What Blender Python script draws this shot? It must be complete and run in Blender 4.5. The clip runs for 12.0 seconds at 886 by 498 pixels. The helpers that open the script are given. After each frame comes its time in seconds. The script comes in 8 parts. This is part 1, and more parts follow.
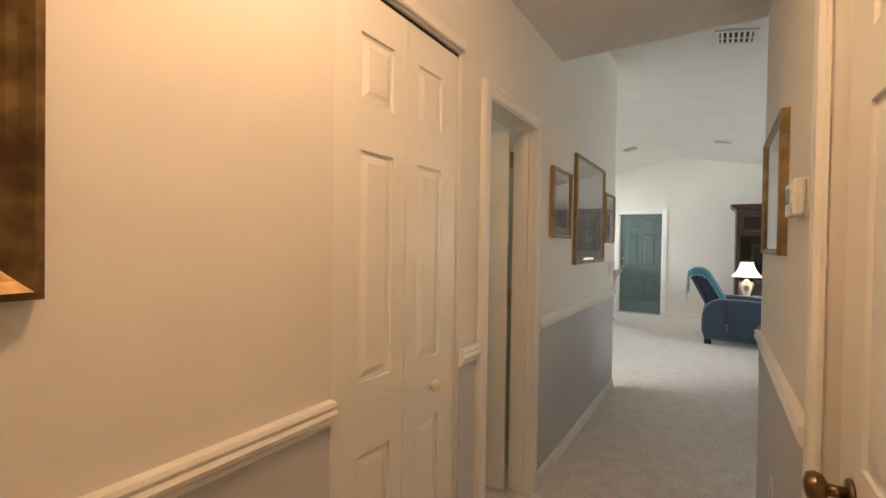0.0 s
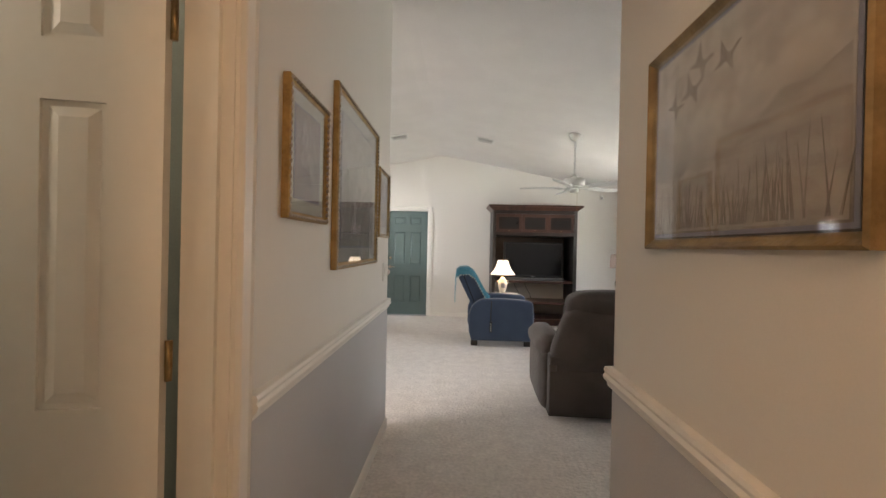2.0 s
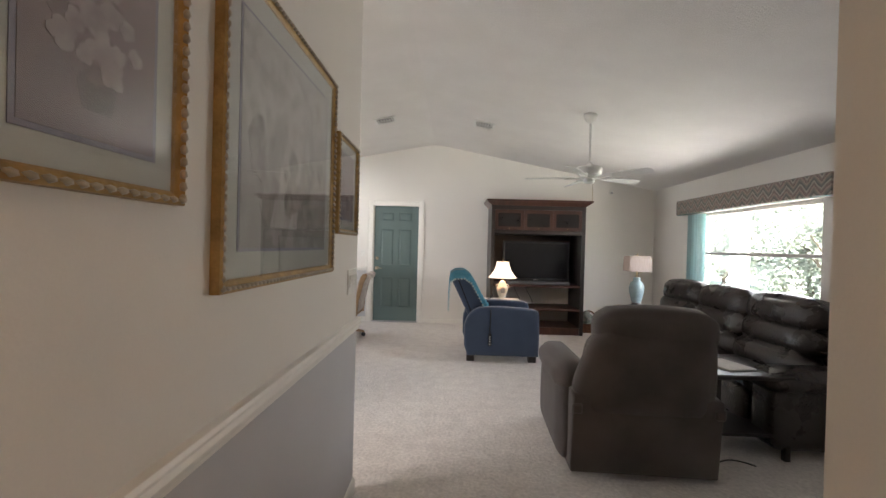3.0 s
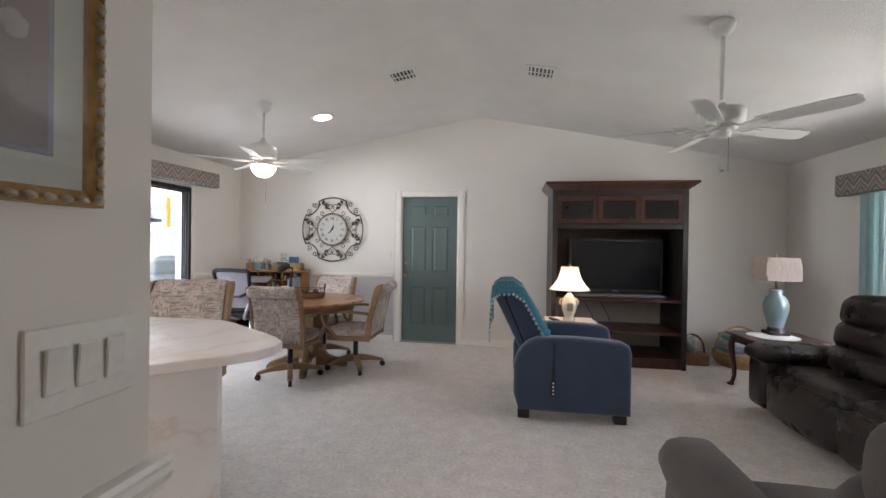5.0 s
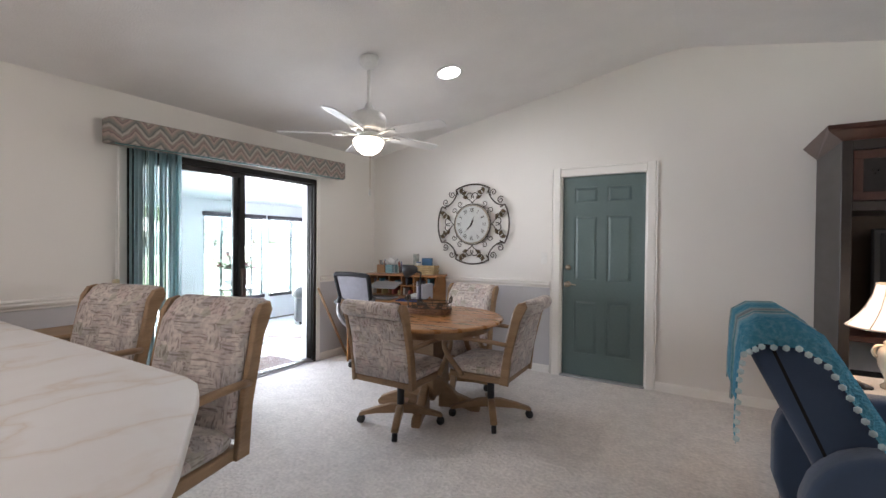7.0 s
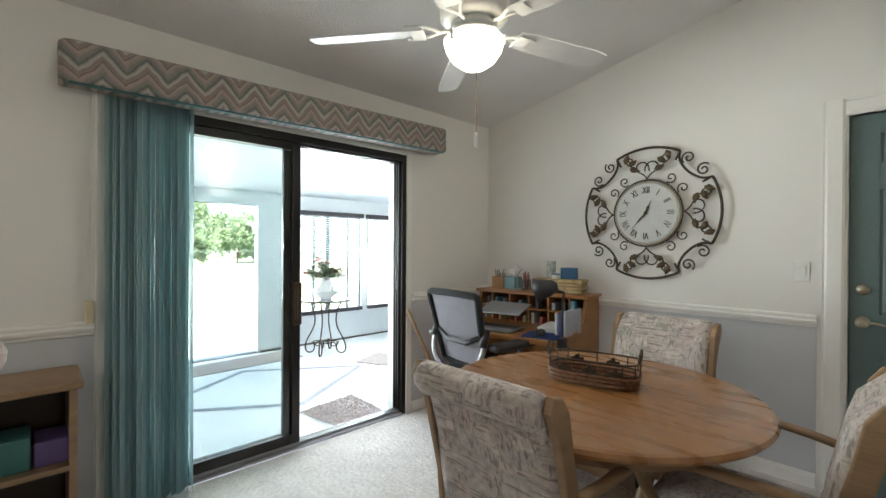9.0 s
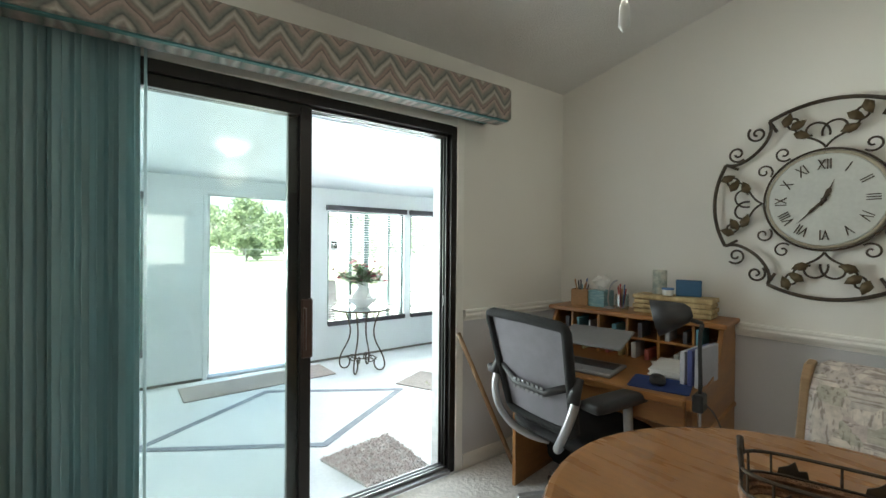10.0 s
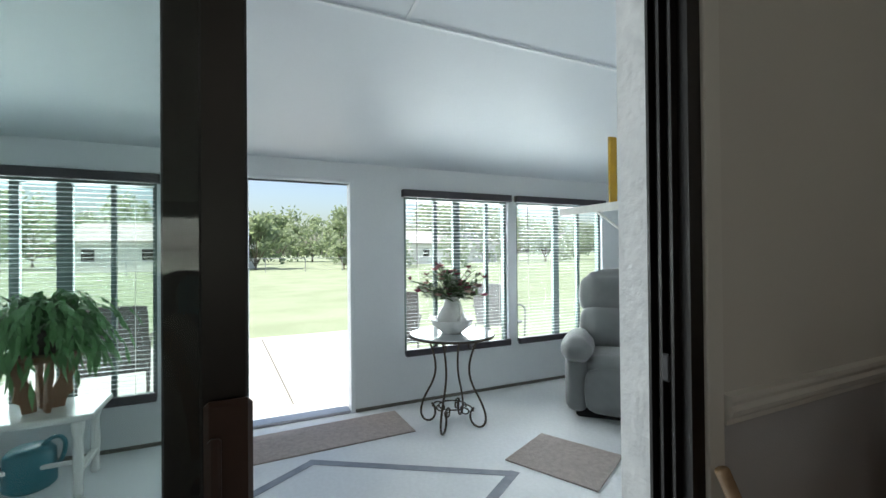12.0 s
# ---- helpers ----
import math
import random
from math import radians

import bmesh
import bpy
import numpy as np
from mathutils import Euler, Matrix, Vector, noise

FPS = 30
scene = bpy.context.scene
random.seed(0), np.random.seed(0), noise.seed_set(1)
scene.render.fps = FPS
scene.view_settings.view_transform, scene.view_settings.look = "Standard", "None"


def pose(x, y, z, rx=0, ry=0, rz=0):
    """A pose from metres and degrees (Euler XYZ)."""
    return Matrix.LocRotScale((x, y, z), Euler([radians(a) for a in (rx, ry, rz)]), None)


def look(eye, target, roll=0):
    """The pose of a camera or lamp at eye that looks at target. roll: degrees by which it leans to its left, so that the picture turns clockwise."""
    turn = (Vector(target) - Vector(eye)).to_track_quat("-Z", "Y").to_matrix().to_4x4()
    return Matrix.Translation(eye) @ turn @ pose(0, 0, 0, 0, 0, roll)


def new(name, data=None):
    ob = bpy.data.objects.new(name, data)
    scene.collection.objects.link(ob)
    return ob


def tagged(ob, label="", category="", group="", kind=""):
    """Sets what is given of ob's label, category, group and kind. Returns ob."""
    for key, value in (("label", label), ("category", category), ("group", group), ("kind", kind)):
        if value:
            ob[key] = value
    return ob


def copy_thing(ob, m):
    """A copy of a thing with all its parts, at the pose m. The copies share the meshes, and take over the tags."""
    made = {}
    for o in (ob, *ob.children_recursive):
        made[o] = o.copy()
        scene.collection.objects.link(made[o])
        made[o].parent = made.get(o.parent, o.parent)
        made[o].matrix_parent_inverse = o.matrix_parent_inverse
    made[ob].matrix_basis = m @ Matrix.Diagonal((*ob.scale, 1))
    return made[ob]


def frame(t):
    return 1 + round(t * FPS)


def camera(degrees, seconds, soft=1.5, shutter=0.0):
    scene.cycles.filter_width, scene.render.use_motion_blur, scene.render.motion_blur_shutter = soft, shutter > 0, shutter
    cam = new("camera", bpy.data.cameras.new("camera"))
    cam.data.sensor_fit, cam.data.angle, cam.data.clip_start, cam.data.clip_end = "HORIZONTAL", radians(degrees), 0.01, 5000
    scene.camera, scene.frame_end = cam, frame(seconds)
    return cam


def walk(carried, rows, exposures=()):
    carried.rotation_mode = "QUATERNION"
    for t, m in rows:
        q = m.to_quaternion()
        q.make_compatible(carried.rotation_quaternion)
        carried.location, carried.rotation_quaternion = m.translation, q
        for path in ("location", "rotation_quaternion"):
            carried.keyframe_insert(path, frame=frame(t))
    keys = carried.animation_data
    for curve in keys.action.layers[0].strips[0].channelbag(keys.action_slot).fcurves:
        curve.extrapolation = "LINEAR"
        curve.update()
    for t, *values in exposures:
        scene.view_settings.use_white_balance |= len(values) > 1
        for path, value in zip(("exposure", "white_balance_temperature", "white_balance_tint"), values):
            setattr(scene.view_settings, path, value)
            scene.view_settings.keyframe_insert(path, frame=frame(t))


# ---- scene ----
cam = camera(91.8, 12.0)
PATH = [
    (0, (0.112, 0.636, 1.373), (-0.965, 2.321, 1.347), 0.9),
    (0.5, (-0.021, 0.853, 1.359), (-0.79, 2.699, 1.337), 1.2),
    (1, (-0.14, 1.161, 1.349), (-0.61, 3.105, 1.331), 1.3),
    (1.5, (-0.202, 1.504, 1.353), (-0.416, 3.492, 1.331), 1.2),
    (2, (-0.21, 1.899, 1.343), (-0.286, 3.898, 1.335), 1.2),
    (2.5, (-0.222, 2.307, 1.36), (-0.269, 4.306, 1.345), 1.5),
    (4.5, (-0.123, 3.986, 1.35), (-0.243, 5.983, 1.338), 0.9),
    (5, (-0.094, 4.365, 1.349), (-0.408, 6.34, 1.337), 0.8),
    (5.5, (-0.157, 4.715, 1.35), (-0.658, 6.651, 1.334), 0.8),
    (6, (-0.208, 5.108, 1.342), (-0.915, 6.979, 1.322), 0.6),
    (6.5, (-0.286, 5.449, 1.343), (-1.148, 7.254, 1.321), 0.6),
    (7, (-0.377, 5.833, 1.345), (-1.411, 7.545, 1.32), 0.5),
    (7.5, (-0.557, 6.207, 1.336), (-1.736, 7.822, 1.312), 0.5),
    (9.5, (-1.774, 7.382, 1.325), (-3.298, 8.677, 1.317), 0.4),
    (10, (-2.128, 7.645, 1.346), (-3.722, 8.853, 1.33), 0.5),
    (10.5, (-2.531, 7.872, 1.363), (-4.174, 9.013, 1.333), 0.1),
    (11, (-2.851, 8.0, 1.338), (-4.523, 9.097, 1.32), -0.1),
    (11.5, (-3.19, 8.201, 1.326), (-4.916, 9.211, 1.312), 0.0),
    (12, (-3.529, 8.374, 1.27), (-5.341, 9.22, 1.286), -0.5),
]
walk(cam, [(t, look(eye, target, roll)) for t, eye, target, roll in PATH],
     exposures=[(0, 3.42, 6450, 9), (1.5, 3.48, 6600, 11), (2.0, 3.36, 6650, 14), (2.5, 3.25, 6620, 15), (4.5, 2.90, 6330, 17), (7.5, 2.77, 6280, 18), (9.5, 2.39, 6550, 3), (10.5, 1.98, 6600, 1), (11.2, 1.38, 6550, 5), (12, 0.72, 6500, 6)])

# ---- world, sun, large lights ----
world = bpy.data.worlds.new("world")
scene.world = world
world.use_nodes = True
_wn = world.node_tree.nodes
_sky = _wn.new("ShaderNodeTexSky")
_sky.sky_type = 'NISHITA'
_sky.sun_disc = False
_sky.sun_elevation, _sky.sun_rotation = radians(59), radians(180)
_sky.air_density, _sky.dust_density = 1.0, 3.0
_wn["Background"].inputs["Strength"].default_value = 0.15
world.node_tree.links.new(_sky.outputs["Color"], _wn["Background"].inputs["Color"])


def lamp(name, kind, energy, color, m, **kw):
    d = bpy.data.lights.new(name, kind)
    d.energy, d.color = energy, color
    for k, v in kw.items():
        if k == "size":
            d.size = v
        elif k == "size_y":
            d.shape, d.size_y = 'RECTANGLE', v
        elif k == "radius":
            d.shadow_soft_size = v
        elif k == "angle":
            d.angle = v
    ob = new(name, d)
    ob.matrix_world = m
    return ob


lamp("sun", 'SUN', 5.0, (1.0, 0.95, 0.88), look((0, 0, 20), (-0.4, 5.0, 11.7)), angle=radians(0.6))
# sky light entering by the sliding door and the street window
lamp("slider_daylight", 'AREA', 3.2, (0.90, 0.95, 1.0), look((-4.36, 8.45, 1.1), (0, 8.45, 0.95)), size=1.5, size_y=1.9)
lamp("street_window_daylight", 'AREA', 8.2, (1.0, 0.965, 0.89), look((3.42, 8.05, 1.45), (0, 8.0, 1.0)), size=1.8, size_y=1.0)
lamp("sunroom_daylight", 'AREA', 76, (0.9, 0.96, 1.0), look((-7.5, 10.8, 1.15), (-4, 10.4, 0.6)), size=2.1, size_y=1.3)
lamp("sunroom_daylight_south", 'AREA', 56, (0.9, 0.96, 1.0), look((-7.5, 6.7, 1.15), (-4, 7.2, 0.6)), size=1.9, size_y=1.3)
# electric light: hall ceiling fitting, unseen bathroom lamp, ceiling can, fan bowl, table lamps, and an added kitchen
# fill
lamp("hall_light", 'POINT', 1.8, (1.0, 0.62, 0.335), pose(-0.20, 1.08, 2.33), radius=0.14)
lamp("bathroom_light", 'POINT', 0.85, (1.0, 0.82, 0.64), pose(-1.75, 2.42, 2.0), radius=0.1)
# assumed lamp over the unseen kitchen, added to fill the room with light
lamp("kitchen_fill", 'AREA', 4.2, (1.0, 0.94, 0.87), look((-2.4, 4.3, 2.5), (-2.4, 4.3, 0)), size=1.2, size_y=0.6)
lamp("can_light", 'AREA', 0.85, (1.0, 0.96, 0.88), look((-2.255, 9.02, 2.76), (-2.255, 9.02, 0)), size=0.22)
lamp("fan_bowl_light", 'POINT', 0.36, (1.0, 0.92, 0.80), pose(-2.57, 8.35, 1.88), radius=0.1)
lamp("lamp_glow", 'POINT', 0.30, (1.0, 0.78, 0.52), pose(0.515, 9.02, 1.0), radius=0.05)
lamp("lamp_glow_end_table", 'POINT', 0.03, (1.0, 0.78, 0.55), pose(2.42, 8.95, 1.25), radius=0.05)

# ---- materials ----
MATS = {}


def mat(name, c, rough=0.6, metal=0.0, c2=None, scale=8.0, bump=0.0, bscale=60.0, detail=4.0, spec=None, stretch=None, sheen=0.0, emit=None, coat=0.0, rand=0.0, fine=0.05):
    """Principled surface: two scales of tone, fine relief, and a little change of gloss."""
    if name in MATS:
        return MATS[name]
    m = bpy.data.materials.new(name)
    m.use_nodes = True
    nt = m.node_tree
    n, l = nt.nodes, nt.links
    p = n["Principled BSDF"]
    p.inputs["Metallic"].default_value = metal
    if spec is not None:
        p.inputs["Specular IOR Level"].default_value = spec
    if coat:
        p.inputs["Coat Weight"].default_value = coat
        p.inputs["Coat Roughness"].default_value = 0.15
    if sheen:
        p.inputs["Sheen Weight"].default_value = sheen
    tc = n.new("ShaderNodeTexCoord")
    src = tc.outputs["Object"]
    if stretch:
        mp = n.new("ShaderNodeMapping")
        mp.inputs["Scale"].default_value = stretch
        l.new(src, mp.inputs["Vector"])
        src = mp.outputs["Vector"]
    big = n.new("ShaderNodeTexNoise")
    big.inputs["Scale"].default_value, big.inputs["Detail"].default_value = scale, detail
    l.new(src, big.inputs["Vector"])
    small = n.new("ShaderNodeTexNoise")
    small.inputs["Scale"].default_value, small.inputs["Detail"].default_value = bscale, 3.0
    l.new(src, small.inputs["Vector"])
    ramp = n.new("ShaderNodeValToRGB")
    ramp.color_ramp.elements[0].position, ramp.color_ramp.elements[1].position = 0.35, 0.65
    c2 = c2 or tuple(v * 0.9 for v in c)
    ramp.color_ramp.elements[0].color, ramp.color_ramp.elements[1].color = (*c2, 1), (*c, 1)
    l.new(big.outputs["Fac"], ramp.inputs["Fac"])
    hsv = n.new("ShaderNodeHueSaturation")
    l.new(ramp.outputs["Color"], hsv.inputs["Color"])
    mr = n.new("ShaderNodeMapRange")
    mr.inputs["To Min"].default_value, mr.inputs["To Max"].default_value = 1 - fine * 2, 1 + fine * 2
    l.new(small.outputs["Fac"], mr.inputs["Value"])
    val = mr.outputs["Result"]
    if rand:
        oi = n.new("ShaderNodeObjectInfo")
        r2 = n.new("ShaderNodeMapRange")
        r2.inputs["To Min"].default_value, r2.inputs["To Max"].default_value = 1 - rand, 1 + rand
        l.new(oi.outputs["Random"], r2.inputs["Value"])
        mm = n.new("ShaderNodeMath")
        mm.operation = 'MULTIPLY'
        l.new(val, mm.inputs[0])
        l.new(r2.outputs["Result"], mm.inputs[1])
        val = mm.outputs["Value"]
    l.new(val, hsv.inputs["Value"])
    l.new(hsv.outputs["Color"], p.inputs["Base Color"])
    rr = n.new("ShaderNodeMapRange")
    rr.inputs["To Min"].default_value, rr.inputs["To Max"].default_value = max(0.02, rough - 0.06), min(1, rough + 0.06)
    l.new(big.outputs["Fac"], rr.inputs["Value"])
    l.new(rr.outputs["Result"], p.inputs["Roughness"])
    if bump:
        b = n.new("ShaderNodeBump")
        b.inputs["Strength"].default_value, b.inputs["Distance"].default_value = bump, 0.01
        l.new(small.outputs["Fac"], b.inputs["Height"])
        l.new(b.outputs["Normal"], p.inputs["Normal"])
    if emit:
        p.inputs["Emission Color"].default_value, p.inputs["Emission Strength"].default_value = (*emit[:3], 1), emit[3]
    MATS[name] = m
    return m


def glass_mat(name, tint=(1, 1, 1), gloss=0.08, rough=0.0):
    """Thin pane: clear, with a reflection that grows at a slant."""
    m = bpy.data.materials.new(name)
    m.use_nodes = True
    n, l = m.node_tree.nodes, m.node_tree.links
    n.remove(n["Principled BSDF"])
    tr, gl, mx = n.new("ShaderNodeBsdfTransparent"), n.new("ShaderNodeBsdfGlossy"), n.new("ShaderNodeMixShader")
    tr.inputs["Color"].default_value = (*tint, 1)
    gl.inputs["Roughness"].default_value = rough
    fr, pw, mr = n.new("ShaderNodeLayerWeight"), n.new("ShaderNodeMath"), n.new("ShaderNodeMapRange")
    fr.inputs["Blend"].default_value = 0.5
    pw.operation, pw.inputs[1].default_value = 'POWER', 4.0
    mr.inputs["To Min"].default_value, mr.inputs["To Max"].default_value = gloss * 0.4, 0.75
    l.new(fr.outputs["Facing"], pw.inputs[0])
    l.new(pw.outputs["Value"], mr.inputs["Value"])
    l.new(mr.outputs["Result"], mx.inputs["Fac"])
    l.new(tr.outputs["BSDF"], mx.inputs[1])
    l.new(gl.outputs["BSDF"], mx.inputs[2])
    l.new(mx.outputs["Shader"], n["Material Output"].inputs["Surface"])
    MATS[name] = m
    return m


def glow_mat(name, c, strength):
    m = bpy.data.materials.new(name)
    m.use_nodes = True
    n, l = m.node_tree.nodes, m.node_tree.links
    p = n["Principled BSDF"]
    p.inputs["Base Color"].default_value = (*c, 1)
    p.inputs["Emission Color"].default_value, p.inputs["Emission Strength"].default_value = (*c, 1), strength
    MATS[name] = m
    return m


WALL = mat("wall_paint", (0.775, 0.748, 0.705), 0.75, c2=(0.755, 0.728, 0.685), scale=1.3, bump=0.05, bscale=180, fine=0.012)
DADO = mat("dado_paint", (0.56, 0.555, 0.57), 0.7, c2=(0.53, 0.525, 0.545), scale=1.5, bump=0.12, bscale=180, fine=0.012)
CEIL = mat("ceiling_texture", (0.77, 0.75, 0.73), 0.9, c2=(0.735, 0.715, 0.695), scale=3, bump=0.6, bscale=120, fine=0.03)
TRIM = mat("white_trim_paint", (0.82, 0.80, 0.76), 0.42, c2=(0.80, 0.775, 0.73), scale=2.5, bump=0.03, bscale=40, fine=0.01)
GREENWALL = mat("green_wall_paint", (0.40, 0.445, 0.41), 0.75, scale=2, bump=0.1, bscale=150)
CARPET = mat("carpet", (0.71, 0.67, 0.635), 1.0, c2=(0.62, 0.58, 0.55), scale=9, bump=0.9, bscale=42, sheen=0.3, fine=0.16, detail=9)
CONCRETE = mat("painted_concrete", (0.78, 0.79, 0.80), 0.5, c2=(0.68, 0.70, 0.73), scale=1.4, bump=0.06, bscale=40, detail=7)
SUNWALL = mat("sunroom_panel_paint", (0.72, 0.75, 0.77), 0.5, c2=(0.69, 0.72, 0.745), scale=1.5, bump=0.05, bscale=60, fine=0.02)
STUCCO = mat("stucco", (0.74, 0.745, 0.74), 0.9, c2=(0.66, 0.67, 0.67), scale=16, bump=0.9, bscale=28)
TEAL = mat("teal_door_paint", (0.115, 0.168, 0.165), 0.42, c2=(0.104, 0.153, 0.151), scale=2, bump=0.03, bscale=50)
BRONZE = mat("bronze_aluminium", (0.017, 0.013, 0.011), 0.34, 0.2, c2=(0.012, 0.010, 0.009), scale=5, bump=0.02)
BRASS = mat("antique_brass", (0.45, 0.32, 0.15), 0.3, 1.0, c2=(0.22, 0.15, 0.08), scale=25)
SATIN = mat("satin_brass", (0.52, 0.45, 0.34), 0.32, 1.0, c2=(0.36, 0.30, 0.22), scale=20)
CHROME = mat("satin_chrome", (0.6, 0.6, 0.6), 0.25, 1.0, scale=20)
GLASS = glass_mat("window_glass", (0.97, 0.99, 0.985))
DOORGLASS = glass_mat("sliding_door_glass", (0.93, 0.96, 0.952), 0.06)
BLACKP = mat("black_plastic", (0.02, 0.02, 0.022), 0.45, scale=12, bump=0.05)
WHITEP = mat("white_plastic", (0.78, 0.77, 0.73), 0.35, scale=10)
GRASS = mat("lawn", (0.29, 0.335, 0.225), 1.0, c2=(0.23, 0.275, 0.175), scale=0.6, bump=1.0, bscale=60, fine=0.2, detail=8)
PATIO = mat("patio_concrete", (0.55, 0.54, 0.51), 0.9, c2=(0.47, 0.46, 0.44), scale=1.2, bump=0.3, bscale=90, fine=0.06)

# ---- mesh helpers ----


def link(name, bm, material, parent=None, smooth=False):
    me = bpy.data.meshes.new(name)
    bmesh.ops.recalc_face_normals(bm, faces=bm.faces)
    bm.to_mesh(me)
    bm.free()
    if smooth:
        for f in me.polygons:
            f.use_smooth = True
    for m in (material if isinstance(material, (list, tuple)) else [material]):
        me.materials.append(m)
    ob = new(name, me)
    if parent:
        ob.parent = parent
    return ob


def part(name, bm, material, parent, label="", smooth=False):
    ob = link(name, bm, material, parent, smooth)
    if label:
        tagged(ob, label)
    return ob


def thing(name, label, category, m=None, group="", kind=""):
    ob = new(name)
    ob.empty_display_size = 0.1
    if m is not None:
        ob.matrix_basis = m
    return tagged(ob, label, category, group, kind)


def box(x0, x1, y0, y1, z0, z1, bevel=0.0, bm=None, seg=1, tilt=None):
    b = bmesh.new()
    bmesh.ops.create_cube(b, size=1.0)
    bmesh.ops.scale(b, vec=(x1 - x0, y1 - y0, z1 - z0), verts=b.verts)
    if bevel:
        bmesh.ops.bevel(b, geom=b.edges[:], offset=min(bevel, 0.49 * min(x1 - x0, y1 - y0, z1 - z0)), segments=seg, profile=0.5, affect='EDGES')
    if tilt is not None:
        bmesh.ops.transform(b, matrix=tilt, verts=b.verts)
    bmesh.ops.translate(b, vec=((x0 + x1) / 2, (y0 + y1) / 2, (z0 + z1) / 2), verts=b.verts)
    return join(b, bm)


def join(b, bm):
    if bm is None:
        return b
    me = bpy.data.meshes.new("t")
    b.to_mesh(me)
    b.free()
    bm.from_mesh(me)
    bpy.data.meshes.remove(me)
    return bm


def move(bm, m):
    bmesh.ops.transform(bm, matrix=m, verts=bm.verts)
    return bm


def cyl(p0, p1, r0, r1=None, seg=16, bm=None):
    r1 = r0 if r1 is None else r1
    p0, p1 = Vector(p0), Vector(p1)
    b = bmesh.new()
    bmesh.ops.create_cone(b, cap_ends=True, segments=seg, radius1=max(r0, 1e-5), radius2=max(r1, 1e-5), depth=(p1 - p0).length)
    q = (p1 - p0).to_track_quat("Z", "Y").to_matrix().to_4x4()
    bmesh.ops.transform(b, matrix=Matrix.Translation((p0 + p1) / 2) @ q, verts=b.verts)
    return join(b, bm)


def lathe(profile, seg=24, bm=None, at=(0, 0, 0), closed=True):
    """Turned form: profile of (radius, height) from bottom to top."""
    b = bmesh.new()
    rings = []
    for r, z in profile:
        rings.append([b.verts.new((at[0] + r * math.cos(2 * math.pi * i / seg), at[1] + r * math.sin(2 * math.pi * i / seg), at[2] + z)) for i in range(seg)])
    for a, c in zip(rings, rings[1:]):
        for i in range(seg):
            b.faces.new((a[i], a[(i + 1) % seg], c[(i + 1) % seg], c[i]))
    if closed:
        b.faces.new(rings[0])
        b.faces.new(rings[-1])
    return join(b, bm)


def tube(pts, r, seg=8, bm=None, taper=None):
    """Round bar along a line of points."""
    pts = [Vector(p) for p in pts]
    b = bmesh.new()
    rings, up = [], None
    for i, p in enumerate(pts):
        d = (pts[min(i + 1, len(pts) - 1)] - pts[max(i - 1, 0)]).normalized()
        if up is None:
            up = d.orthogonal().normalized()
        up = (up - d * up.dot(d)).normalized()
        side = d.cross(up)
        rr = r if taper is None else r + (taper - r) * i / (len(pts) - 1)
        rings.append([b.verts.new(p + rr * (math.cos(2 * math.pi * k / seg) * up + math.sin(2 * math.pi * k / seg) * side)) for k in range(seg)])
    for a, c in zip(rings, rings[1:]):
        for k in range(seg):
            b.faces.new((a[k], a[(k + 1) % seg], c[(k + 1) % seg], c[k]))
    b.faces.new(rings[0])
    b.faces.new(rings[-1])
    return join(b, bm)


def bez(p0, p1, p2, p3, n=10):
    p0, p1, p2, p3 = map(Vector, (p0, p1, p2, p3))
    return [(1 - t) ** 3 * p0 + 3 * (1 - t) ** 2 * t * p1 + 3 * (1 - t) * t * t * p2 + t ** 3 * p3 for t in [i / n for i in range(n + 1)]]


def prism(poly, a0, a1, axis="z", bevel=0.0, bm=None, seg=2):
    """Solid with the outline poly, drawn out along an axis. Outline in (x, y), (x, z) or (y, z)."""
    b = bmesh.new()

    def at(u, v, w):
        return {"z": (u, v, w), "y": (u, w, v), "x": (w, u, v)}[axis]
    lo, hi = [b.verts.new(at(u, v, a0)) for u, v in poly], [b.verts.new(at(u, v, a1)) for u, v in poly]
    b.faces.new(lo)
    b.faces.new(hi)
    k = len(poly)
    for i in range(k):
        b.faces.new((lo[i], lo[(i + 1) % k], hi[(i + 1) % k], hi[i]))
    bmesh.ops.recalc_face_normals(b, faces=b.faces)
    if bevel:
        es = [e for e in b.edges if (e.verts[0] in lo) == (e.verts[1] in lo)]
        bmesh.ops.bevel(b, geom=es, offset=bevel, segments=seg, profile=0.5, affect='EDGES')
    return join(b, bm)


def cushion(x0, x1, y0, y1, z0, z1, puff=0.03, n=8, bm=None, r=0.05):
    """Stuffed block: rounded box whose faces swell."""
    b = bmesh.new()
    bmesh.ops.create_cube(b, size=2.0)
    bmesh.ops.subdivide_edges(b, edges=b.edges[:], cuts=n - 1, use_grid_fill=True)
    hx, hy, hz = (x1 - x0) / 2, (y1 - y0) / 2, (z1 - z0) / 2
    for v in b.verts:
        p = Vector((v.co.x * hx, v.co.y * hy, v.co.z * hz))
        rr = min(r, hx, hy, hz)
        inner = Vector((max(-hx + rr, min(hx - rr, p.x)), max(-hy + rr, min(hy - rr, p.y)), max(-hz + rr, min(hz - rr, p.z))))
        d = p - inner
        if d.length > 1e-6:
            p = inner + d.normalized() * rr
        u, w, q = v.co
        p.x += math.copysign(1, u) * puff * (1 - w * w) * (1 - q * q) * (abs(u) > 0.99)
        p.y += math.copysign(1, w) * puff * (1 - u * u) * (1 - q * q) * (abs(w) > 0.99)
        p.z += math.copysign(1, q) * puff * (1 - u * u) * (1 - w * w) * (abs(q) > 0.99)
        v.co = p + Vector(((x0 + x1) / 2, (y0 + y1) / 2, (z0 + z1) / 2))
    return join(b, bm)


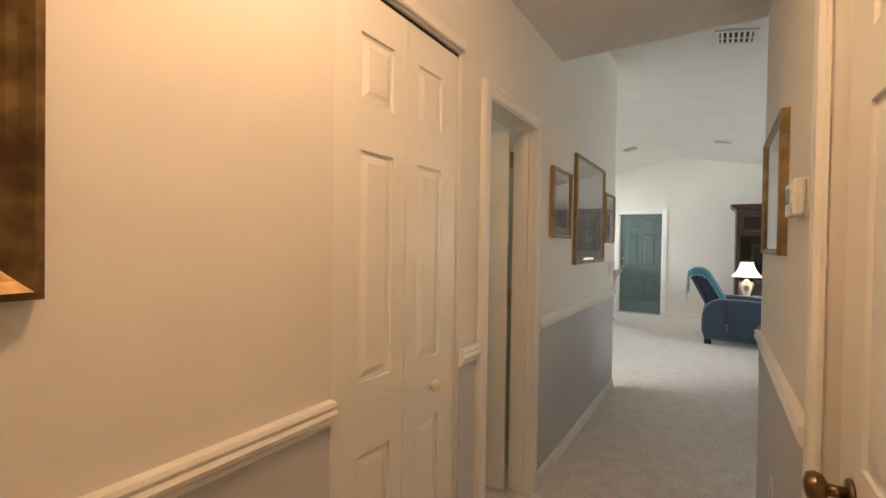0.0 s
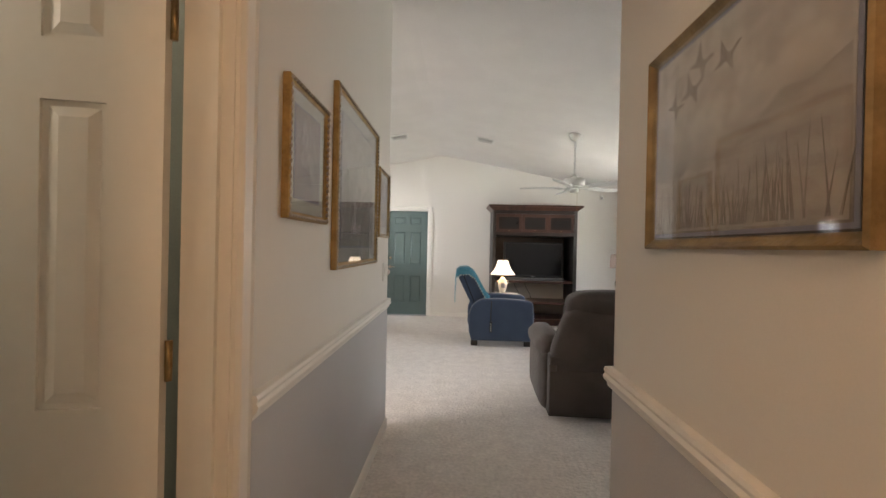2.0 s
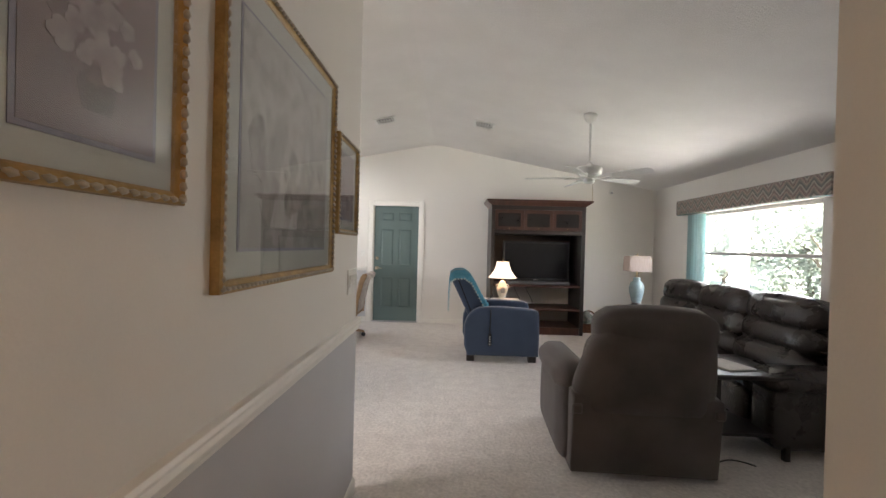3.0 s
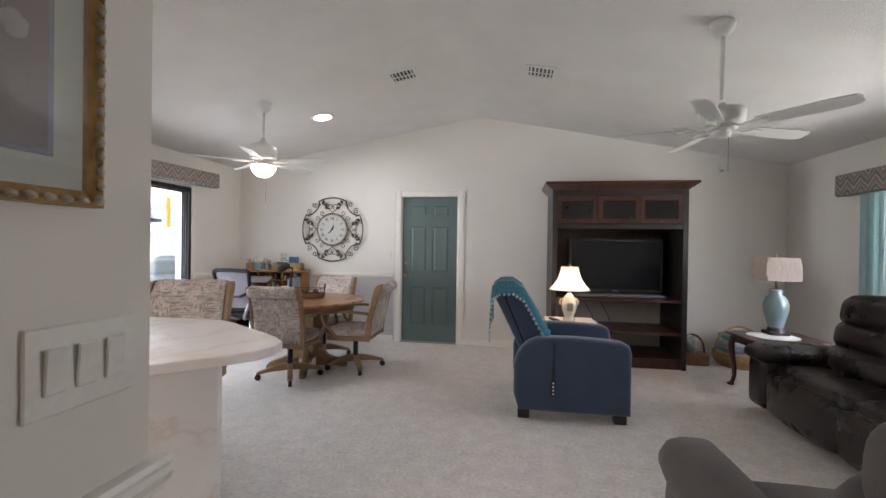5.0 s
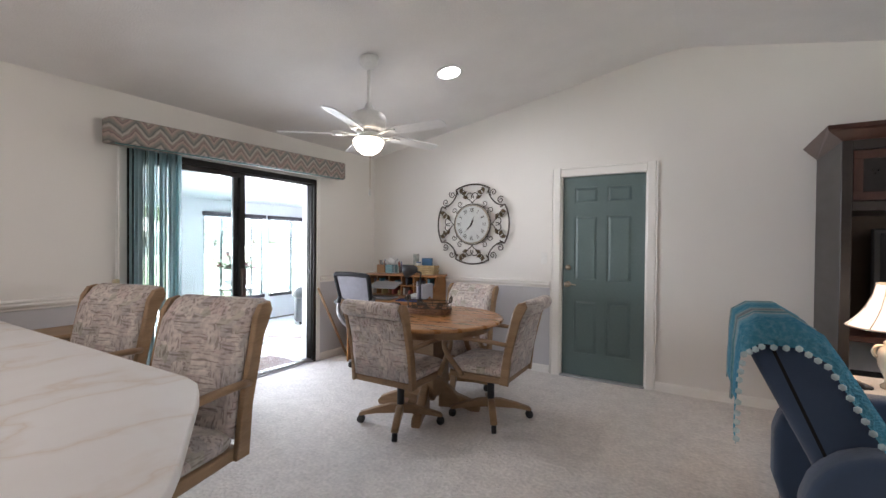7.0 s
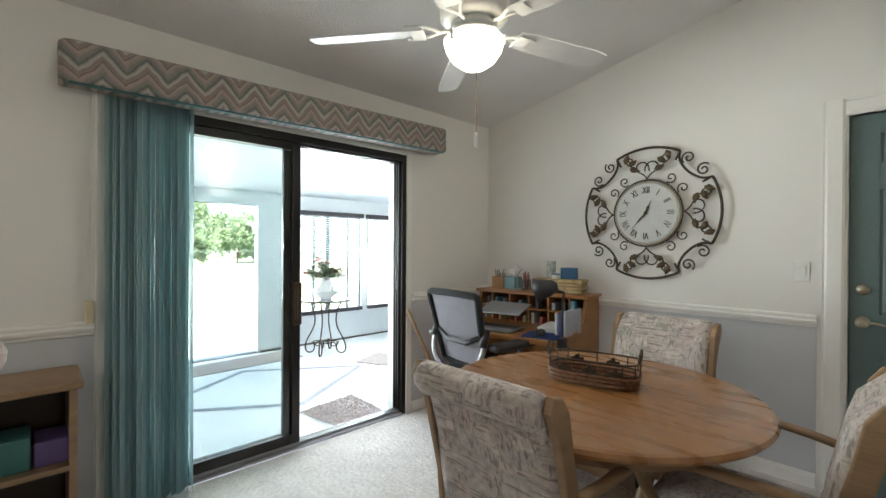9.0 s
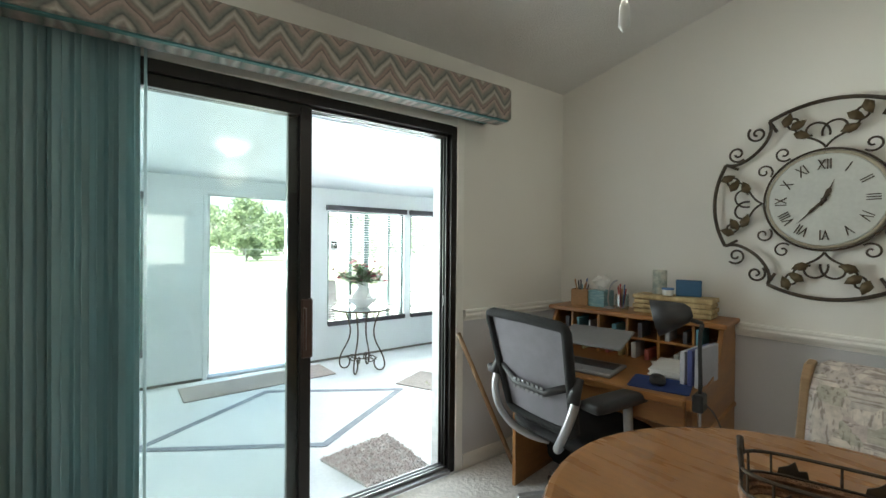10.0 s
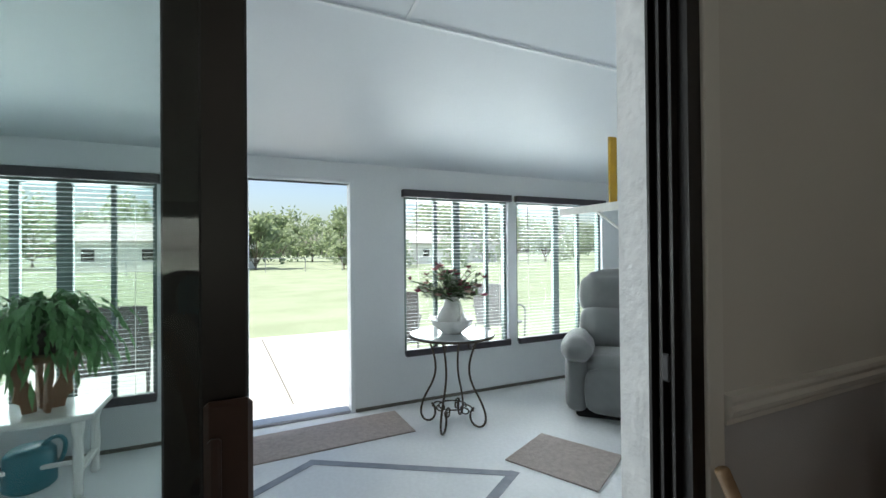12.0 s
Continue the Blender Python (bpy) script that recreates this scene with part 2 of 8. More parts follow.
# ---- the shell ----
LW, FW, RW, HL, HR = -4.12, 10.25, 3.25, -0.735, 0.305
RX, RZ, SL = -0.58, 3.13, 0.19


def roof(x):
    return RZ - SL * abs(x - RX)


def shell(name, bm, material, label, category="wall"):
    return tagged(link(name, bm, material), label, category, kind="structure")


shell("floor", box(-4.1, RW + 0.12, -0.8, FW + 0.1, -0.2, 0.0), CARPET, "beige cut-pile carpet over the whole house floor", "floor")
shell("floor_sunroom", box(-7.5, -4.1, 4.6, 13.2, -0.2, -0.05), CONCRETE, "pale blue-grey painted concrete sunroom floor", "floor")

# vaulted ceiling and the flat hall ceiling
bm = prism([(-4.3, roof(-4.3)), (RX - 0.12, roof(RX - 0.12)), (RX, RZ - 0.012), (RX + 0.12, roof(RX + 0.12)), (RW + 0.15, roof(RW + 0.15)), (RW + 0.15, roof(RW + 0.15) + 0.12), (RX, RZ + 0.12), (-4.3, roof(-4.3) + 0.12)], 3.17, FW + 0.2, "y")
shell("ceiling", bm, CEIL, "off-white textured vaulted ceiling with a soft ridge", "ceiling")
shell("ceiling_hall", box(-2.9, 1.6, -0.8, 3.32, 2.53, 2.63), CEIL, "off-white textured flat hall ceiling", "ceiling")

# far wall with the opening of the green door
bm = prism([(-4.3, -0.2), (-1.63, -0.2), (-1.63, roof(-1.63) + 0.02), (-4.3, roof(-4.3) + 0.02)], FW, FW + 0.14, "y")
prism([(-1.63, 2.045), (-0.82, 2.045), (-0.82, roof(-0.82) + 0.02), (-1.63, roof(-1.63) + 0.02)], FW, FW + 0.14, "y", bm=bm)
prism([(-0.82, -0.2), (RW + 0.15, -0.2), (RW + 0.15, roof(RW) + 0.02), (RX, RZ + 0.02), (-0.82, roof(-0.82) + 0.02)], FW, FW + 0.14, "y", bm=bm)
box(-1.75, -0.7, FW + 0.14, FW + 0.2, -0.2, 2.2, bm=bm)
shell("wall_north", bm, WALL, "cream painted end wall under the vault")

# west wall with the sliding door opening
SY0, SY1, SZ = 7.38, 9.25, 2.05
bm = box(-4.28, LW, 3.0, SY0, -0.2, 2.5)
box(-4.28, LW, SY1, FW, -0.2, 2.5, bm=bm)
box(-4.28, LW, SY0, SY1, SZ, 2.5, bm=bm)
shell("wall_west", bm, WALL, "cream painted wall with a wide sliding door opening")
bm = box(-4.31, -4.284, 4.6, SY0 - 0.003, -0.05, 2.7)
box(-4.31, -4.284, SY1 + 0.0, 13.2, -0.05, 2.7, bm=bm)
box(-4.31, -4.284, SY0, SY1, SZ, 2.7, bm=bm)
box(-4.31, LW - 0.088, SY1 - 0.03, SY1 - 0.0, -0.05, SZ, bm=bm)
shell("wall_sunroom_house_side", bm, STUCCO, "rough white stucco outer wall of the house")

# east wall with the street window
EY0, EY1, EZ0, EZ1 = 6.85, 8.86, 0.86, 1.91
bm = box(RW, RW + 0.15, 3.17, EY0, -0.2, 2.45)
box(RW, RW + 0.15, EY1, FW, -0.2, 2.45, bm=bm)
box(RW, RW + 0.15, EY0, EY1, -0.2, EZ0, bm=bm)
box(RW, RW + 0.15, EY0, EY1, EZ1, 2.45, bm=bm)
shell("wall_east", bm, WALL, "cream painted wall with a street window")

# wall between hall end and great room
bm = prism([(HR, -0.2), (RW, -0.2), (RW, roof(RW)), (HR, roof(HR))], 3.17, 3.33, "y")
prism([(-4.1, -0.2), (HL - 0.12, -0.2), (HL - 0.12, roof(HL - 0.12)), (-4.1, roof(-4.1))], 3.17, 3.33, "y", bm=bm)
prism([(HL, 2.60), (HR, 2.60), (HR, roof(HR)), (RX, RZ), (HL, roof(HL))], 3.25, 3.318, "y", bm=bm)
shell("wall_south", bm, WALL, "cream painted wall beside the hall opening")

# hall walls
CY0, CY1, DY0, DY1, DZ = 1.425, 2.075, 2.30, 2.885, 2.015
bm = box(HL - 0.12, HL, -0.8, CY0, 0, 2.56)
box(HL - 0.12, HL, CY0, CY1, 2.105, 2.56, bm=bm)
box(HL - 0.12, HL, CY1, DY0, 0, 2.56, bm=bm)
box(HL - 0.12, HL, DY0, DY1, DZ, 2.56, bm=bm)
box(HL - 0.12, HL, DY1, 3.17, 0, 2.56, bm=bm)
prism([(HL - 0.12, 0), (HL, 0), (HL, roof(HL) + 0.01), (HL - 0.12, roof(HL - 0.12) + 0.01)], 3.17, 5.045, "y", bm=bm)
shell("wall_hall_west", bm, WALL, "cream painted hall wall with closet and bathroom openings")
RD0, RD1 = 0.99, 1.84
bm = box(HR, HR + 0.12, -0.8, RD0, 0, 2.56)
box(HR, HR + 0.12, RD0, RD1, DZ, 2.56, bm=bm)
box(HR, HR + 0.12, RD1, 3.17, 0, 2.56, bm=bm)
box(HR + 0.12, HR + 0.16, RD0 - 0.1, RD1 + 0.1, 0, 2.56, bm=bm)
shell("wall_hall_east", bm, WALL, "cream painted hall wall with a bedroom door opening")
shell("wall_hall_end", box(HL - 0.12, HR + 0.12, -0.9, -0.8, 0, 2.56), WALL, "cream painted wall closing the hall")
# bathroom and closet shells
bm = box(-2.3, -2.2, 2.1, 3.17, 0, 2.56)
box(-2.2, HL - 0.12, 2.15, 2.25, 0, 2.56, bm=bm)
box(-2.2, HL - 0.12, 3.1, 3.17, 0, 2.56, bm=bm)
shell("wall_bathroom", bm, GREENWALL, "soft green painted bathroom walls")
bm = box(-1.55, -1.5, 1.3, 2.15, 0, 2.56)
box(-1.5, HL - 0.12, 1.3, 1.36, 0, 2.56, bm=bm)
shell("wall_closet", bm, WALL, "cream painted closet shell")

# dado paint below the chair rail
RB, RT = 0.890, 0.960
D = 0.003
for nm, (a, b, c, d) in {"dado_west_a": (LW, LW + D, 3.4, SY0 - 0.06), "dado_west_b": (LW, LW + D, SY1 + 0.06, FW), "dado_north": (LW, -1.735, FW - D, FW),
                         "dado_hall_a": (HL, HL + D, -0.8, CY0 - 0.004), "dado_hall_b": (HL, HL + D, CY1 + 0.012, DY0 - 0.075), "dado_hall_c": (HL, HL + D, DY1 + 0.075, 5.045),
                         "dado_hall_end": (HL - 0.12, HL + D, 5.045, 5.045 + D), "dado_hall_east": (HR - D, HR, RD1 + 0.09, 3.33), "dado_hall_east_a": (HR - D, HR, -0.8, RD0 - 0.09)}.items():
    shell(nm, box(a, b, c, d, 0.0, RB), DADO, "grey painted dado below the chair rail", "wall")

RAILP = [(0, 0), (0.012, 0.004), (0.014, 0.016), (0.024, 0.026), (0.028, 0.038), (0.022, 0.048), (0.026, 0.058), (0.022, 0.068), (0, 0.07)]
BASEP = [(0, 0), (0.014, 0), (0.014, 0.06), (0.008, 0.078), (0, 0.085)]


def run_trim(name, prof, z, a, b, out, label, m=TRIM):
    """Moulding of a given profile from a to b, standing out from the wall in the direction out."""
    a, b, out = Vector((*a, z)), Vector((*b, z)), Vector((*out, 0))
    bm = bmesh.new()
    r = [[bm.verts.new(p + out * u + Vector((0, 0, w))) for u, w in prof] for p in (a, b)]
    k = len(prof)
    for i in range(k):
        bm.faces.new((r[0][i], r[0][(i + 1) % k], r[1][(i + 1) % k], r[1][i]))
    bm.faces.new(r[0])
    bm.faces.new(r[1])
    return shell(name, bm, m, label, "trim")


for i, (a, b, o) in enumerate([((LW, 3.4), (LW, SY0 - 0.06), (1, 0)), ((LW, SY1 + 0.06), (LW, FW), (1, 0)), ((LW, FW), (-1.735, FW), (0, -1)),
                               ((HL, -0.8), (HL, CY0), (1, 0)), ((HL, CY1 + 0.01), (HL, DY0 - 0.075), (1, 0)), ((HL, DY1 + 0.075), (HL, 5.045 + 0.026), (1, 0)),
                               ((HL, 5.045), (HL - 0.12, 5.045), (0, 1)), ((HR, RD1 + 0.09), (HR, 3.33 + 0.02), (-1, 0)), ((HR, 3.33), (HR + 0.12, 3.33), (0, 1)), ((HR, -0.8), (HR, RD0 - 0.09), (-1, 0))]):
    run_trim("trim_chair_rail_%d" % (i + 1), RAILP, RB, a, b, o, "white moulded wooden chair rail")
for i, (a, b, o) in enumerate([((LW, 3.4), (LW, SY0 - 0.06), (1, 0)), ((LW, SY1 + 0.06), (LW, FW), (1, 0)), ((LW, FW), (-1.735, FW), (0, -1)), ((-0.735, FW), (RW, FW), (0, -1)),
                               ((HL, -0.8), (HL, CY0), (1, 0)), ((HL, CY1 + 0.01), (HL, DY0 - 0.075), (1, 0)), ((HL, DY1 + 0.075), (HL, 5.045 + 0.014), (1, 0)),
                               ((HL, 5.045), (HL - 0.12, 5.045), (0, 1)), ((HR, RD1 + 0.09), (HR, 3.33 + 0.014), (-1, 0)), ((HR, 3.33), (RW, 3.33), (0, 1)), ((RW, 3.4), (RW, FW), (-1, 0))]):
    run_trim("baseboard_%d" % (i + 1), BASEP, 0.0, a, b, o, "white painted wooden baseboard")

# sunroom shell: sloped metal ceiling, panel walls, openings
SX = -7.08


def sun_roof(x):
    return 2.02 + 0.174 * (x - SX)


bm = prism([(SX - 0.1, sun_roof(SX - 0.1)), (-4.31, sun_roof(-4.31)), (-4.31, sun_roof(-4.31) + 0.08), (SX - 0.1, sun_roof(SX - 0.1) + 0.08)], 4.6, 13.2, "y")
shell("ceiling_sunroom", bm, mat("ceiling_panel_paint", (0.66, 0.70, 0.73), 0.48, c2=(0.63, 0.67, 0.71), scale=1.2, bump=0.02, fine=0.01), "pale blue-grey glossy sloped panel ceiling", "ceiling")
OD0, OD1, ODZ = 8.375, 9.18, 1.845
W1 = (9.655, 10.735, 0.375, 1.762)
W2 = (10.835, 11.97, 0.375, 1.762)
W3 = (5.7, 7.835, 0.275, 1.77)
bm = box(SX - 0.1, SX, 4.6, W3[0], -0.2, 2.1)
box(SX - 0.1, SX, W3[0], W3[1], -0.2, W3[2], bm=bm)
box(SX - 0.1, SX, W3[0], W3[1], W3[3], 2.1, bm=bm)
box(SX - 0.1, SX, W3[1], OD0, -0.2, 2.1, bm=bm)
box(SX - 0.1, SX, OD0, OD1, ODZ, 2.1, bm=bm)
box(SX - 0.1, SX, OD1, W1[0], -0.2, 2.1, bm=bm)
for w in (W1, W2):
    box(SX - 0.1, SX, w[0], w[1], -0.2, w[2], bm=bm)
    box(SX - 0.1, SX, w[0], w[1], w[3], 2.1, bm=bm)
box(SX - 0.1, SX, W1[1], W2[0], -0.2, 2.1, bm=bm)
box(SX - 0.1, SX, W2[1], 13.2, -0.2, 2.1, bm=bm)
shell("wall_sunroom_west", bm, SUNWALL, "pale grey panel wall of the sunroom with windows and a doorway")
bm = prism([(SX - 0.1, -0.2), (-4.31, -0.2), (-4.31, 2.62), (SX - 0.1, 2.1)], 13.2, 13.3, "y")
prism([(SX - 0.1, -0.2), (-4.31, -0.2), (-4.31, 2.62), (SX - 0.1, 2.1)], 4.5, 4.6, "y", bm=bm)
shell("wall_sunroom_ends", bm, SUNWALL, "pale grey panel end walls of the sunroom")

# outdoors
shell("ground", box(-400, 400, -400, 400, -0.6, -0.22), GRASS, "mown lawn reaching to the horizon", "lawn")
shell("pavement_patio", box(-11.3, SX - 0.1, 6.0, 10.6, -0.3, -0.12, 0.01), PATIO, "pale concrete patio slab outside the sunroom door", "patio")

# ---- more materials ----
OAK = mat("oak", (0.33, 0.21, 0.115), 0.42, c2=(0.25, 0.15, 0.075), scale=3, stretch=(1, 1, 6), bump=0.06, bscale=25, fine=0.1)
TABLEOAK = mat("oak_table", (0.37, 0.172, 0.058), 0.28, c2=(0.29, 0.128, 0.042), scale=2.6, stretch=(1.2, 7, 1), bump=0.03, bscale=18, fine=0.12, coat=0.3)
DESKOAK = mat("honey_oak", (0.34, 0.155, 0.045), 0.4, c2=(0.24, 0.10, 0.029), scale=3, stretch=(1, 1, 5), bump=0.04, bscale=20, fine=0.1)
CHERRY = mat("dark_cherry", (0.075, 0.030, 0.020), 0.32, c2=(0.045, 0.018, 0.013), scale=3, stretch=(5, 1, 1), bump=0.02, fine=0.1, coat=0.2)
DARKCAB = mat("cabinet_black_brown", (0.030, 0.023, 0.021), 0.38, c2=(0.02, 0.016, 0.015), scale=3, stretch=(1, 1, 4), fine=0.1)
BLUE = mat("blue_upholstery", (0.046, 0.076, 0.135), 0.85, c2=(0.037, 0.062, 0.115), scale=5, bump=0.25, bscale=400, sheen=0.35, fine=0.06)
GREYUP = mat("grey_microfibre", (0.10, 0.082, 0.074), 0.9, c2=(0.068, 0.056, 0.051), scale=4, bump=0.3, bscale=300, sheen=0.15, fine=0.08)
SUNUP = mat("grey_green_upholstery", (0.17, 0.18, 0.18), 0.9, c2=(0.13, 0.14, 0.14), scale=4, bump=0.25, bscale=260, sheen=0.4)
LEATHER = mat("dark_brown_leather", (0.032, 0.024, 0.021), 0.28, c2=(0.021, 0.016, 0.0145), scale=6, bump=0.35, bscale=70, fine=0.12)
IRON = mat("wrought_iron", (0.045, 0.035, 0.028), 0.5, 0.5, c2=(0.07, 0.05, 0.032), scale=30, bump=0.15, bscale=120)
CREAMC = mat("cream_ceramic", (0.74, 0.68, 0.58), 0.2, scale=6, coat=0.4)
BLUEC = mat("celadon_ceramic", (0.25, 0.33, 0.345), 0.25, c2=(0.20, 0.275, 0.29), scale=8, coat=0.4)
WHITEC = mat("white_ceramic", (0.78, 0.78, 0.76), 0.18, scale=5, coat=0.3)
GOLD = mat("gold_frame", (0.44, 0.29, 0.11), 0.4, 0.35, c2=(0.30, 0.19, 0.07), scale=18, bump=0.2, bscale=90, fine=0.12)
SILVERGILT = mat("silver_gilt", (0.50, 0.455, 0.38), 0.35, 0.3, c2=(0.38, 0.33, 0.26), scale=30, bump=0.2, bscale=90)
PAPER = mat("paper", (0.75, 0.74, 0.71), 0.8, scale=10)
MESHG = mat("grey_mesh_cloth", (0.21, 0.20, 0.225), 0.85, scale=20, bump=0.4, bscale=500)
BLACKF = mat("black_fabric", (0.010, 0.010, 0.011), 0.9, scale=20, bump=0.3, bscale=300)
ALU = mat("silver_paint", (0.42, 0.42, 0.44), 0.35, 0.7, scale=20)
WICKER = mat("wicker", (0.42, 0.29, 0.13), 0.7, c2=(0.26, 0.16, 0.06), scale=40, bump=0.8, bscale=120)
SCREEN = mat("tv_screen", (0.012, 0.012, 0.014), 0.12, scale=3, fine=0.01)
SHADEW = glow_mat("lit_lamp_shade", (1.0, 0.80, 0.58), 0.2)
SHADEG = mat("grey_lamp_shade", (0.27, 0.225, 0.21), 0.85, c2=(0.22, 0.185, 0.175), scale=8, stretch=(14, 14, 1), emit=(1.0, 0.72, 0.55, 0.012))
BOWL = glow_mat("lit_glass_bowl", (1.0, 0.93, 0.80), 1.2)
CAN = glow_mat("lit_can", (1.0, 0.98, 0.95), 2.0)
FANW = mat("fan_white", (0.76, 0.76, 0.74), 0.35, scale=6)


def nodes_mat(name, rough=0.8):
    m = bpy.data.materials.new(name)
    m.use_nodes = True
    n, l = m.node_tree.nodes, m.node_tree.links
    p = n["Principled BSDF"]
    p.inputs["Roughness"].default_value = rough
    tc = n.new("ShaderNodeTexCoord")
    MATS[name] = m
    return m, n, l, p, tc.outputs["Object"]


def math_node(n, l, op, a, b=None):
    k = n.new("ShaderNodeMath")
    k.operation = op
    for i, v in enumerate((a, b)):
        if v is None:
            continue
        if isinstance(v, (int, float)):
            k.inputs[i].default_value = v
        else:
            l.new(v, k.inputs[i])
    return k.outputs["Value"]


def ramp_node(n, l, fac, stops, sharp=False):
    r = n.new("ShaderNodeValToRGB")
    if sharp:
        r.color_ramp.interpolation = 'CONSTANT'
    e = r.color_ramp.elements
    while len(e) < len(stops):
        e.new(0.5)
    for q, (pos, c) in zip(e, stops):
        q.position, q.color = pos, (*c, 1)
    l.new(fac, r.inputs["Fac"])
    return r.outputs["Color"]


def noise_node(n, l, src, scale, detail=4, stretch=None):
    if stretch:
        mp = n.new("ShaderNodeMapping")
        mp.inputs["Scale"].default_value = stretch
        l.new(src, mp.inputs["Vector"])
        src = mp.outputs["Vector"]
    k = n.new("ShaderNodeTexNoise")
    k.inputs["Scale"].default_value, k.inputs["Detail"].default_value = scale, detail
    l.new(src, k.inputs["Vector"])
    return k.outputs["Fac"]


def mix_col(n, l, fac, a, b, mode='MIX'):
    k = n.new("ShaderNodeMix")
    k.data_type, k.blend_type = 'RGBA', mode
    if isinstance(fac, (int, float)):
        k.inputs[0].default_value = fac
    else:
        l.new(fac, k.inputs[0])
    for i, v in ((6, a), (7, b)):
        if isinstance(v, tuple):
            k.inputs[i].default_value = (*v, 1)
        else:
            l.new(v, k.inputs[i])
    return k.outputs[2]


def tapestry():
    """Woven chair cloth: pale patches of grey, mauve and olive with dark broken strokes."""
    m, n, l, p, src = nodes_mat("tapestry_cloth", 0.95)
    vo = n.new("ShaderNodeTexVoronoi")
    vo.distance, vo.inputs["Scale"].default_value = 'CHEBYCHEV', 17
    l.new(src, vo.inputs["Vector"])
    sep = n.new("ShaderNodeSeparateColor")
    l.new(vo.outputs["Color"], sep.inputs["Color"])
    base = ramp_node(n, l, sep.outputs[0], [(0, (0.60, 0.545, 0.50)), (0.25, (0.47, 0.415, 0.395)), (0.45, (0.63, 0.58, 0.53)), (0.65, (0.45, 0.42, 0.40)), (0.82, (0.54, 0.45, 0.425)), (1, (0.44, 0.42, 0.36))])
    s1 = noise_node(n, l, src, 13, 3, (7, 7, 0.7))
    s2 = noise_node(n, l, src, 13, 3, (0.7, 0.7, 8))
    stops = [(0.0, (0.35, 0.31, 0.31)), (0.40, (0.62, 0.58, 0.57)), (0.46, (1, 1, 1)), (0.62, (1.08, 1.07, 1.06)), (1, (1.3, 1.28, 1.25))]
    pick = ramp_node(n, l, sep.outputs[1], [(0.0, (0, 0, 0)), (0.5, (1, 1, 1))], True)
    k1 = mix_col(n, l, pick, ramp_node(n, l, s1, stops), ramp_node(n, l, s2, stops))
    k2 = ramp_node(n, l, noise_node(n, l, src, 45, 4), [(0.3, (0.75, 0.73, 0.72)), (0.55, (1.02, 1.0, 0.99)), (0.8, (1.15, 1.13, 1.1))])
    c = mix_col(n, l, 1.0, mix_col(n, l, 1.0, base, k1, 'MULTIPLY'), k2, 'MULTIPLY')
    l.new(c, p.inputs["Base Color"])
    b = n.new("ShaderNodeBump")
    b.inputs["Strength"].default_value = 0.3
    l.new(noise_node(n, l, src, 260, 2), b.inputs["Height"])
    l.new(b.outputs["Normal"], p.inputs["Normal"])
    p.inputs["Sheen Weight"].default_value = 0.2
    return m


def chevron():
    """Flame-stitch cloth: zigzag bands of cream, grey, green and rose."""
    m, n, l, p, src = nodes_mat("flame_stitch_cloth", 0.9)
    sp = n.new("ShaderNodeSeparateXYZ")
    l.new(src, sp.inputs["Vector"])
    w = noise_node(n, l, src, 14, 2)
    y = math_node(n, l, 'ADD', sp.outputs["Y"], math_node(n, l, 'MULTIPLY', w, 0.02))
    tri = math_node(n, l, 'PINGPONG', y, 0.082)
    z = math_node(n, l, 'ADD', sp.outputs["Z"], math_node(n, l, 'MULTIPLY', tri, 1.05))
    z = math_node(n, l, 'ADD', z, math_node(n, l, 'MULTIPLY', noise_node(n, l, src, 9, 1), 0.04))
    f = math_node(n, l, 'FRACT', math_node(n, l, 'MULTIPLY', z, 8.6))
    c = ramp_node(n, l, f, [(0.0, (0.10, 0.09, 0.085)), (0.10, (0.27, 0.19, 0.17)), (0.22, (0.21, 0.185, 0.165)), (0.34, (0.45, 0.41, 0.36)), (0.44, (0.30, 0.27, 0.24)), (0.52, (0.08, 0.09, 0.085)), (0.62, (0.17, 0.18, 0.165)), (0.76, (0.24, 0.21, 0.185)), (0.90, (0.36, 0.28, 0.245))])
    c = mix_col(n, l, 0.15, c, ramp_node(n, l, noise_node(n, l, src, 90, 2), [(0.3, (0.15, 0.14, 0.13)), (0.7, (0.45, 0.4, 0.36))]))
    l.new(c, p.inputs["Base Color"])
    b = n.new("ShaderNodeBump")
    b.inputs["Strength"].default_value = 0.25
    l.new(noise_node(n, l, src, 300, 2), b.inputs["Height"])
    l.new(b.outputs["Normal"], p.inputs["Normal"])
    return m


def marble():
    """Laminate worktop: off-white with faint tan veins."""
    m, n, l, p, src = nodes_mat("marble_laminate", 0.38)
    a = noise_node(n, l, src, 1.6, 6, (1.2, 0.6, 1))
    w = math_node(n, l, 'ABSOLUTE', math_node(n, l, 'SUBTRACT', noise_node(n, l, src, 2.3, 8, (1, 0.6, 1.2)), 0.5))
    base = ramp_node(n, l, a, [(0.3, (0.74, 0.71, 0.69)), (0.55, (0.80, 0.78, 0.765)), (0.8, (0.76, 0.73, 0.71))])
    blot = ramp_node(n, l, noise_node(n, l, src, 2.6, 4, (0.6, 1.3, 1)), [(0.52, (1, 1, 1)), (0.72, (0.90, 0.83, 0.77))])
    base = mix_col(n, l, 1.0, base, blot, 'MULTIPLY')
    vein = ramp_node(n, l, w, [(0.0, (0.88, 0.81, 0.74)), (0.008, (0.94, 0.91, 0.88)), (0.035, (1, 1, 1))])
    l.new(mix_col(n, l, 1.0, base, vein, 'MULTIPLY'), p.inputs["Base Color"])
    return m


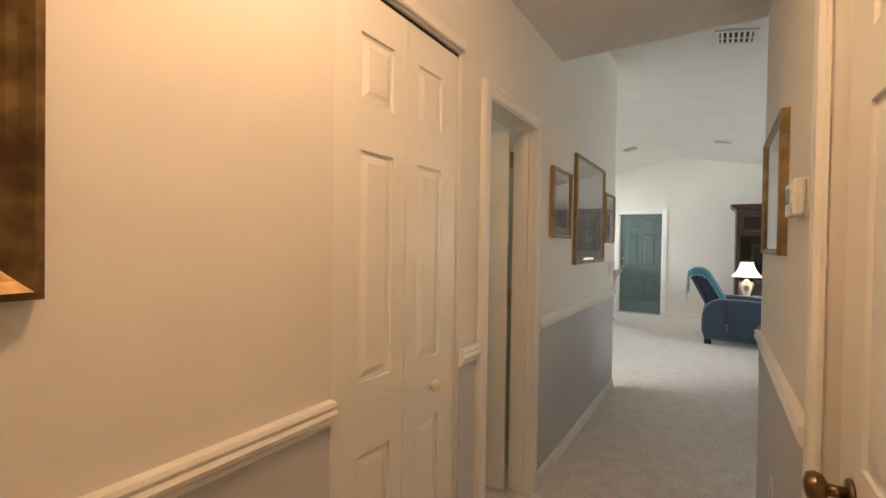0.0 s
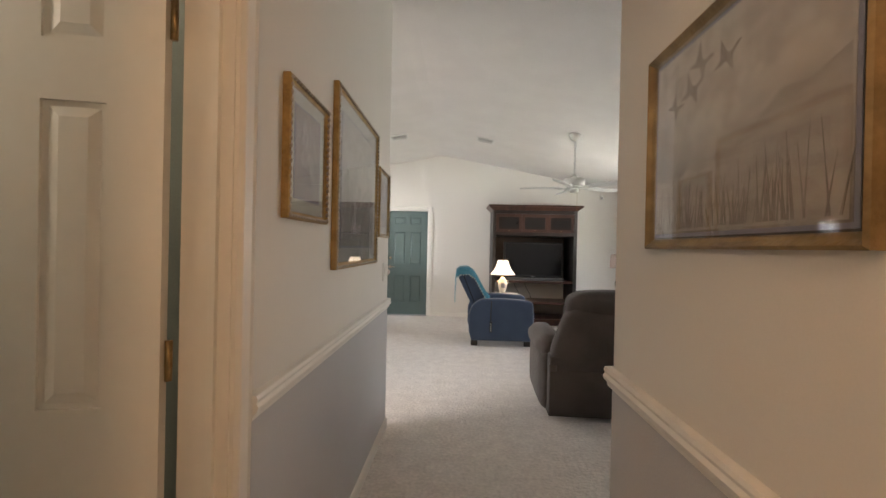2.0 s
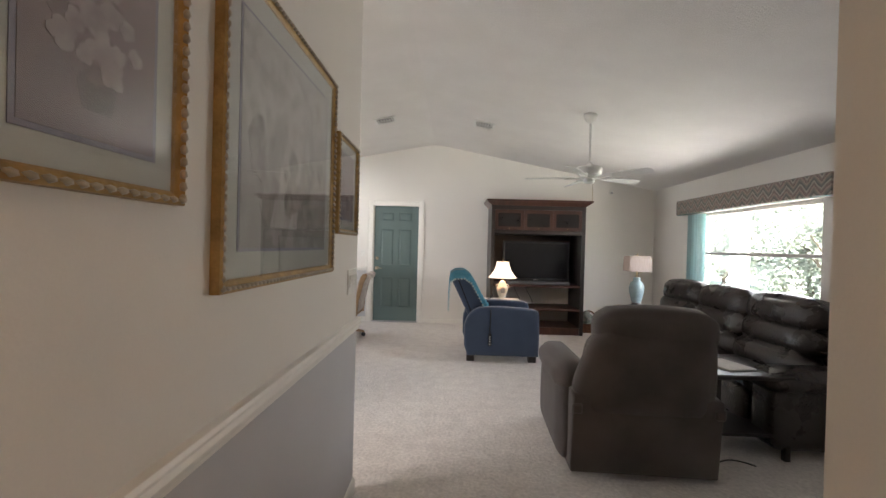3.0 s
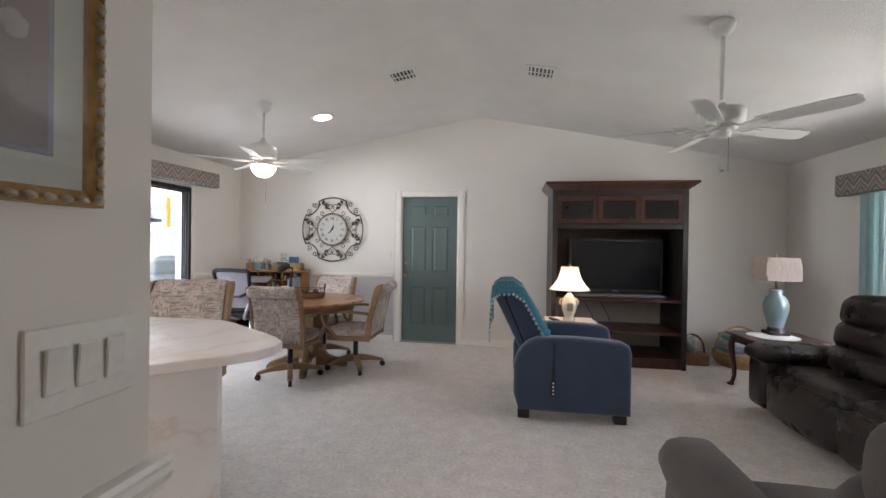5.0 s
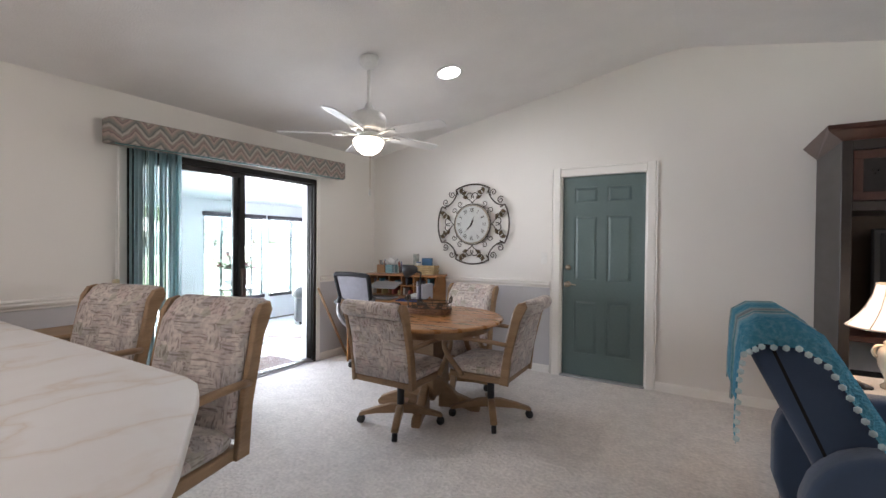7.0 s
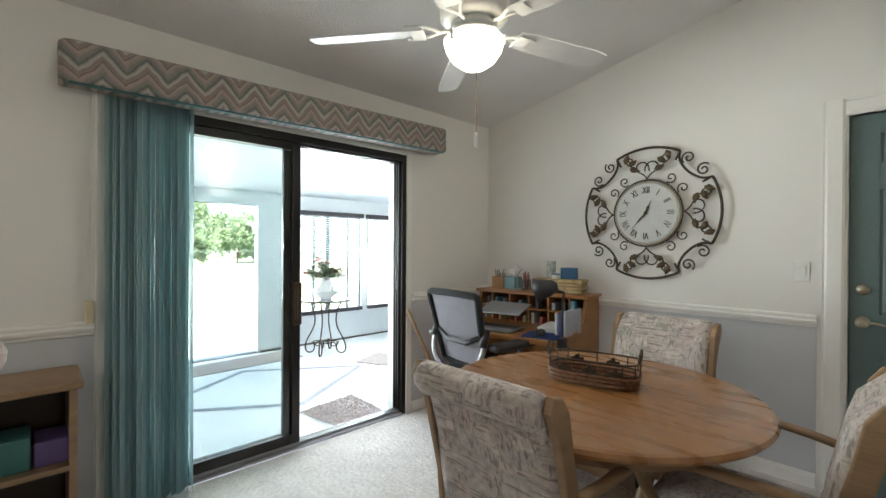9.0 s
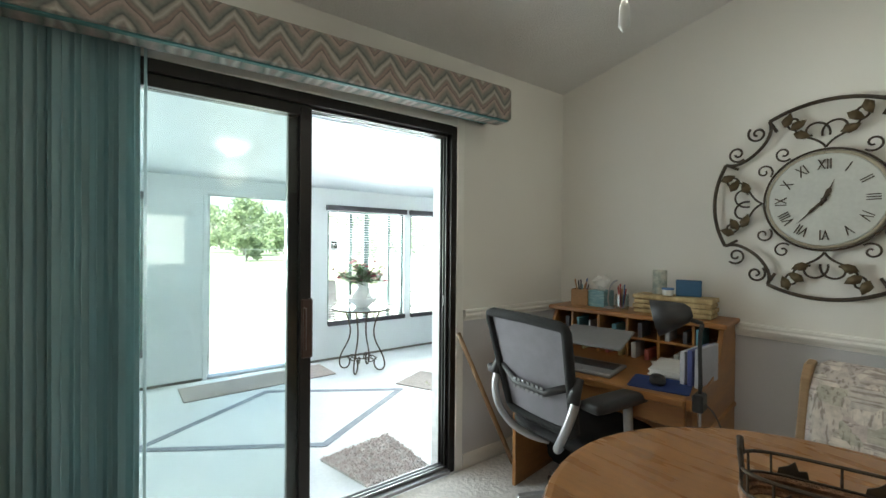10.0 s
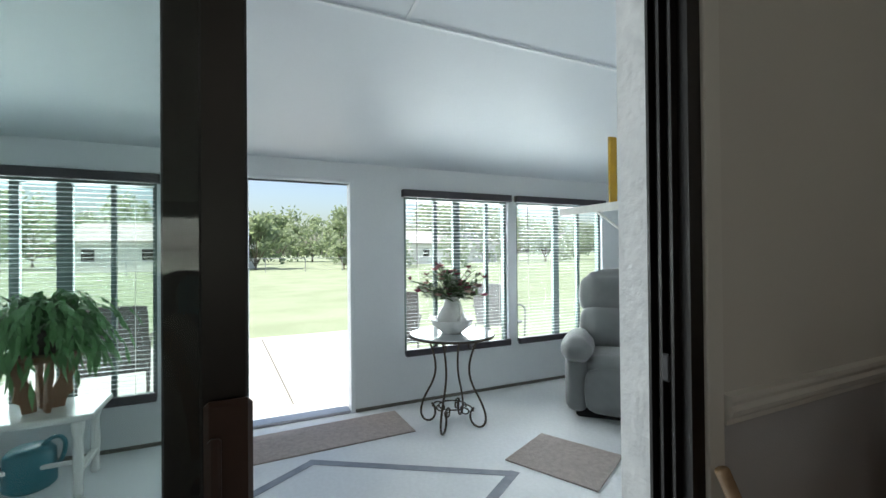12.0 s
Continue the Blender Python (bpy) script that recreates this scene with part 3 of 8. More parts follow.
def throw_knit():
    """Crochet throw: turquoise, teal, white and tan rows."""
    m, n, l, p, src = nodes_mat("crochet_wool", 1.0)
    sp = n.new("ShaderNodeSeparateXYZ")
    l.new(src, sp.inputs["Vector"])
    y = math_node(n, l, 'ADD', sp.outputs["Y"], math_node(n, l, 'MULTIPLY', noise_node(n, l, src, 30, 2), 0.02))
    f = math_node(n, l, 'FRACT', math_node(n, l, 'MULTIPLY', y, 2.4))
    c = ramp_node(n, l, f, [(0.0, (0.12, 0.42, 0.56)), (0.2, (0.06, 0.32, 0.50)), (0.42, (0.22, 0.54, 0.64)), (0.52, (0.55, 0.60, 0.60)), (0.62, (0.03, 0.27, 0.28)), (0.72, (0.50, 0.52, 0.50)), (0.80, (0.30, 0.23, 0.19)), (0.88, (0.45, 0.5, 0.5)), (1.0, (0.08, 0.36, 0.50))])
    c = mix_col(n, l, 0.25, c, ramp_node(n, l, noise_node(n, l, src, 55, 3), [(0.35, (0.03, 0.22, 0.40)), (0.5, (0.14, 0.44, 0.58)), (0.65, (0.42, 0.68, 0.74))]))
    l.new(c, p.inputs["Base Color"])
    b = n.new("ShaderNodeBump")
    b.inputs["Strength"].default_value, b.inputs["Distance"].default_value = 1.0, 0.01
    l.new(noise_node(n, l, src, 110, 2), b.inputs["Height"])
    l.new(b.outputs["Normal"], p.inputs["Normal"])
    return m


def art(name, sky, mid, low, seed):
    """Faded print: pale ground with soft darker masses."""
    m, n, l, p, src = nodes_mat(name, 0.5)
    mp = n.new("ShaderNodeMapping")
    mp.inputs["Location"].default_value = (seed, seed * 2.1, seed * 0.7)
    l.new(src, mp.inputs["Vector"])
    s = mp.outputs["Vector"]
    sp = n.new("ShaderNodeSeparateXYZ")
    l.new(src, sp.inputs["Vector"])
    h = math_node(n, l, 'ADD', math_node(n, l, 'MULTIPLY', sp.outputs["Z"], 1.6), math_node(n, l, 'MULTIPLY', noise_node(n, l, s, 7, 6), 0.9))
    c = ramp_node(n, l, h, [(0.15, low), (0.42, mid), (0.62, sky), (0.9, sky)])
    c = mix_col(n, l, ramp_node(n, l, noise_node(n, l, s, 16, 5), [(0.45, (0, 0, 0)), (0.62, (0.75, 0.75, 0.75))]), c, mid)
    l.new(c, p.inputs["Base Color"])
    p.inputs["Coat Weight"].default_value = 0.0
    return m


TAPESTRY, CHEVRON, MARBLE, KNIT = tapestry(), chevron(), marble(), throw_knit()
PICGLASS = glass_mat("picture_glass", (1, 1, 1), 0.12)

# ---- doors ----
SIX = ((0.235, 0.775), (0.97, 1.625), (1.755, 1.915))


def panel_leaf(parent, w, h, t, m, cols, rows=SIX, name="door_leaf", both=False):
    """Moulded door leaf, front at y = 0 facing -y, with each raised panel on it."""
    z, bm, fl = 0.0, None, []
    bm = box(0, w, 0.008, t - 0.008, 0, h)
    xs = [0.0] + [v for c in cols for v in c] + [w]
    faces = [(0.0, 0.0085)] + ([(t - 0.0085, t)] if both else [])
    for y0, y1 in faces:
        for i in range(0, len(xs), 2):
            box(xs[i], xs[i + 1], y0, y1, 0, h, bm=bm)
        zs = [0.0] + [v for r in rows for v in r] + [h]
        for c in cols:
            for i in range(0, len(zs), 2):
                box(c[0], c[1], y0, y1, zs[i], zs[i + 1], bm=bm)
    leaf = part(name, bm, m, parent)
    for c in cols:
        for r in rows:
            g = 0.012
            for y0, y1, a in ([(0.008, 0.0005, -1)] + ([(t - 0.008, t - 0.0005, 1)] if both else [])):
                b = bmesh.new()
                q = 0.022
                lo = [b.verts.new(v) for v in ((c[0] + g, y0, r[0] + g), (c[1] - g, y0, r[0] + g), (c[1] - g, y0, r[1] - g), (c[0] + g, y0, r[1] - g))]
                hi = [b.verts.new(v) for v in ((c[0] + g + q, y1, r[0] + g + q), (c[1] - g - q, y1, r[0] + g + q), (c[1] - g - q, y1, r[1] - g - q), (c[0] + g + q, y1, r[1] - g - q))]
                b.faces.new(hi)
                for i in range(4):
                    b.faces.new((lo[i], lo[(i + 1) % 4], hi[(i + 1) % 4], hi[i]))
                part("panel", b, m, leaf)
    return leaf


def casing(parent, w, h, cw=0.075, t=0.018, m=TRIM):
    """Door casing round an opening 0..w by h, standing out to -y."""
    prof = [(0.0, 0.010), (0.012, t), (cw - 0.02, t), (cw - 0.008, t * 0.6), (cw, t * 0.9), (cw, 0.0), (0.0, 0.0)]
    for side in (0, 1):
        poly = [((-u if side == 0 else w + u), -d) for u, d in prof]
        part("casing", prism(poly, 0.0, h + cw, "z"), m, parent)
    part("casing_head", prism([(-d, h + u) for u, d in prof], 0.0005, w - 0.0005, "x"), m, parent)


def knob(parent, at, out, m=BRASS, lever=0.0):
    a, o = Vector(at), Vector(out)
    bm = cyl(a, a + o * 0.008, 0.03, 0.027)
    cyl(a + o * 0.008, a + o * 0.04, 0.011, 0.012, bm=bm)
    b = lathe([(0.012, 0), (0.026, 0.008), (0.029, 0.02), (0.024, 0.032), (0.008, 0.037)], 16)
    q = o.to_track_quat("Z", "Y").to_matrix().to_4x4()
    join(move(b, Matrix.Translation(a + o * 0.035) @ q), bm)
    h = part("door_handle", bm, m, parent, "brass door knob", True)
    if lever:
        part("lever", tube([a + o * 0.05, a + o * 0.055 + Vector((lever * 0.5, 0, 0.004)), a + o * 0.05 + Vector((lever, 0, -0.004))], 0.007, taper=0.005), m, parent, "brass lever")
    return h


# green entry door on the north wall
d1 = thing("door_1", "closed teal-green six-panel door with brass hardware", "door", pose(-1.61, FW + 0.028, 0.012), kind="structure")
leaf = panel_leaf(d1, 0.775, 2.02, 0.045, TEAL, ((0.115, 0.345), (0.43, 0.66)))
knob(leaf, (0.055, 0.0, 0.93), (0, -1, 0), SATIN, 0.09)
part("deadbolt", cyl((0.055, 0, 1.10), (0.055, -0.014, 1.10), 0.028, 0.026), SATIN, leaf, "dull brass deadbolt", True)
fr = thing("door_frame_1", "white painted casing round the green door", "trim", pose(-1.625, FW, 0.0), kind="structure")
casing(fr, 0.80, 2.035, 0.09)
part("jamb", box(-0.004, 0.012, 0.0, 0.10, 0, 2.035), TRIM, fr)
part("jamb", box(0.79, 0.804, 0.0, 0.10, 0, 2.035), TRIM, fr)
part("threshold", box(0.0, 0.80, -0.03, 0.09, 0.001, 0.018, 0.006), ALU, fr, "dull metal threshold strip")

# bifold closet door
d2 = thing("door_2", "closed white bifold closet door with panels", "door", pose(HL - 0.012, CY0 + 0.004, 0.012) @ pose(0, 0, 0, 0, 0, 90), kind="structure")
BIF = ((0.20, 0.74), (0.955, 1.625), (1.765, 1.96))
for x, col in ((0.0, (0.107, 0.255)), (0.322, (0.062, 0.208))):
    lf = panel_leaf(d2, 0.319, 2.08, 0.03, TRIM, (col,), BIF)
    lf.location = (x, 0, 0)
part("bifold_knob", move(lathe([(0.006, 0), (0.008, 0.012), (0.018, 0.02), (0.02, 0.03), (0.012, 0.038), (0.002, 0.04)], 14), pose(0.478, 0, 0.855, 90)), mat("cream_knob", (0.74, 0.66, 0.5), 0.3), d2, "small round cream knob", True)
part("header_trim", box(-0.01, 0.656, -0.03, -0.012, 2.10, 2.14, 0.004), TRIM, d2)
part("track", box(0.0, 0.64, 0.0, 0.03, 2.082, 2.092), BLACKP, d2, "dark bifold track")

# bathroom door, standing open
f3 = thing("door_frame_3", "white moulded casing round the bathroom doorway", "trim", pose(HL, DY0 + 0.01, 0) @ pose(0, 0, 0, 0, 0, 90), kind="structure")
casing(f3, DY1 - DY0 - 0.02, 2.0, 0.07, 0.02)
BW = DY1 - DY0 - 0.02
part("jamb", box(-0.012, 0.006, 0.0, 0.12, 0, 2.015), TRIM, f3)
part("jamb", box(BW - 0.006, BW + 0.012, 0.0, 0.12, 0, 2.015), TRIM, f3)
part("jamb_head", box(0.006, BW - 0.006, 0.0, 0.12, 2.0, 2.016), TRIM, f3)
part("stop", box(BW - 0.02, BW - 0.006, 0.03, 0.075, 0, 2.0), TRIM, f3)
d3 = thing("door_3", "open white six-panel bathroom door on brass hinges", "door", pose(HL - 0.135, DY1 - 0.035, 0.012) @ pose(0, 0, 0, 0, 0, 193), kind="structure")
lf = panel_leaf(d3, 0.565, 1.98, 0.035, TRIM, ((0.112, 0.235), (0.33, 0.453)), SIX, both=True)
for z in (0.28, 1.02, 1.78):
    part("hinge", cyl((-0.012, 0.02, z), (-0.012, 0.02, z + 0.09), 0.008), BRASS, d3, "brass hinge", True)

# bedroom door beside the start of the walk
f4 = thing("door_frame_4", "white moulded casing round the bedroom door", "trim", pose(HR, RD1 - 0.01, 0) @ pose(0, 0, 0, 0, 0, -90), kind="structure")
casing(f4, RD1 - RD0 - 0.02, 2.025, 0.08, 0.02)
d4 = thing("door_4", "closed white six-panel bedroom door with brass knob", "door", pose(HR + 0.03, RD1 - 0.012, 0.012) @ pose(0, 0, 0, 0, 0, -90), kind="structure")
lf = panel_leaf(d4, 0.82, 2.02, 0.035, TRIM, ((0.15, 0.37), (0.45, 0.67)))
knob(lf, (0.10, 0, 0.90), (0, -1, 0), mat("bronze_knob", (0.24, 0.16, 0.09), 0.3, 1.0, scale=20))

# ---- sliding door, blinds and valance on the west wall ----
sd = thing("sliding_door", "dark bronze aluminium sliding glass door, half open", "sliding door", pose(0, 0, 0), kind="structure")
XF = LW - 0.042
bm = box(XF - 0.044, LW + 0.012, SY0, SY0 + 0.035, 0.0, SZ)
box(XF - 0.044, LW + 0.004, SY1 - 0.04, SY1, 0.0, SZ, bm=bm)
for k in range(3):
    box(XF - 0.042 + 0.028 * k, XF - 0.035 + 0.028 * k, SY1 - 0.058, SY1 - 0.04, 0.02, SZ - 0.04, bm=bm)
part("outer_frame", bm, BRONZE, sd)
bm = box(XF - 0.044, LW + 0.012, SY0 + 0.035, SY1 - 0.04, SZ - 0.05, SZ)
for k in range(3):
    box(XF - 0.042 + 0.028 * k, XF - 0.035 + 0.028 * k, SY0 + 0.035, SY1 - 0.04, SZ - 0.065, SZ - 0.05, bm=bm)
part("head_track", bm, BRONZE, sd)
bm = box(XF - 0.044, LW + 0.012, SY0 + 0.035, SY1 - 0.04, 0.0, 0.018)
for k in range(3):
    box(XF - 0.042 + 0.028 * k, XF - 0.035 + 0.028 * k, SY0 + 0.035, SY1 - 0.04, 0.018, 0.036, bm=bm)
part("sill_track", bm, ALU, sd, "worn aluminium sill track")


def sash(name, y0, y1, x, label):
    s = part(name, box(x - 0.016, x + 0.016, y0, y0 + 0.05, 0.036, SZ - 0.05, 0.003), BRONZE, sd, label)
    for a, b, c, d in ((y1 - 0.055, y1, 0.036, SZ - 0.05), (y0 + 0.05, y1 - 0.055, 0.036, 0.10), (y0 + 0.05, y1 - 0.055, SZ - 0.10, SZ - 0.05)):
        part("rail", box(x - 0.016, x + 0.016, a, b, c, d, 0.003), BRONZE, s)
    g = part("pane", box(x - 0.003, x + 0.003, y0 + 0.05, y1 - 0.055, 0.10, SZ - 0.10), DOORGLASS, s, "clear tinted glass pane")
    g.visible_shadow = False
    return s


sash("fixed_sash", SY0 + 0.035, 8.335, XF - 0.024, "fixed glass sash")
mv = sash("moving_sash", SY0 + 0.06, 8.38, XF + 0.012, "sliding glass sash pushed fully open")
bm = box(XF + 0.028, XF + 0.044, 8.33, 8.385, 0.81, 1.09, 0.006)
box(XF + 0.044, XF + 0.058, 8.335, 8.35, 0.85, 1.05, 0.004, bm=bm)
part("pull_handle", bm, mat("wood_pull", (0.055, 0.024, 0.015), 0.4), mv, "wooden pull handle")
part("latch", box(LW - 0.05, LW - 0.03, SY1 - 0.062, SY1 - 0.052, 0.99, 1.05, 0.004), BLACKP, sd, "small dark latch keeper")
tr = thing("slider_casing", "cream painted strip round the sliding door", "trim", pose(0, 0, 0), kind="structure")
part("strip", box(LW, LW + 0.012, SY1 + 0.001, SY1 + 0.055, 0, SZ + 0.05, 0.003), TRIM, tr)
part("strip", box(LW, LW + 0.012, SY0 - 0.055, SY0 - 0.001, 0, SZ + 0.05, 0.003), TRIM, tr)
part("strip", box(LW, LW + 0.012, SY0 - 0.001, SY1 + 0.001, SZ + 0.001, SZ + 0.05, 0.003), TRIM, tr)

TEALV = mat("teal_vane", (0.40, 0.50, 0.51), 0.4, c2=(0.35, 0.45, 0.46), scale=3, bump=0.05, rand=0.45)
_n, _l = TEALV.node_tree.nodes, TEALV.node_tree.links
_tl, _mx = _n.new("ShaderNodeBsdfTranslucent"), _n.new("ShaderNodeMixShader")
_tl.inputs["Color"].default_value, _mx.inputs["Fac"].default_value = (0.50, 0.64, 0.65, 1), 0.6
_l.new(_n["Principled BSDF"].outputs["BSDF"], _mx.inputs[1])
_l.new(_tl.outputs["BSDF"], _mx.inputs[2])
_l.new(_mx.outputs["Shader"], _n["Material Output"].inputs["Surface"])
bl = thing("vertical_blind", "teal vertical blind drawn open in a stack", "blind")
part("headrail", box(LW + 0.055, LW + 0.10, 7.24, 9.42, 2.085, 2.12, 0.004), mat("teal_rail", (0.05, 0.16, 0.16), 0.5), bl)
vane = prism([(0.0, -0.044), (0.006, -0.02), (0.008, 0.0), (0.006, 0.02), (0.0, 0.044), (0.0015, 0.044), (0.0075, 0.02), (0.0095, 0.0), (0.0075, -0.02), (0.0015, -0.044)], 0.03, 2.085, "z")
v0 = part("vane", vane, TEALV, bl)
v0.matrix_basis = pose(LW + 0.085, 7.372, 0, 0, 0, 58)
for i in range(1, 17):
    v = v0.copy()
    scene.collection.objects.link(v)
    v.matrix_basis = pose(LW + 0.085 + 0.006 * math.sin(i * 2.3), 7.372 + 0.0218 * i, 0, 0, 0, 58 + 12 * math.sin(i * 1.7) + (18 if i > 14 else 0))
part("cord", tube([(LW + 0.05, 7.31, 2.08), (LW + 0.03, 7.303, 1.5), (LW + 0.03, 7.303, 1.05)], 0.003, 6), WHITEP, bl, "cream blind cord")
part("cord_weight", box(LW + 0.008, LW + 0.05, 7.285, 7.318, 0.95, 1.06, 0.004), mat("cream_plastic", (0.66, 0.56, 0.36), 0.5), bl, "cream cord holder on the wall")


def valance(y0, y1, z0, z1, x, out, label):
    """Padded cornice box with rounded ends and a flame-stitch cover."""
    v = thing("valance", label, "valance", pose(x, (y0 + y1) / 2, z0))
    h, d, b = (y1 - y0) / 2, 0.15, 0.05
    q = [(0, -h), (0, h), (d - b, h), (d - 0.015, h - 0.015), (d, h - b), (d, -h + b), (d - 0.015, -h + 0.015), (d - b, -h)]
    outer = prism([(out * a, c) for a, c in q], 0.0, z1 - z0, "z", bevel=0.012)
    part("cover", outer, CHEVRON, v, "rose, grey and green zigzag cloth")
    part("lining", box(min(out * (d - 0.045), out * (d - 0.022)), max(out * (d - 0.045), out * (d - 0.022)), -h + 0.03, h - 0.03, -0.007, -0.001), mat("teal_lining", (0.05, 0.15, 0.15), 0.7), v, "teal lining edge")
    return v


valance(7.185, 9.465, 2.05, 2.228, LW + 0.115, 1, "padded valance in rose-grey zigzag cloth over sliding door").rotation_euler = (radians(1.0), 0, 0)
part("return", box(LW + 0.002, LW + 0.12, 9.40, 9.46, 2.10, 2.13, 0.004), IRON, bl, "dark bracket")

# ---- street window on the east wall ----
wn = thing("window_1", "white double-hung window looking on the street", "window", kind="structure")
part("window_sill", box(RW - 0.04, RW + 0.10, EY0 - 0.04, EY1 + 0.04, EZ0 - 0.025, EZ0, 0.006), TRIM, wn)
for y0, y1 in ((EY0, EY1),):
    f = part("window_frame", box(RW + 0.06, RW + 0.11, y0, y0 + 0.04, EZ0, EZ1), WHITEP, wn)
    for a, b, c, d in ((y1 - 0.04, y1, EZ0, EZ1), (y0 + 0.04, y1 - 0.04, EZ0, EZ0 + 0.05), (y0 + 0.04, y1 - 0.04, EZ1 - 0.045, EZ1), (y0 + 0.04, y1 - 0.04, 1.33, 1.37)):
        part("rail", box(RW + 0.06, RW + 0.11, a, b, c, d, 0.004), mat("window_vinyl", (0.5, 0.49, 0.47), 0.4), f)
    for z0, z1 in ((EZ0 + 0.05, 1.33), (1.37, EZ1 - 0.045)):
        g = part("pane", box(RW + 0.083, RW + 0.087, y0 + 0.04, y1 - 0.04, z0, z1), GLASS, f)
        g.visible_shadow = False
valance(6.6, 9.27, 1.905, 2.11, RW - 0.002, -1, "padded valance in grey zigzag cloth over street window")
bl2 = thing("vertical_blind", "teal vertical blind stacked beside the street window", "blind")
part("headrail", box(RW - 0.12, RW - 0.08, 6.85, 9.2, 1.905, 1.94, 0.004), MATS["teal_rail"], bl2)
for i in range(11):
    v = v0.copy()
    scene.collection.objects.link(v)
    v.parent = bl2
    v.scale = (1, 1, 1)
    v.matrix_basis = pose(RW - 0.09, 8.92 - 0.026 * i, 0.03, 0, 0, 62 + 8 * math.sin(i * 1.3)) @ Matrix.Diagonal((1, 1, 0.89, 1))

# ---- ceiling fittings ----


def on_ceiling(x, y, drop=0.0):
    return pose(x, y, roof(x) - drop, 0, math.degrees(math.atan(SL)) * (1 if x > RX else -1), 0)


def ceiling_vent(x, y, label="white steel ceiling vent with dark louvres"):
    v = thing("ceiling_vent", label, "vent", on_ceiling(x, y), "ceiling vents")
    bm = box(-0.14, 0.14, -0.13, -0.10, -0.012, 0.0)
    box(-0.14, 0.14, 0.10, 0.13, -0.012, 0, bm=bm)
    box(-0.14, -0.11, -0.10, 0.10, -0.012, 0, bm=bm)
    box(0.11, 0.14, -0.10, 0.10, -0.012, 0, bm=bm)
    part("vent_frame", bm, FANW, v)
    # flat black plate gives the shade behind the slats; no duct is modelled
    part("duct", box(-0.11, 0.11, -0.10, 0.10, -0.003, -0.001), BLACKP, v, "black plate standing in for duct shade")
    for i in range(6):
        part("slat", box(-0.011, 0.011, -0.10, 0.10, -0.0012, 0.0012, tilt=Euler((0, radians(38), 0)).to_matrix().to_4x4()), FANW, v).location = (-0.09 + 0.036 * i, 0, -0.009)
    part("bar", box(-0.11, 0.11, -0.006, 0.006, -0.016, -0.011), FANW, v)
    return v


ceiling_vent(-1.165, 8.455)
ceiling_vent(0.155, 8.465)
ceiling_vent(0.20, 4.59, "white steel ceiling vent near the hall opening")
cn = thing("recessed_light", "round recessed ceiling light, switched on", "ceiling light", on_ceiling(-2.255, 9.02))
part("trim_ring", lathe([(0.095, -0.004), (0.13, -0.01), (0.135, -0.001), (0.095, -0.001)], 32, closed=False), FANW, cn, smooth=True)
part("diffuser", lathe([(0.001, -0.006), (0.094, -0.006), (0.094, -0.003), (0.001, -0.003)], 32), CAN, cn, "glowing white diffuser")


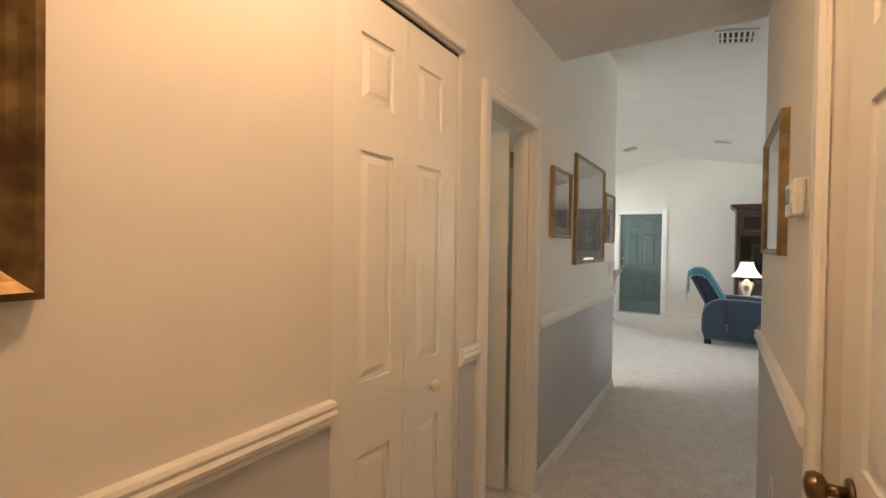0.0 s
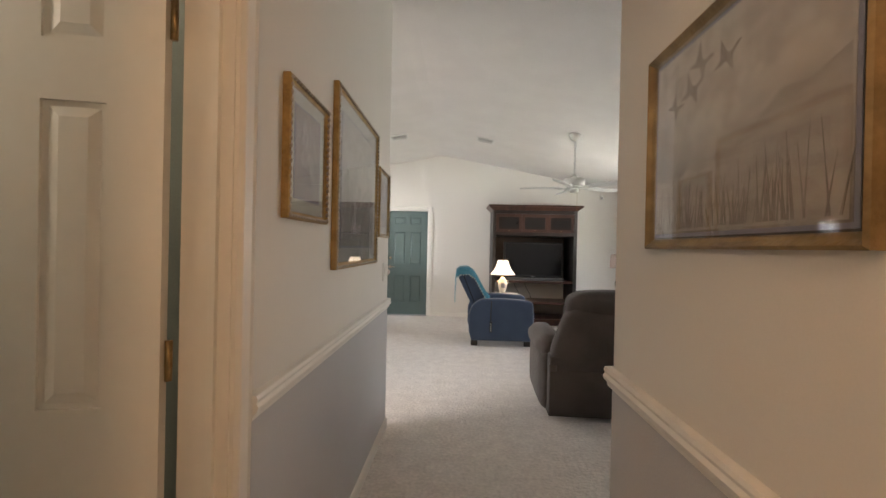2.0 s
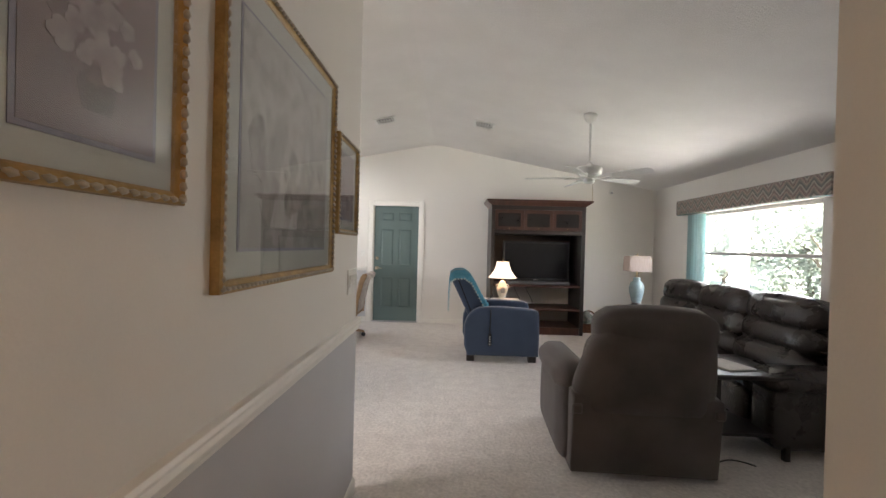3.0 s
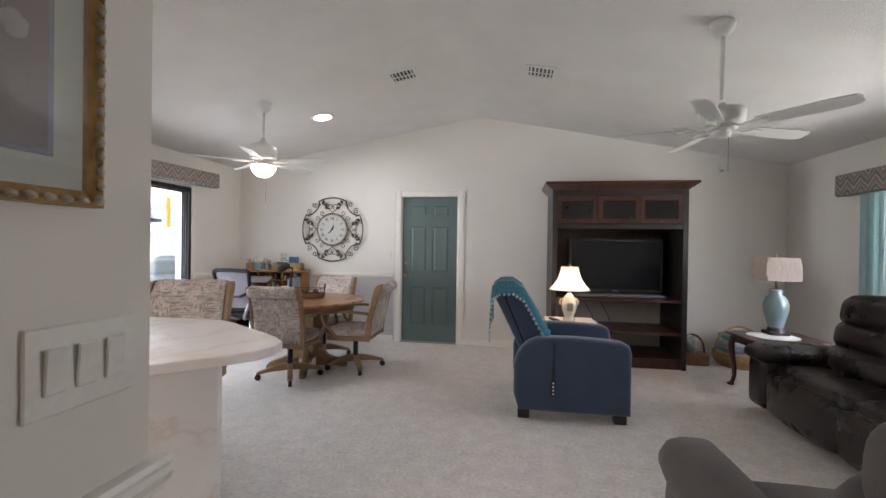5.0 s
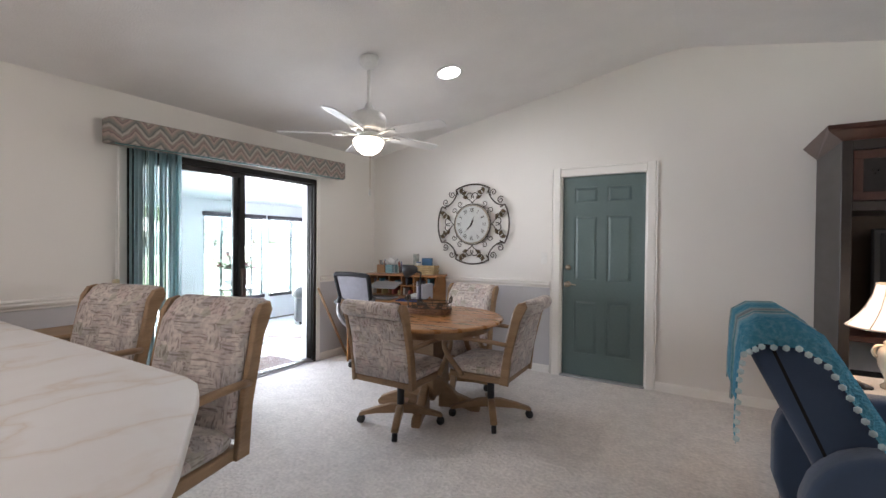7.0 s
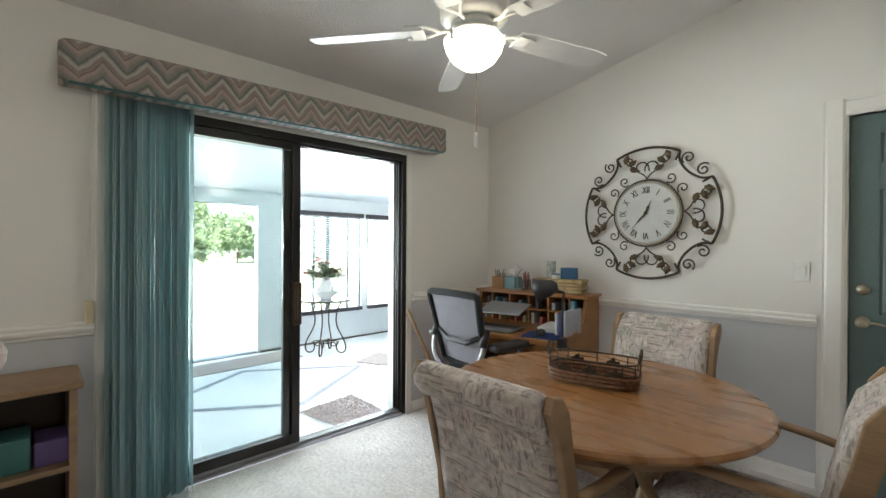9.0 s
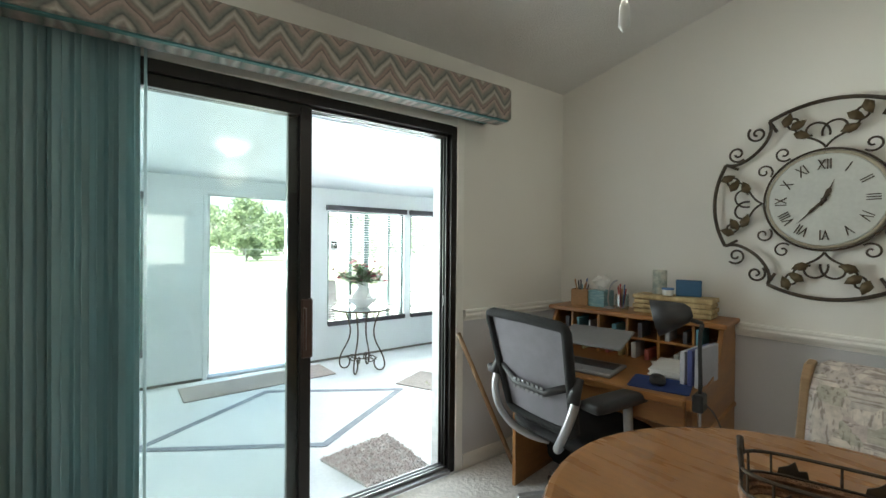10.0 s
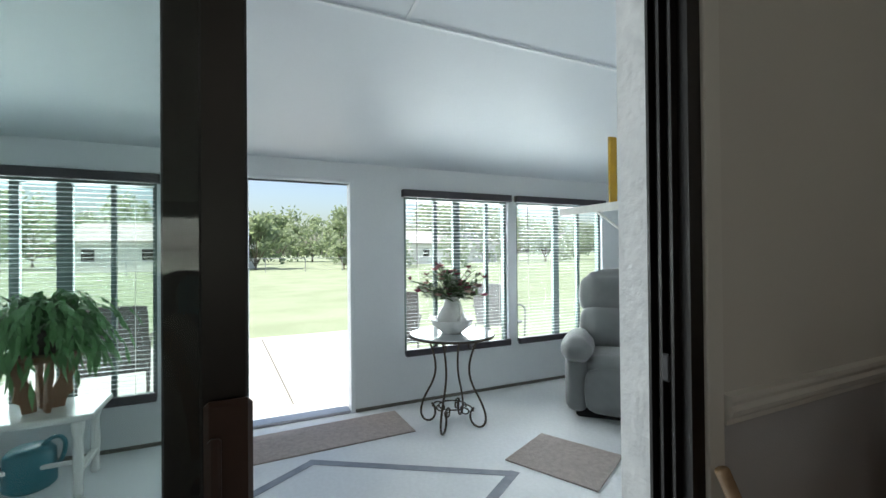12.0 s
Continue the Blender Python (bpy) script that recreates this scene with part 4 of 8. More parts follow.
def ceiling_fan(x, y, hub_z, turn, lit, label):
    f = thing("ceiling_fan", label, "ceiling fan", pose(x, y, 0), "ceiling fans")
    top = roof(x) - 0.005
    part("canopy", lathe([(0.02, -0.085), (0.035, -0.08), (0.065, -0.04), (0.075, 0.01)], 24, at=(0, 0, top)), FANW, f, smooth=True)
    part("downrod", cyl((0, 0, hub_z + 0.10), (0, 0, top - 0.07), 0.0125), FANW, f, smooth=True)
    part("motor_housing", lathe([(0.03, -0.06), (0.10, -0.056), (0.13, -0.04), (0.134, 0.035 if lit else 0.02), (0.124, 0.07 if lit else 0.035), (0.07, 0.10 if lit else 0.045), (0.035, 0.115 if lit else 0.055), (0.02, 0.16 if lit else 0.08)], 32, at=(0, 0, hub_z)), FANW, f, smooth=True)
    part("flywheel", lathe([(0.05, -0.09), (0.09, -0.085), (0.09, -0.062), (0.05, -0.06)], 24, at=(0, 0, hub_z)), FANW, f, smooth=True)
    for i in range(5):
        a = turn + 72 * i
        blade = prism([(0.20, -0.042), (0.30, -0.052), (0.58, -0.058), (0.655, -0.05), (0.67, -0.026), (0.67, 0.026), (0.655, 0.05), (0.58, 0.058), (0.30, 0.052), (0.20, 0.042)], -0.004, 0.004, "z")
        move(blade, pose(0, 0, 0, -13, 0, 0))
        b = part("blade", blade, mat("fan_blade_white", (0.70, 0.70, 0.69), 0.4, c2=(0.66, 0.66, 0.65), scale=4, stretch=(1, 16, 1), bump=0.1), f, "white washed blade")
        b.matrix_basis = pose(0, 0, hub_z - 0.075, 0, 0, a)
        bm = tube([(0.07, 0, 0.0), (0.13, 0.0, -0.006), (0.19, 0.03, 0.006), (0.27, 0.035, 0.008)], 0.007, 6)
        tube([(0.07, 0, 0.0), (0.13, 0.0, -0.006), (0.19, -0.03, -0.006), (0.27, -0.035, -0.006)], 0.007, 6, bm=bm)
        box(0.195, 0.25, -0.045, 0.045, -0.011, -0.006, 0.002, bm=bm)
        part("blade_iron", bm, FANW, b)
    if lit:
        part("light_fitter", lathe([(0.05, -0.125), (0.10, -0.12), (0.105, -0.105), (0.05, -0.088)], 24, at=(0, 0, hub_z)), FANW, f, smooth=True)
        part("glass_bowl", lathe([(0.004, -0.235), (0.05, -0.226), (0.085, -0.20), (0.108, -0.165), (0.118, -0.128)], 28, at=(0, 0, hub_z), closed=False), BOWL, f, "glowing frosted glass bowl", True)
        for k in range(3):
            part("bowl_clip", box(-0.006, 0.006, -0.006, 0.006, -0.02, 0.02, 0.002), FANW, f).matrix_basis = pose(0, 0, hub_z - 0.135, 0, 0, 120 * k + 30) @ pose(0.118, 0, 0)
        part("pull_chain", cyl((0.06, -0.05, hub_z - 0.50), (0.06, -0.05, hub_z - 0.12), 0.0018, seg=6), BRASS, f)
        part("chain_fob", lathe([(0.003, 0), (0.009, 0.01), (0.008, 0.04), (0.004, 0.055)], 10, at=(0.06, -0.05, hub_z - 0.555)), FANW, f, smooth=True)
    else:
        part("switch_housing", lathe([(0.02, -0.14), (0.05, -0.135), (0.058, -0.11), (0.05, -0.088)], 24, at=(0, 0, hub_z)), FANW, f, smooth=True)
        part("pull_chain", cyl((0.03, -0.03, hub_z - 0.36), (0.03, -0.03, hub_z - 0.13), 0.0018, seg=6), BRASS, f)
    return f


ceiling_fan(-2.57, 8.35, 2.25, 1, True, "white five-blade ceiling fan with a lit glass bowl")
ceiling_fan(1.21, 7.335, 2.20, 22, False, "white five-blade ceiling fan on a long downrod")

# ---- wall plates and small wall things ----


def plate(name, y, z, w, h, m, gangs, label, category):
    p = thing(name, label, category, m)
    part("plate", box(-w / 2, w / 2, -0.006, 0.0, -h / 2, h / 2, 0.003), WHITEP, p)
    for i in range(gangs):
        x = (i - (gangs - 1) / 2) * 0.046
        part("rocker", box(x - 0.016, x + 0.016, -0.012, -0.006, -0.033, 0.033, 0.002, tilt=Euler((radians(4), 0, 0)).to_matrix().to_4x4()), WHITEP, p)
    return p


plate("light_switch", 0, 0, 0.172, 0.128, pose(HL, 4.923, 1.165, 0, 0, 90), 3, "ivory triple rocker light switch on hall wall", "light switch")
plate("light_switch", 0, 0, 0.07, 0.115, pose(-1.80, FW, 1.20), 1, "white single light switch beside the green door", "light switch")
plate("wall_outlet", 0, 0, 0.07, 0.115, pose(HR, 2.66, 0.45, 0, 0, -90), 1, "white wall outlet low on hall wall", "outlet")
th = thing("thermostat", "white wall thermostat with a dark display", "thermostat", pose(HR, 2.10, 1.505, 0, 0, -90))
part("base", box(-0.06, 0.06, -0.01, 0.0, -0.055, 0.055, 0.003), WHITEP, th)
part("body", box(-0.075, 0.075, -0.035, -0.01, -0.048, 0.048, 0.006), WHITEP, th)
part("display", box(-0.055, 0.01, -0.0365, -0.034, -0.012, 0.03), mat("lcd", (0.10, 0.115, 0.10), 0.25), th, "dark liquid crystal display")
for i in range(3):
    part("button", box(0.03, 0.048, -0.038, -0.034, -0.025 + 0.022 * i, -0.012 + 0.022 * i, 0.002), WHITEP, th)
sm = thing("motion_sensor_box", "small white alarm sensor on the end wall", "sensor", pose(2.493, FW, 2.36))
part("body", box(-0.03, 0.03, -0.035, 0, -0.045, 0.045, 0.008), WHITEP, sm)
part("lens", box(-0.02, 0.02, -0.04, -0.034, -0.03, 0.0, 0.004), mat("sensor_lens", (0.35, 0.35, 0.36), 0.4), sm)


def scenery(p, kind, w, h):
    """Painted shapes of a print: pale blooms and dark leaves, or reeds and a shore."""
    g = random.Random(int(w * 1000))
    if kind == "flowers":
        lv, fl, vs = bmesh.new(), bmesh.new(), bmesh.new()
        for i in range(46):
            a, r = g.uniform(0, 6.28), g.uniform(0, 1) ** 0.6
            x, z = 0.62 * w * r * math.cos(a), 0.12 * h + 0.55 * h * r * math.sin(a)
            k = g.uniform(0.09, 0.17) * w
            prism([(x + k * math.cos(j) * 1.4, z + k * math.sin(j) * 0.55) for j in (0, 1, 2, 3, 4, 5)], -0.01285 - 0.000008 * i, -0.0126, "y", bm=lv)
        for i in range(15):
            a, r = 2.4 * i, (i / 15) ** 0.5
            x, z = 0.66 * w * r * math.cos(a), 0.14 * h + 0.56 * h * r * math.sin(a)
            k = g.uniform(0.11, 0.21) * w
            for q in range(5):
                b = 1.256 * q + g.uniform(0, 1)
                prism([(x + 0.6 * k * math.cos(b) + 0.62 * k * math.cos(j * 0.9), z + 0.6 * k * math.sin(b) + 0.55 * k * math.sin(j * 0.9)) for j in range(7)], -0.0134 - 0.000012 * (5 * i + q), -0.0131, "y", bm=fl)
        prism([(-0.22 * w, -0.72 * h), (0.22 * w, -0.72 * h), (0.30 * w, -0.45 * h), (0.2 * w, -0.2 * h), (-0.2 * w, -0.2 * h), (-0.30 * w, -0.45 * h)], -0.0129, -0.0126, "y", bm=vs)
        part("painted_vase", vs, mat("ink_vase", (0.17, 0.15, 0.165), 0.6, scale=20), p)
        tagged(part("painted_leaf_mass", lv, mat("ink_leaf", (0.185, 0.155, 0.165), 0.6, c2=(0.22, 0.185, 0.195), scale=40), p), kind="stuff")
        tagged(part("painted_bloom_mass", fl, mat("ink_bloom", (0.38, 0.335, 0.35), 0.6, c2=(0.27, 0.235, 0.25), scale=35), p), kind="stuff")
    elif kind == "reeds":
        b = bmesh.new()
        for i in range(90):
            x = w * g.uniform(-0.95, 0.95)
            t = h * (g.uniform(-0.85, -0.45) + 0.35 * max(0, x / w))
            prism([(x, -h * 0.95), (x + 0.004, -h * 0.95), (x + 0.002 + g.uniform(-0.02, 0.02), t)], -0.0130 - 0.00001 * i, -0.0126, "y", bm=b)
        sh = bmesh.new()
        prism([(-w * 0.98, -h * 0.98), (w * 0.98, -h * 0.98), (w * 0.98, h * 0.14), (w * 0.74, h * 0.03), (w * 0.55, h * 0.06), (w * 0.34, -h * 0.10), (w * 0.1, -h * 0.13), (-w * 0.15, -h * 0.28), (-w * 0.35, -h * 0.24), (-w * 0.62, -h * 0.42), (-w * 0.98, -h * 0.40)], -0.01265, -0.0125, "y", bm=sh)
        part("painted_shore", sh, mat("ink_shore", (0.33, 0.295, 0.26), 0.6, c2=(0.43, 0.395, 0.355), scale=9, stretch=(1, 1, 3), detail=8), p)
        for bx, bz, k, tl in ((-0.68, 0.42, 0.04, 15), (-0.42, 0.50, 0.052, -8), (-0.30, 0.72, 0.05, 10), (0.02, 0.60, 0.048, -12)):
            bird = prism([(-1.0, -0.05), (-0.45, 0.10), (-0.25, 0.95), (0.05, 0.15), (0.30, 0.06), (0.75, 0.22), (0.95, 0.12), (0.35, -0.12), (0.25, -0.80), (-0.12, -0.16), (-0.55, -0.14)], -0.0001, 0.0001, "y")
            bmesh.ops.scale(bird, vec=(k, 1, k), verts=bird.verts)
            part("painted_bird", move(bird, pose(bx * w, -0.01285, bz * h, 0, tl, 0)), mat("ink_bird", (0.27, 0.23, 0.20), 0.6, c2=(0.36, 0.32, 0.29), scale=40), p)
        tagged(part("painted_reeds", b, mat("ink_reed", (0.20, 0.175, 0.155), 0.6, c2=(0.30, 0.27, 0.24), scale=30), p), kind="stuff")
    elif kind == "garden":
        b = bmesh.new()
        for i in range(26):
            x, z, k = w * g.uniform(-0.8, 0.8), h * g.uniform(-0.75, 0.1), g.uniform(0.05, 0.14) * w
            prism([(x + k * math.cos(j), z + k * math.sin(j) * g.uniform(0.7, 1.5)) for j in (0, 1, 2, 3, 4, 5)], -0.0130 - 0.00002 * i, -0.0126, "y", bm=b)
        tagged(part("painted_shrubs", b, mat("ink_shrub", (0.18, 0.17, 0.16), 0.6, c2=(0.33, 0.31, 0.29), scale=25), p), kind="stuff")
        part("painted_steps", prism([(-0.5 * w, -0.8 * h), (0.1 * w, -0.8 * h), (0.25 * w, 0.3 * h), (-0.1 * w, 0.35 * h)], -0.0128, -0.0126, "y"), mat("ink_pale", (0.46, 0.45, 0.43), 0.6, c2=(0.36, 0.35, 0.33), scale=18), p)


def picture(y0, y1, z0, z1, wall_x, out, artm, fw, label, m=GOLD, matw=0.05, beads=True, depth=0.022, matm=None, decor=""):
    """Framed print under glass on a hall wall; built flat in x-z and turned to the wall."""
    p = thing("framed_picture", label, "picture", pose(wall_x, (y0 + y1) / 2, (z0 + z1) / 2, 0, 0, 90 * out))
    w, h = (y1 - y0) / 2, (z1 - z0) / 2
    prof = [(0.0, 0.0), (0.0, depth), (fw * 0.25, depth + 0.004), (fw * 0.6, depth * 0.75), (fw * 0.85, depth * 0.6), (fw, depth * 0.45), (fw, 0.0)]
    for a, b, turn in ((w, h, 0), (h, w, 90), (w, h, 180), (h, w, 270)):
        bm = bmesh.new()
        r0, r1 = [], []
        for u, d in prof:
            r0.append(bm.verts.new((-a + u, -d, -b + u)))
            r1.append(bm.verts.new((a - u, -d, -b + u)))
        for i in range(len(prof)):
            j = (i + 1) % len(prof)
            bm.faces.new((r0[i], r0[j], r1[j], r1[i]))
        bm.faces.new(r0)
        bm.faces.new(r1)
        bar = part("frame_bar", bm, m, p)
        bar.matrix_basis = pose(0, 0, 0, 0, turn, 0)
        if beads:
            bd = bmesh.new()
            k = max(6, int(a * 2 / 0.022))
            for i in range(k):
                x = -a + 0.012 + (2 * a - 0.024) * i / (k - 1)
                b2 = bmesh.new()
                bmesh.ops.create_icosphere(b2, subdivisions=1, radius=0.0078)
                bmesh.ops.scale(b2, vec=(1.3, 1, 0.8), verts=b2.verts)
                bmesh.ops.translate(b2, vec=(x, -depth - 0.002, -b + fw * 0.36), verts=b2.verts)
                join(b2, bd)
            tagged(part("beading", bd, SILVERGILT, bar, "worn silver beading", True), kind="stuff")
    part("mount", box(-w + fw * 0.9, w - fw * 0.9, -0.010, -0.006, -h + fw * 0.9, h - fw * 0.9), matm or mat("mount_board", (0.50, 0.52, 0.48), 0.8, scale=4), p, "pale mount board")
    part("mount_bevel", box(-w + fw + matw - 0.008, w - fw - matw + 0.008, -0.0115, -0.0098, -h + fw + matw - 0.008, h - fw - matw + 0.008), mat("mount_blue", (0.27, 0.27, 0.34), 0.8, scale=6), p)
    part("print", box(-w + fw + matw, w - fw - matw, -0.0125, -0.0105, -h + fw + matw, h - fw - matw), artm, p, "faded print")
    scenery(p, decor, w - fw - matw, h - fw - matw)
    part("glazing", box(-w + fw * 0.9, w - fw * 0.9, -0.0165, -0.0145, -h + fw * 0.9, h - fw * 0.9), PICGLASS, p).visible_shadow = False
    return p


BRONZEF = mat("bronze_frame", (0.34, 0.24, 0.115), 0.38, 0.4, c2=(0.20, 0.135, 0.06), scale=14, bump=0.2, bscale=90, fine=0.1)
A1 = art("print_flowers", (0.29, 0.235, 0.245), (0.225, 0.185, 0.195), (0.19, 0.16, 0.18), 3.0)
A2 = art("print_garden", (0.44, 0.44, 0.42), (0.31, 0.295, 0.28), (0.19, 0.18, 0.17), 7.3)
A3 = art("print_marsh", (0.56, 0.525, 0.48), (0.40, 0.37, 0.335), (0.20, 0.175, 0.155), 11.7)
A4 = art("print_rose", (0.50, 0.40, 0.36), (0.40, 0.24, 0.21), (0.30, 0.20, 0.18), 17.2)
picture(3.136, 3.51, 1.42, 1.848, HL, 1, A1, 0.024, "gold-framed faded flower print under glass", decor="flowers")
picture(3.633, 4.50, 1.24, 2.015, HL, 1, A2, 0.030, "large gold-framed grey garden print under glass", matw=0.07, decor="garden")
picture(4.565, 4.935, 1.40, 1.842, HL, 1, A1, 0.024, "small gold-framed flower print beside the switch", decor="flowers")
picture(2.432, 3.055, 1.35, 1.838, HR, -1, A3, 0.024, "bronze-framed dusky marsh landscape on hall wall", BRONZEF, matw=0.012, beads=False, depth=0.024, matm=mat("dark_lip", (0.03, 0.022, 0.018), 0.4), decor="reeds")
picture(0.19, 0.847, 1.284, 2.05, HL, 1, A4, 0.045, "ornate gilt-framed rose-coloured print", mat("dark_gilt", (0.30, 0.20, 0.08), 0.4, 0.7, c2=(0.12, 0.06, 0.03), scale=14, bump=0.2), matw=0.06, beads=False, depth=0.035)
hl = thing("hall_ceiling_light", "round flush hall ceiling light, switched on", "ceiling light", pose(-0.20, 1.08, 2.53))
part("pan", lathe([(0.16, -0.02), (0.17, -0.015), (0.17, 0.0)], 28, closed=False), BRASS, hl, smooth=True)
part("dome", lathe([(0.004, -0.10), (0.09, -0.085), (0.14, -0.05), (0.155, -0.02)], 28, closed=False), glow_mat("warm_dome", (1.0, 0.7, 0.42), 0.9), hl, "glowing warm glass dome", True)

# ---- dining area ----


def swivel_chair(name, label, category, m, group, lift=0.0):
    """Oak swivel chair in woven cloth, facing +y, on a four-leg base; lift raises it to a bar stool."""
    c = thing(name, label, category, m, group)
    s = 0.47 + lift
    part("seat", cushion(-0.235, 0.235, -0.20, 0.27, s - 0.09, s, 0.02, 8, r=0.045), TAPESTRY, c, smooth=True)
    bm = prism([(-0.24, -0.22), (0.24, -0.22), (0.255, 0.1), (0.23, 0.24), (0.12, 0.285), (-0.12, 0.285), (-0.23, 0.24), (-0.255, 0.1)], s - 0.125, s - 0.075, "z", bevel=0.012)
    part("seat_frame", bm, OAK, c)
    # tufted back pad with a roll at its head, leaning backwards
    def lean(y, z):
        return y - 0.20 * max(0.0, z) - 0.22 * max(0.0, z - 0.2) ** 2

    buttons = [(-0.12, 0.12), (0.0, 0.12), (0.12, 0.12), (-0.06, 0.215), (0.06, 0.215), (-0.12, 0.31), (0.0, 0.31), (0.12, 0.31)]
    prof = [(-0.172, -0.03 + 0.42 * k / 13) for k in range(14)]
    front = len(prof)
    for q in range(60, 301, 24):
        prof.append((-0.25 + 0.062 * math.cos(radians(q)), 0.425 + 0.060 * math.sin(radians(q))))
    prof += [(-0.258, 0.36), (-0.252, 0.24), (-0.246, 0.10), (-0.236, -0.07)]
    b = bmesh.new()
    cols = []
    for i in range(19):
        x = -0.233 + 0.466 * i / 18
        edge = 0.014 * max(0.0, (abs(x) - 0.21) / 0.023)
        col = []
        for k, (y, z) in enumerate(prof):
            if 0 < k < front:
                pit = sum(math.exp(-((x - bx) ** 2 + (z - bz) ** 2) / 0.0011) for bx, bz in buttons)
                crease = math.exp(-((z - 0.045) / 0.012) ** 2) + math.exp(-((z - 0.375) / 0.012) ** 2)
                y += 0.010 - 0.020 * min(1.0, pit) - 0.010 * crease - edge
            elif k >= front:
                y, z = y + edge * (1 if y < -0.25 else 0), z - edge * (1 if z > 0.42 else 0)
            col.append(b.verts.new((x, lean(y, z), s + z)))
        cols.append(col)
    for c0, c1 in zip(cols, cols[1:]):
        for k in range(len(prof)):
            j = (k + 1) % len(prof)
            b.faces.new((c0[k], c1[k], c1[j], c0[j]))
    b.faces.new(cols[0])
    b.faces.new(cols[-1][::-1])
    part("backrest", b, TAPESTRY, c, smooth=True)
    for x, z in buttons:
        part("tuft_button", lathe([(0.001, 0), (0.009, 0.002), (0.010, 0.005), (0.001, 0.008)], 10, at=(0, 0, 0)), TAPESTRY, c, smooth=True).matrix_basis = pose(x, lean(-0.182, z), s + z, -90)
    for sx in (-1, 1):
        post = prism([(lean(y, z), s + z) for y, z in ((-0.175, -0.12), (-0.185, 0.10), (-0.19, 0.30), (-0.182, 0.42), (-0.20, 0.468), (-0.245, 0.478), (-0.272, 0.44), (-0.25, 0.34), (-0.243, 0.08), (-0.24, -0.12))], min(sx * 0.236, sx * 0.264), max(sx * 0.236, sx * 0.264), "x", bevel=0.006)
        part("back_post", post, OAK, c)
        arm = bez((sx * 0.262, -0.23, s + 0.165), (sx * 0.30, -0.05, s + 0.20), (sx * 0.315, 0.10, s + 0.20), (sx * 0.285, 0.235, s + 0.165), 10)
        arm += [Vector((sx * 0.275, 0.262, s + 0.13))]
        a = tube(arm, 0.021, 8)
        for v in a.verts:
            v.co.z = (v.co.z - s - 0.18) * 0.75 + s + 0.18
        part("arm", a, OAK, c, smooth=True)
        part("arm_support", tube(bez((sx * 0.275, 0.26, s + 0.15), (sx * 0.275, 0.28, s + 0.06), (sx * 0.262, 0.18, s - 0.02), (sx * 0.258, 0.12, s - 0.10), 8), 0.021, 8), OAK, c, smooth=True)
    part("swivel_plate", box(-0.09, 0.09, -0.09, 0.09, s - 0.15, s - 0.125, 0.004), BLACKP, c)
    part("column", cyl((0, 0, 0.09), (0, 0, s - 0.15), 0.027), BLACKP, c, smooth=True)
    for k in range(4):
        leg = prism([(0.02, 0.085), (0.02, 0.15), (0.08, 0.148), (0.20, 0.118), (0.30, 0.085), (0.315, 0.068), (0.30, 0.058), (0.18, 0.078)], -0.026, 0.026, "y", bevel=0.009)
        lg = part("base_leg", leg, OAK, c)
        lg.matrix_basis = pose(0, 0, 0, 0, 0, 28 + 90 * k)
        if not lift:
            ca = part("caster", cyl((0.298, -0.016, 0.029), (0.298, 0.016, 0.029), 0.029), BLACKP, lg, "black twin-wheel caster", True)
            part("caster_stem", cyl((0.29, 0, 0.045), (0.29, 0, 0.07), 0.008), BLACKP, lg)
        else:
            part("foot_pad", cyl((0.295, 0, 0.0), (0.295, 0, 0.062), 0.014), BLACKP, lg)
    if lift:
        part("foot_ring", tube([(0.21 * math.cos(radians(a)), 0.21 * math.sin(radians(a)), 0.24) for a in range(0, 361, 15)], 0.011, 8), IRON, c, "black steel foot ring", True)
        for a in (20, 140, 260):
            part("ring_spoke", cyl((0.02 * math.cos(radians(a)), 0.02 * math.sin(radians(a)), 0.20), (0.21 * math.cos(radians(a)), 0.21 * math.sin(radians(a)), 0.24), 0.007, seg=8), IRON, c)
    return c


chair = swivel_chair("dining_chair", "oak swivel armchair in pale woven patchwork cloth", "chair", pose(-2.289, 8.407, 0, 0, 0, 1), "chairs round the dining table")
copy_thing(chair, pose(-1.77, 8.879, 0, 0, 0, 91))
c3 = copy_thing(chair, pose(-2.32, 9.27, 0, 0, 0, 177))
st = swivel_chair("bar_stool", "oak swivel bar stool in pale woven patchwork cloth", "bar stool", pose(-2.11, 6.60, 0, 0, 0, -167), "stools at the counter", 0.15)
copy_thing(st, pose(-3.02, 6.62, 0, 0, 0, -167))

tb = thing("dining_table", "round honey-oak pedestal dining table", "table", pose(-2.29, 8.79, 0))
part("tabletop", lathe([(0.57, 0.722), (0.60, 0.728), (0.607, 0.74), (0.60, 0.752), (0.585, 0.755), (0.001, 0.755)], 64), TABLEOAK, tb)
part("apron", lathe([(0.47, 0.66), (0.50, 0.66), (0.50, 0.722), (0.47, 0.722)], 48, closed=False), OAK, tb)
part("pedestal", prism([(-0.12, -0.12), (0.12, -0.12), (0.12, 0.12), (-0.12, 0.12)], 0.12, 0.70, "z", bevel=0.02), OAK, tb)
for k in range(4):
    ft = part("pedestal_foot", prism([(0.09, 0.02), (0.09, 0.26), (0.14, 0.22), (0.24, 0.13), (0.40, 0.07), (0.43, 0.03), (0.42, 0.0), (0.36, 0.0), (0.30, 0.02)], -0.035, 0.035, "y", bevel=0.012), OAK, tb)
    ft.matrix_basis = pose(0, 0, 0, 0, 0, 20 + 90 * k)

